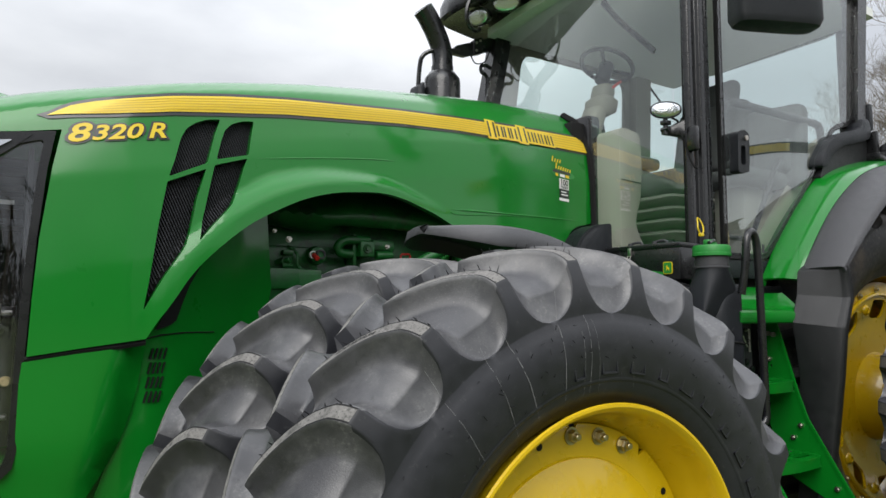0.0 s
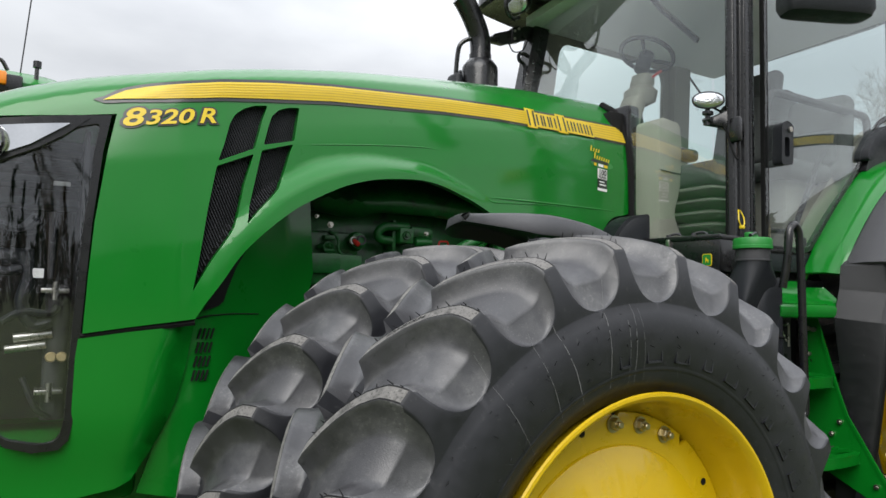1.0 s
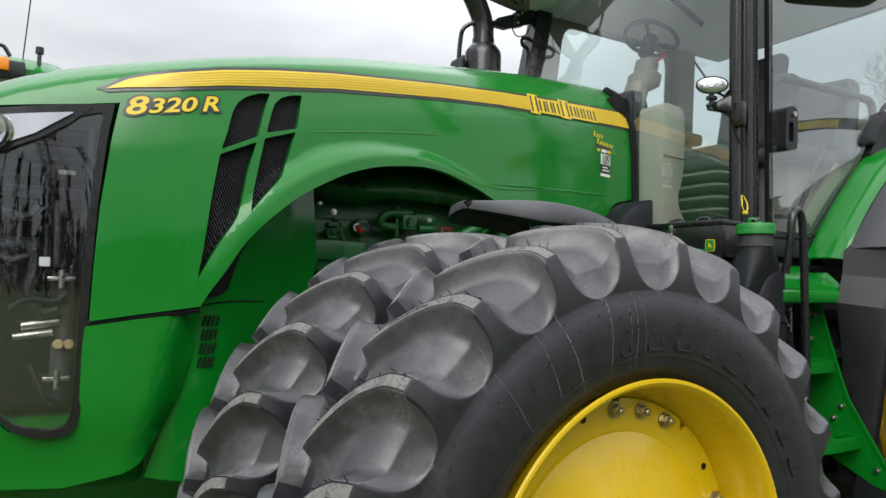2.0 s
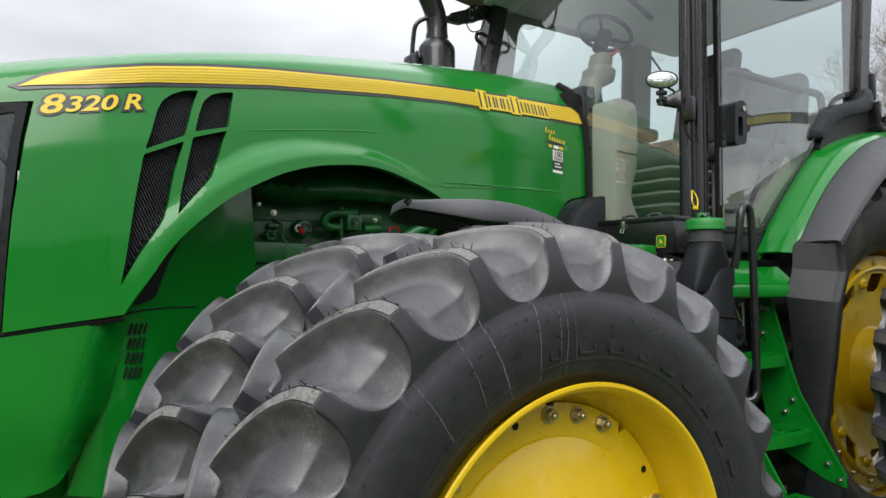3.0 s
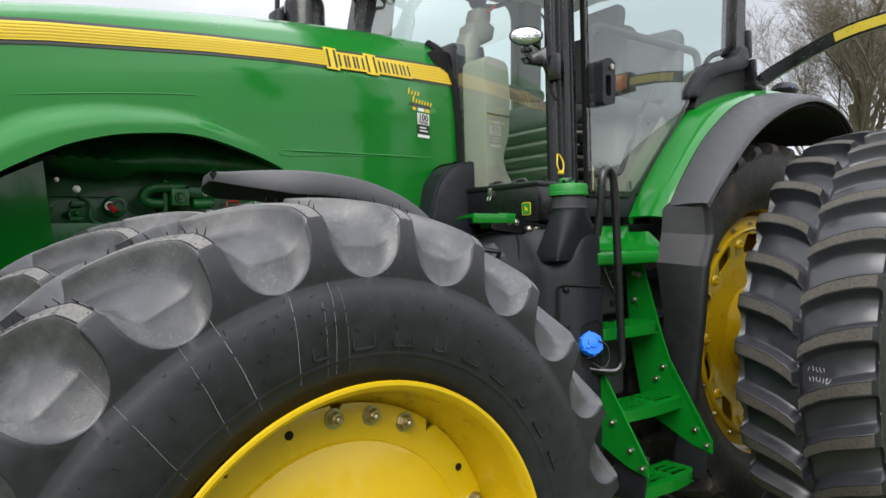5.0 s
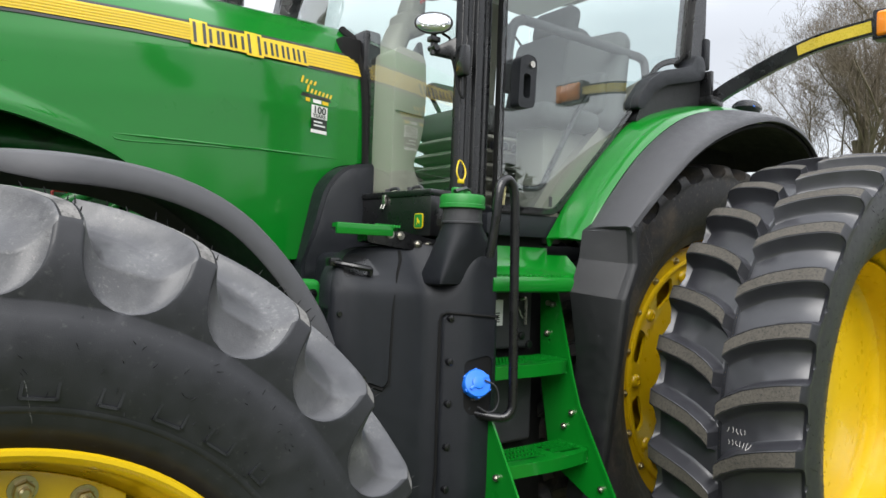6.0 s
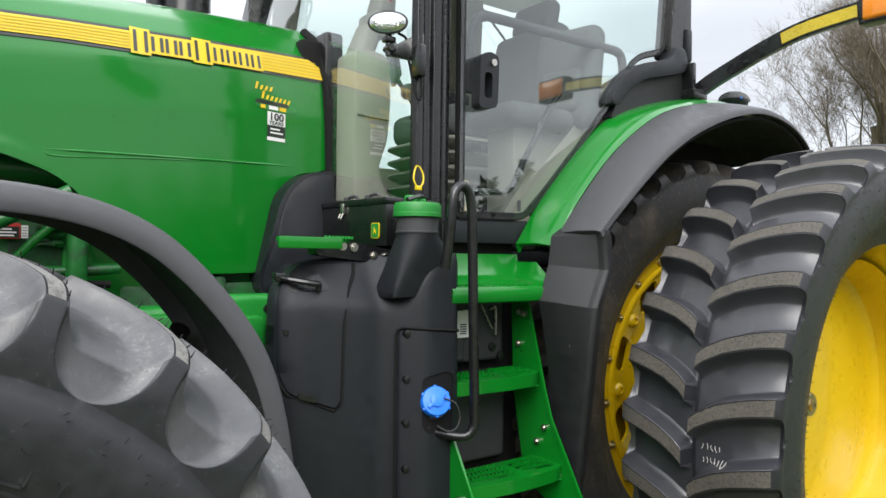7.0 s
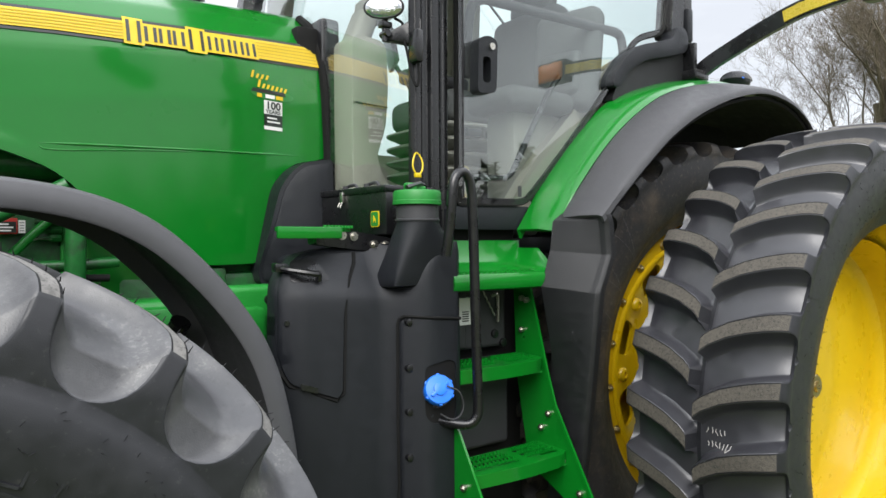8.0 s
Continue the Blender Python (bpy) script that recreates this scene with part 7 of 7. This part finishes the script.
part("cover_lip", slab(shrink(COVER, 0.014), lambda u, v: Vector((u, -0.636 + 0.05 * smoothstep(1.3, 1.1, u) - 0.03 * smoothstep(1.4, 1.6, v), v)), 0.01, (0, -1, 0), 0.04, (), 0.003), PLASTIC, cover)
part("cover_latch", box(1.24, 1.27, -0.675, -0.65, 1.43, 1.47, 0.006), BLACK_PAINT, cover)
frame_ = part("frame_casting", joined(box(0.55, 1.15, -0.66, -0.40, 0.86, 1.36, 0.03, 3), box(0.86, 1.10, -0.73, -0.64, 1.02, 1.40, 0.025, 3), box(0.93, 1.04, -0.77, -0.7, 1.20, 1.33, 0.02), rod((0.82, -0.74, 1.25), (0.98, -0.74, 1.25), 0.03, 14), rod((0.70, -0.70, 1.02), (0.70, -0.63, 1.02), 0.06, 18, 0.01), box(0.62, 0.8, -0.69, -0.64, 1.10, 1.34, 0.02)), GREEN_MATT, tractor, "green painted frame casting", 35)
for x, z in ((0.90, 1.36), (1.06, 1.35), (0.89, 1.08), (1.06, 1.07), (0.98, 1.26), (0.66, 1.30), (0.76, 1.15)):
    bolt(frame_, (x, -0.738 if x > 0.85 else -0.694, z), 0.012, mat=GREEN_MATT if x < 1 else BLACK_PAINT)
part("belly", box(-1.6, 3.2, -0.42, 0.42, 0.62, 1.05, 0.06, 3), GREEN_MATT, tractor)
part("rear_axle", rod((2.94, -0.9, 1.005), (2.94, 0.9, 1.005), 0.17, 24), GREEN_MATT, tractor)
part("rear_case", box(2.0, 3.25, -0.62, 0.5, 0.7, 1.48, 0.08, 3), GREEN_MATT, tractor)
part("front_axle", box(-0.14, 0.16, -1.2, 1.2, 0.66, 0.92, 0.05, 3), GREEN_MATT, tractor)
part("under_shield", box(1.45, 2.0, -0.98, -0.3, 0.45, 1.45, 0.03), MATT_BLACK, tractor)
for k in range(4):
    part("hose", tube([(0.62 + k * 0.05, -0.72, 0.95), (0.66 + k * 0.05, -0.80, 1.12 + 0.03 * k), (0.74 + k * 0.05, -0.78, 1.22 - 0.02 * k), (0.9, -0.72, 1.2 - 0.05 * k)], 0.014, 8, 5), MATT_BLACK, tractor, "black hydraulic hose")

# ---- steps ----
steps = tractor
SX0, SX1 = 1.47, 1.875


def tread(parent, y0, y1, z, x0=SX0, x1=SX1, lip=0.045):
    """A pressed step: lip round the edge, slots with toothed bars."""
    out = rounded([(x0, y1), (x0, y0 + 0.02), ((x0 + x1) / 2, y0), (x1 - 0.05, y0 + 0.012), (x1, y0 + 0.045), (x1, y1)], [0, 0.03, 0.2, 0.05, 0.03, 0], 4)
    xm = (x0 + x1) / 2 + 0.02
    holes = []
    d = y1 - y0
    for a, b in ((x0 + 0.03, xm - 0.02), (xm + 0.02, x1 - 0.035)):
        for k in range(3):
            c0, c1 = y0 + 0.045 + k * (d - 0.06) / 3, y0 + 0.045 + (k + 0.72) * (d - 0.06) / 3
            holes.append(rounded([(a, c0), (b, c0), (b, c1), (a, c1)], 0.008, 2))
    st = part("step", slab(out, lambda u, v: Vector((u, v, z)), 0.006, (0, 0, 1), 0.05, holes), GREEN, parent, "green step with toothed slots", 35)
    edge = [p for p in out]
    bm = bmesh.new()
    a = [bm.verts.new((x, y, z)) for x, y in edge]
    b = [bm.verts.new((x, y + 0.004, z - lip)) for x, y in edge]
    for i in range(len(a) - 1):
        bm.faces.new((a[i], a[i + 1], b[i + 1], b[i]))
    part("lip", bm, GREEN, st, "", 50)
    teeth = []
    for h in holes:
        ys = [q[1] for q in h]
        xs = [q[0] for q in h]
        n = 11
        for i in range(n):
            x = min(xs) + (i + 0.5) * (max(xs) - min(xs)) / n
            teeth.append(box(x - 0.004, x + 0.004, max(ys) - 0.002, max(ys) + 0.003, z - 0.002, z + 0.008))
    part("grip_teeth", joined(*teeth), GREEN, st)["kind"] = "stuff"
    part("tread_well", box(x0 + 0.02, x1 - 0.02, y0 + 0.03, y1 + 0.01, z - 0.05, z - 0.045), GREEN_MATT, st)
    return st


# top platform with its dished back and rounded end
pf = bmesh.new()
rows = []
PROF = ((-1.228, 1.388), (-1.236, 1.392), (-1.239, 1.402), (-1.239, 1.424), (-1.234, 1.431), (-1.222, 1.433), (-1.16, 1.436), (-1.11, 1.446), (-1.075, 1.466), (-1.055, 1.500), (-1.047, 1.545))
for y, z in PROF:
    back = smoothstep(-1.15, -1.05, y)
    inner = smoothstep(-1.238, -1.20, y)
    row = []
    for x in (1.46, 1.6, 1.75, 1.82, 1.85, 1.872, 1.888, 1.898, 1.903, 1.906):
        e_ = max(0.0, (x - 1.82) / 0.086)
        row.append(pf.verts.new((x, y + 0.022 * e_ ** 4 * (1 - inner), z + max(0.0, 1.516 - z) * e_ ** 3 * inner)))
    rows.append(row)
for a, b in zip(rows, rows[1:]):
    for i in range(len(a) - 1):
        pf.faces.new((a[i], a[i + 1], b[i + 1], b[i]))
bmesh.ops.recalc_face_normals(pf, faces=pf.faces[:])
bmesh.ops.solidify(pf, geom=pf.faces[:], thickness=0.006)
plat = part("platform", pf, GREEN, steps, "green dished top platform", 40)
part("grip_dots", joined(*[rod((1.485 + i * 0.024, -1.215 + j * 0.022, 1.43), (1.485 + i * 0.024, -1.215 + j * 0.022, 1.443), 0.0065, 6) for i in range(15) for j in range(4)]), GREEN, plat)["kind"] = "stuff"
part("platform_bolt", rod((1.70, -1.15, 1.385), (1.70, -1.15, 1.40), 0.01, 6), STEEL, plat)
tread(steps, -1.255, -1.09, 1.135)
tread(steps, -1.345, -1.17, 0.828, SX0, 1.90)
tread(steps, -1.42, -1.25, 0.55, 1.50, 1.86)
STILE = [(-1.05, 1.40), (-1.13, 1.40), (-1.225, 1.075), (-1.262, 0.97), (-1.45, 0.66), (-1.45, 0.615), (-1.36, 0.635), (-1.13, 0.74), (-1.105, 0.86), (-1.065, 1.06)]
for x in (1.882, 1.455):
    o = STILE if x > 1.8 else [(-1.05, 1.05), (-1.16, 1.05), (-1.262, 0.96), (-1.45, 0.66), (-1.45, 0.615), (-1.36, 0.635), (-1.13, 0.74)]
    st = part("stile", slab(o, lambda u, v: Vector((x, u, v)), 0.008, (-1, 0, 0), 0.08, [[(-1.105 + 0.006 * math.cos(a), 1.19 + 0.008 * math.sin(a)) for a in (0, 1, 2, 3, 4, 5)]] if x > 1.8 else (), 0.0015), GREEN, steps, "green side plate", 30)
    part("stile_flange", tube([(x + 0.012 * 0, u, v) for u, v in (o[1:5] if x > 1.8 else o[1:4])], 0.006, flat=(0.008, 0.012)), GREEN, st)
    for u, v in ((-1.10, 1.335), (-1.125, 1.33), (-1.10, 1.22), (-1.235, 0.94), (-1.20, 0.885), (-1.30, 0.79), (-1.38, 0.70), (-1.43, 0.645), (-1.16, 1.10)):
        if x > 1.8 or v < 1:
            bolt(st, (x - 0.01, u, v), 0.008, (-1, 0, 0))
for x in (1.885, 1.475):
    part("rubber_strap", slab([(-1.44, 0.68), (-1.30, 0.70), (-1.26, 0.50), (-1.41, 0.50)], lambda u, v: Vector((x, u, v)), 0.012, (-1, 0, 0), 0.1, (), 0.002), RUBBER, steps, "black rubber strap holding the lowest step")
bat = tractor
part("upper_cover", box(1.56, 1.86, -1.035, -0.98, 1.155, 1.40, 0.018, 3), GREY_PLASTIC, bat)
part("upper_pad", box(1.56, 1.66, -1.055, -1.03, 1.165, 1.39, 0.016, 3), GREY_PLASTIC, bat)
part("lower_cover", box(1.52, 1.86, -1.05, -0.98, 0.80, 1.12, 0.02, 3), GREY_PLASTIC, bat)
part("label", box(1.622, 1.678, -1.0585, -1.0355, 1.25, 1.345), WHITE_VINYL, bat, "white warning label")
for i in range(5):
    part("label_bar", box(1.634, 1.662, -1.0595, -1.0583, 1.262 + i * 0.008, 1.266 + i * 0.008), DARK_VINYL, bat)
part("reflector_disc", joined(lathe([(0, -0.012), (0.018, -0.012), (0.022, -0.006), (0.022, 0.01)], (1.535, -1.06, 1.07), n=24)), STEEL, bat, "round mesh breather")
for x, z in ((1.80, 1.205), (1.84, 1.17), (1.645, 1.18)):
    part("cover_clip", rod((x, -1.03, z), (x, -1.045, z), 0.016, 16, 0.004), BLACK_PAINT, bat)
part("chain", joined(*[rod((1.735 + 0.006 * i, -1.05, 1.365 - 0.010 * i), (1.741 + 0.006 * i, -1.052 + 0.004 * (i % 2), 1.353 - 0.010 * i), 0.003, 5) for i in range(9)]), STEEL, bat, "thin steel chain")
part("hook", tube([(1.775, -1.05, 1.345), (1.79, -1.055, 1.35), (1.80, -1.055, 1.34), (1.80, -1.055, 1.25)], 0.006, 8, 4), STEEL, bat, "bent steel pin")
part("grab_rail", tube([(1.385, -1.30, 1.50), (1.392, -1.315, 1.60), (1.397, -1.32, 1.70), (1.408, -1.32, 1.735), (1.431, -1.32, 1.752), (1.455, -1.32, 1.738), (1.467, -1.32, 1.70), (1.474, -1.32, 1.60), (1.483, -1.32, 1.30), (1.49, -1.32, 1.06), (1.486, -1.32, 1.01), (1.465, -1.31, 0.985), (1.43, -1.27, 0.985), (1.40, -1.22, 0.99)], 0.0155, 12, 3), BLACK_PAINT, tractor, "black tubular grab rail")

# ---- ground, woods and trees ----
GRASS_EARTH = material("mown_grass", (0.095, 0.12, 0.045), 0.9, spec=0.2, scale=6, vary=0.45, fine=1.0, fine_scale=60,
                       spots=[((0.10, 0.085, 0.05), 0.8, 0.52, 0.75), ((0.03, 0.05, 0.012), 14, 0.5, 0.7)])
BLADE = material("grass_blade", (0.06, 0.11, 0.025), 0.7, spec=0.25, scale=3, vary=0.5)
BARK = material("grey_bark", (0.17, 0.145, 0.11), 0.9, spec=0.15, scale=4, vary=0.3, fine=1.0, fine_scale=30)
TWIG = material("twig_bark", (0.18, 0.15, 0.115), 0.9, spec=0.15, scale=4, vary=0.3)
NEEDLE = material("dark_conifer", (0.022, 0.04, 0.018), 0.9, spec=0.1, scale=0.6, vary=0.5)
BROWN_WOOD = material("bare_far_wood", (0.085, 0.07, 0.05), 0.9, spec=0.1, scale=0.6, vary=0.4)
bm = bmesh.new()
grid = [-900, -300, -120, -50, -20, -10, -5, 0, 5, 10, 20, 50, 120, 300, 900]
rnd = random.Random(4)
gv = [[bm.verts.new((x, y, rnd.uniform(-0.02, 0.0) if abs(x) < 15 and abs(y) < 15 else -0.02)) for x in grid] for y in grid]
for j in range(len(grid) - 1):
    for i in range(len(grid) - 1):
        bm.faces.new((gv[j][i], gv[j][i + 1], gv[j + 1][i + 1], gv[j + 1][i]))
ground = part("ground", bm, GRASS_EARTH)
tagged(ground, "rough mown grass field under an overcast sky", "ground", kind="structure")

rnd = random.Random(11)
vs, fs = [], []
for k in range(9000):
    x, y = rnd.uniform(-2.5, 5.5), rnd.uniform(-4.5, 0.8)
    a, h, w = rnd.uniform(0, 6.28), rnd.uniform(0.03, 0.085), rnd.uniform(0.003, 0.006)
    dx, dy = math.cos(a), math.sin(a)
    b = len(vs)
    lx, ly = rnd.uniform(-0.04, 0.04), rnd.uniform(-0.04, 0.04)
    vs += [(x - dx * w, y - dy * w, -0.02), (x + dx * w, y + dy * w, -0.02), (x + dx * w * 0.7 + lx * 0.4, y + dy * w * 0.7 + ly * 0.4, h * 0.6), (x - dx * w * 0.7 + lx * 0.4, y - dy * w * 0.7 + ly * 0.4, h * 0.6), (x + lx, y + ly, h)]
    fs += [(b, b + 1, b + 2, b + 3), (b + 3, b + 2, b + 4)]
me = bpy.data.meshes.new("grass")
me.from_pydata(vs, [], fs)
me.materials.append(BLADE)
tagged(new("grass", me), "short green grass blades on the field", "grass", kind="stuff")


class Wood:
    """Collects tapered limbs into one mesh."""

    def __init__(self):
        self.v, self.f = [], []

    def limb(self, pts, r0, r1, n):
        k = len(pts)
        base = len(self.v)
        for i, p in enumerate(pts):
            d = (pts[min(i + 1, k - 1)] - pts[max(i - 1, 0)]).normalized()
            a = d.cross(Vector((0.3, 0.9, 0.1))).normalized()
            b = a.cross(d)
            r = r0 + (r1 - r0) * i / (k - 1)
            for j in range(n):
                t = 2 * math.pi * j / n
                self.v.append(p + (a * math.cos(t) + b * math.sin(t)) * r)
        for i in range(k - 1):
            for j in range(n):
                s = base + i * n
                self.f.append((s + j, s + (j + 1) % n, s + n + (j + 1) % n, s + n + j))

    def mesh(self, name, mat):
        me = bpy.data.meshes.new(name)
        me.from_pydata(self.v, [], self.f)
        me.materials.append(mat)
        me.shade_smooth()
        return me


def bare_tree(at, height, spread, seed, label, stems=3, depth=5, lean=0.32, low=0.35, first=3, stout=0.0165):
    r = random.Random(seed)
    limbs, twigs = Wood(), Wood()

    def grow(p, d, length, rad, level):
        n = 4 if level < 3 else 3
        pts = [p]
        for i in range(n):
            bend = Vector((r.uniform(-1, 1), r.uniform(-1, 1), r.uniform(-0.5, 1))) * (0.13 + 0.05 * level)
            d = (d + bend).normalized()
            p = p + d * length / n
            pts.append(p)
        end = rad * (0.55 if level < depth else 0.3)
        (limbs if level < 3 else twigs).limb(pts, rad, end, 8 if level < 1 else 5 if level < 3 else 3)
        if level >= depth:
            return
        kids = first if level == 0 else 4 if level < 4 else 5
        for c in range(kids):
            k = (low if level == 0 else 0.35) + (0.65 if level else 1 - low) * (c + r.uniform(0.3, 1.0)) / kids
            k = min(k, 0.999)
            i = min(n - 1, int(k * n))
            q = pts[i] + (pts[i + 1] - pts[i]) * min(1, k * n - i)
            out = Vector((r.uniform(-1, 1), r.uniform(-1, 1), r.uniform(-0.25, 0.75))).normalized()
            nd = (d * (1.0 - 0.1 * level) + out * spread).normalized()
            grow(q, nd, length * r.uniform(0.5, 0.78), max(0.007, end * r.uniform(0.55, 0.8)), level + 1)

    tree = tagged(new("tree"), label, "tree", group="bare trees round the field")
    tree.location = at
    for s in range(stems):
        a = 2 * math.pi * (s + r.uniform(-0.2, 0.2)) / stems
        grow(Vector((math.cos(a) * 0.12, math.sin(a) * 0.12, -0.1)), Vector((math.cos(a) * lean, math.sin(a) * lean, 1)).normalized(), height * 0.40, height * stout, 0)
    for nm, w, m in (("trunk", limbs, BARK), ("crown", twigs, TWIG)):
        o = new(nm, w.mesh(nm, m))
        o.parent = tree
    tree.children[1]["kind"] = "stuff"
    return tree


bare_tree((42.6, 13.2, 0), 23.0, 0.72, 3, "tall bare spreading deciduous tree at the field's edge", 4, 6, lean=0.15, low=0.15, first=5, stout=0.018)
bare_tree((36, 4.0, 0), 16, 0.8, 21, "bare deciduous tree behind the tractor", 3, 4)
bare_tree((5, -46, 0), 15, 0.8, 5, "bare deciduous tree across the field", 3, 4)
bare_tree((-16, -52, 0), 17, 0.8, 6, "bare deciduous tree across the field", 3, 4)


def far_woods(name, centre_angle, width, dist, count, seed, mat, tall, label):
    """A belt of far trees: each a ragged stack of small sprays."""
    r = random.Random(seed)
    v, f = [], []
    for k in range(count):
        a = radians(centre_angle + r.uniform(-width / 2, width / 2))
        d = dist * r.uniform(0.9, 1.25)
        h = tall * r.uniform(0.45, 1.1)
        w = h * r.uniform(0.16, 0.34)
        x, y = math.cos(a) * d, math.sin(a) * d
        conic = r.random() < 0.5
        for s in range(90):
            z = r.random() ** 0.8
            wid = w * ((1.05 - z) if conic else math.sin(math.pi * min(1, 0.15 + z * 0.85)) + 0.05)
            t, q = r.uniform(0, 6.28), r.random() ** 0.5 * wid
            p = Vector((x + math.cos(t) * q, y + math.sin(t) * q, 0.2 + z * h))
            b = len(v)
            for j in range(3):
                v.append(p + Vector((r.uniform(-1, 1), r.uniform(-1, 1), r.uniform(-1.1, 0.9))) * h * 0.075)
            f.append((b, b + 1, b + 2))
    me = bpy.data.meshes.new(name)
    me.from_pydata(v, [], f)
    me.materials.append(mat)
    return tagged(new(name, me), label, "woods", kind="stuff")


far_woods("far_conifers", 0, 360, 120, 420, 1, NEEDLE, 13, "dark ragged belt of far conifers round the field")
far_woods("far_bare_woods", 0, 360, 105, 260, 2, BROWN_WOOD, 9, "brown belt of far leafless woods")

far_woods("conifer_belt", -92, 130, 60, 130, 7, NEEDLE, 9.0, "dark conifers across the field")
far_woods("bare_belt", -80, 120, 54, 60, 9, BROWN_WOOD, 7.0, "brown leafless thicket across the field")

# ---- the machine that stands behind the hood ----
other = tagged(new("parked_tractor"), "green tractor cab roof with an amber beacon, parked beyond", "tractor")
OY = 5.0
part("cab_roof", loft([[Vector((x, y, z)) for x, y in rounded([(-3.0 + s, OY - 0.8 + s), (-0.95 - s, OY - 0.8 + s), (-0.95 - s, OY + 0.8 - s), (-3.0 + s, OY + 0.8 - s)], 0.25)] for s, z in ((0.05, 3.18), (0.0, 3.2), (0.0, 3.28), (0.12, 3.40), (0.45, 3.50))]), GREEN, other, "green cab roof")
for x in (-2.75, -1.15):
    for y in (OY - 0.65, OY + 0.65):
        part("cab_post", box(x - 0.06, x + 0.06, y - 0.06, y + 0.06, 1.4, 3.2, 0.02), BLACK_PAINT, other)
part("cab_glass", box(-2.7, -1.2, OY - 0.62, OY + 0.62, 1.5, 3.18), GLASS, other)
part("body", box(-4.6, -0.9, OY - 0.5, OY + 0.5, 0.7, 1.5, 0.1, 3), GREEN, other)
for x, R in ((-1.4, 0.95), (-4.0, 0.7)):
    for s in (-1, 1):
        w = part("wheel", lathe([(0.3, -0.2), (R * 0.55, -0.24), (R * 0.9, -0.24), (R, -0.2), (R, 0.2), (R * 0.9, 0.24), (R * 0.55, 0.24), (0.3, 0.2)], (x, OY + s * 0.9, R), n=40), RUBBER, other)
        part("rim", lathe([(0, -0.05), (R * 0.5, -0.22), (R * 0.56, -0.245), (R * 0.56, 0.245), (0, 0.05)], (x, OY + s * 0.9, R), n=32), YELLOW, w)
bc = part("beacon_guard", joined(box(-1.64, -1.38, OY - 0.86, OY - 0.70, 3.16, 3.33, 0.02), tube([(-1.60, OY - 0.84, 3.2), (-1.60, OY - 0.85, 3.42), (-1.55, OY - 0.85, 3.44), (-1.50, OY - 0.85, 3.36)], 0.018, 8, 4)), BLACK_PAINT, other)
part("beacon", box(-1.60, -1.50, OY - 0.90, OY - 0.82, 3.22, 3.34, 0.015), AMBER, bc, "amber beacon")
part("aerial_base", joined(rod((-1.28, OY - 0.72, 3.2), (-1.28, OY - 0.72, 3.50), 0.018, 8), rod((-1.28, OY - 0.72, 3.46), (-1.28, OY - 0.72, 3.52), 0.035, 10)), BLACK_PAINT, other)
part("aerial", rod((-1.42, OY - 0.6, 3.3), (-1.34, OY - 0.6, 4.6), 0.006, 6), BLACK_PAINT, other)
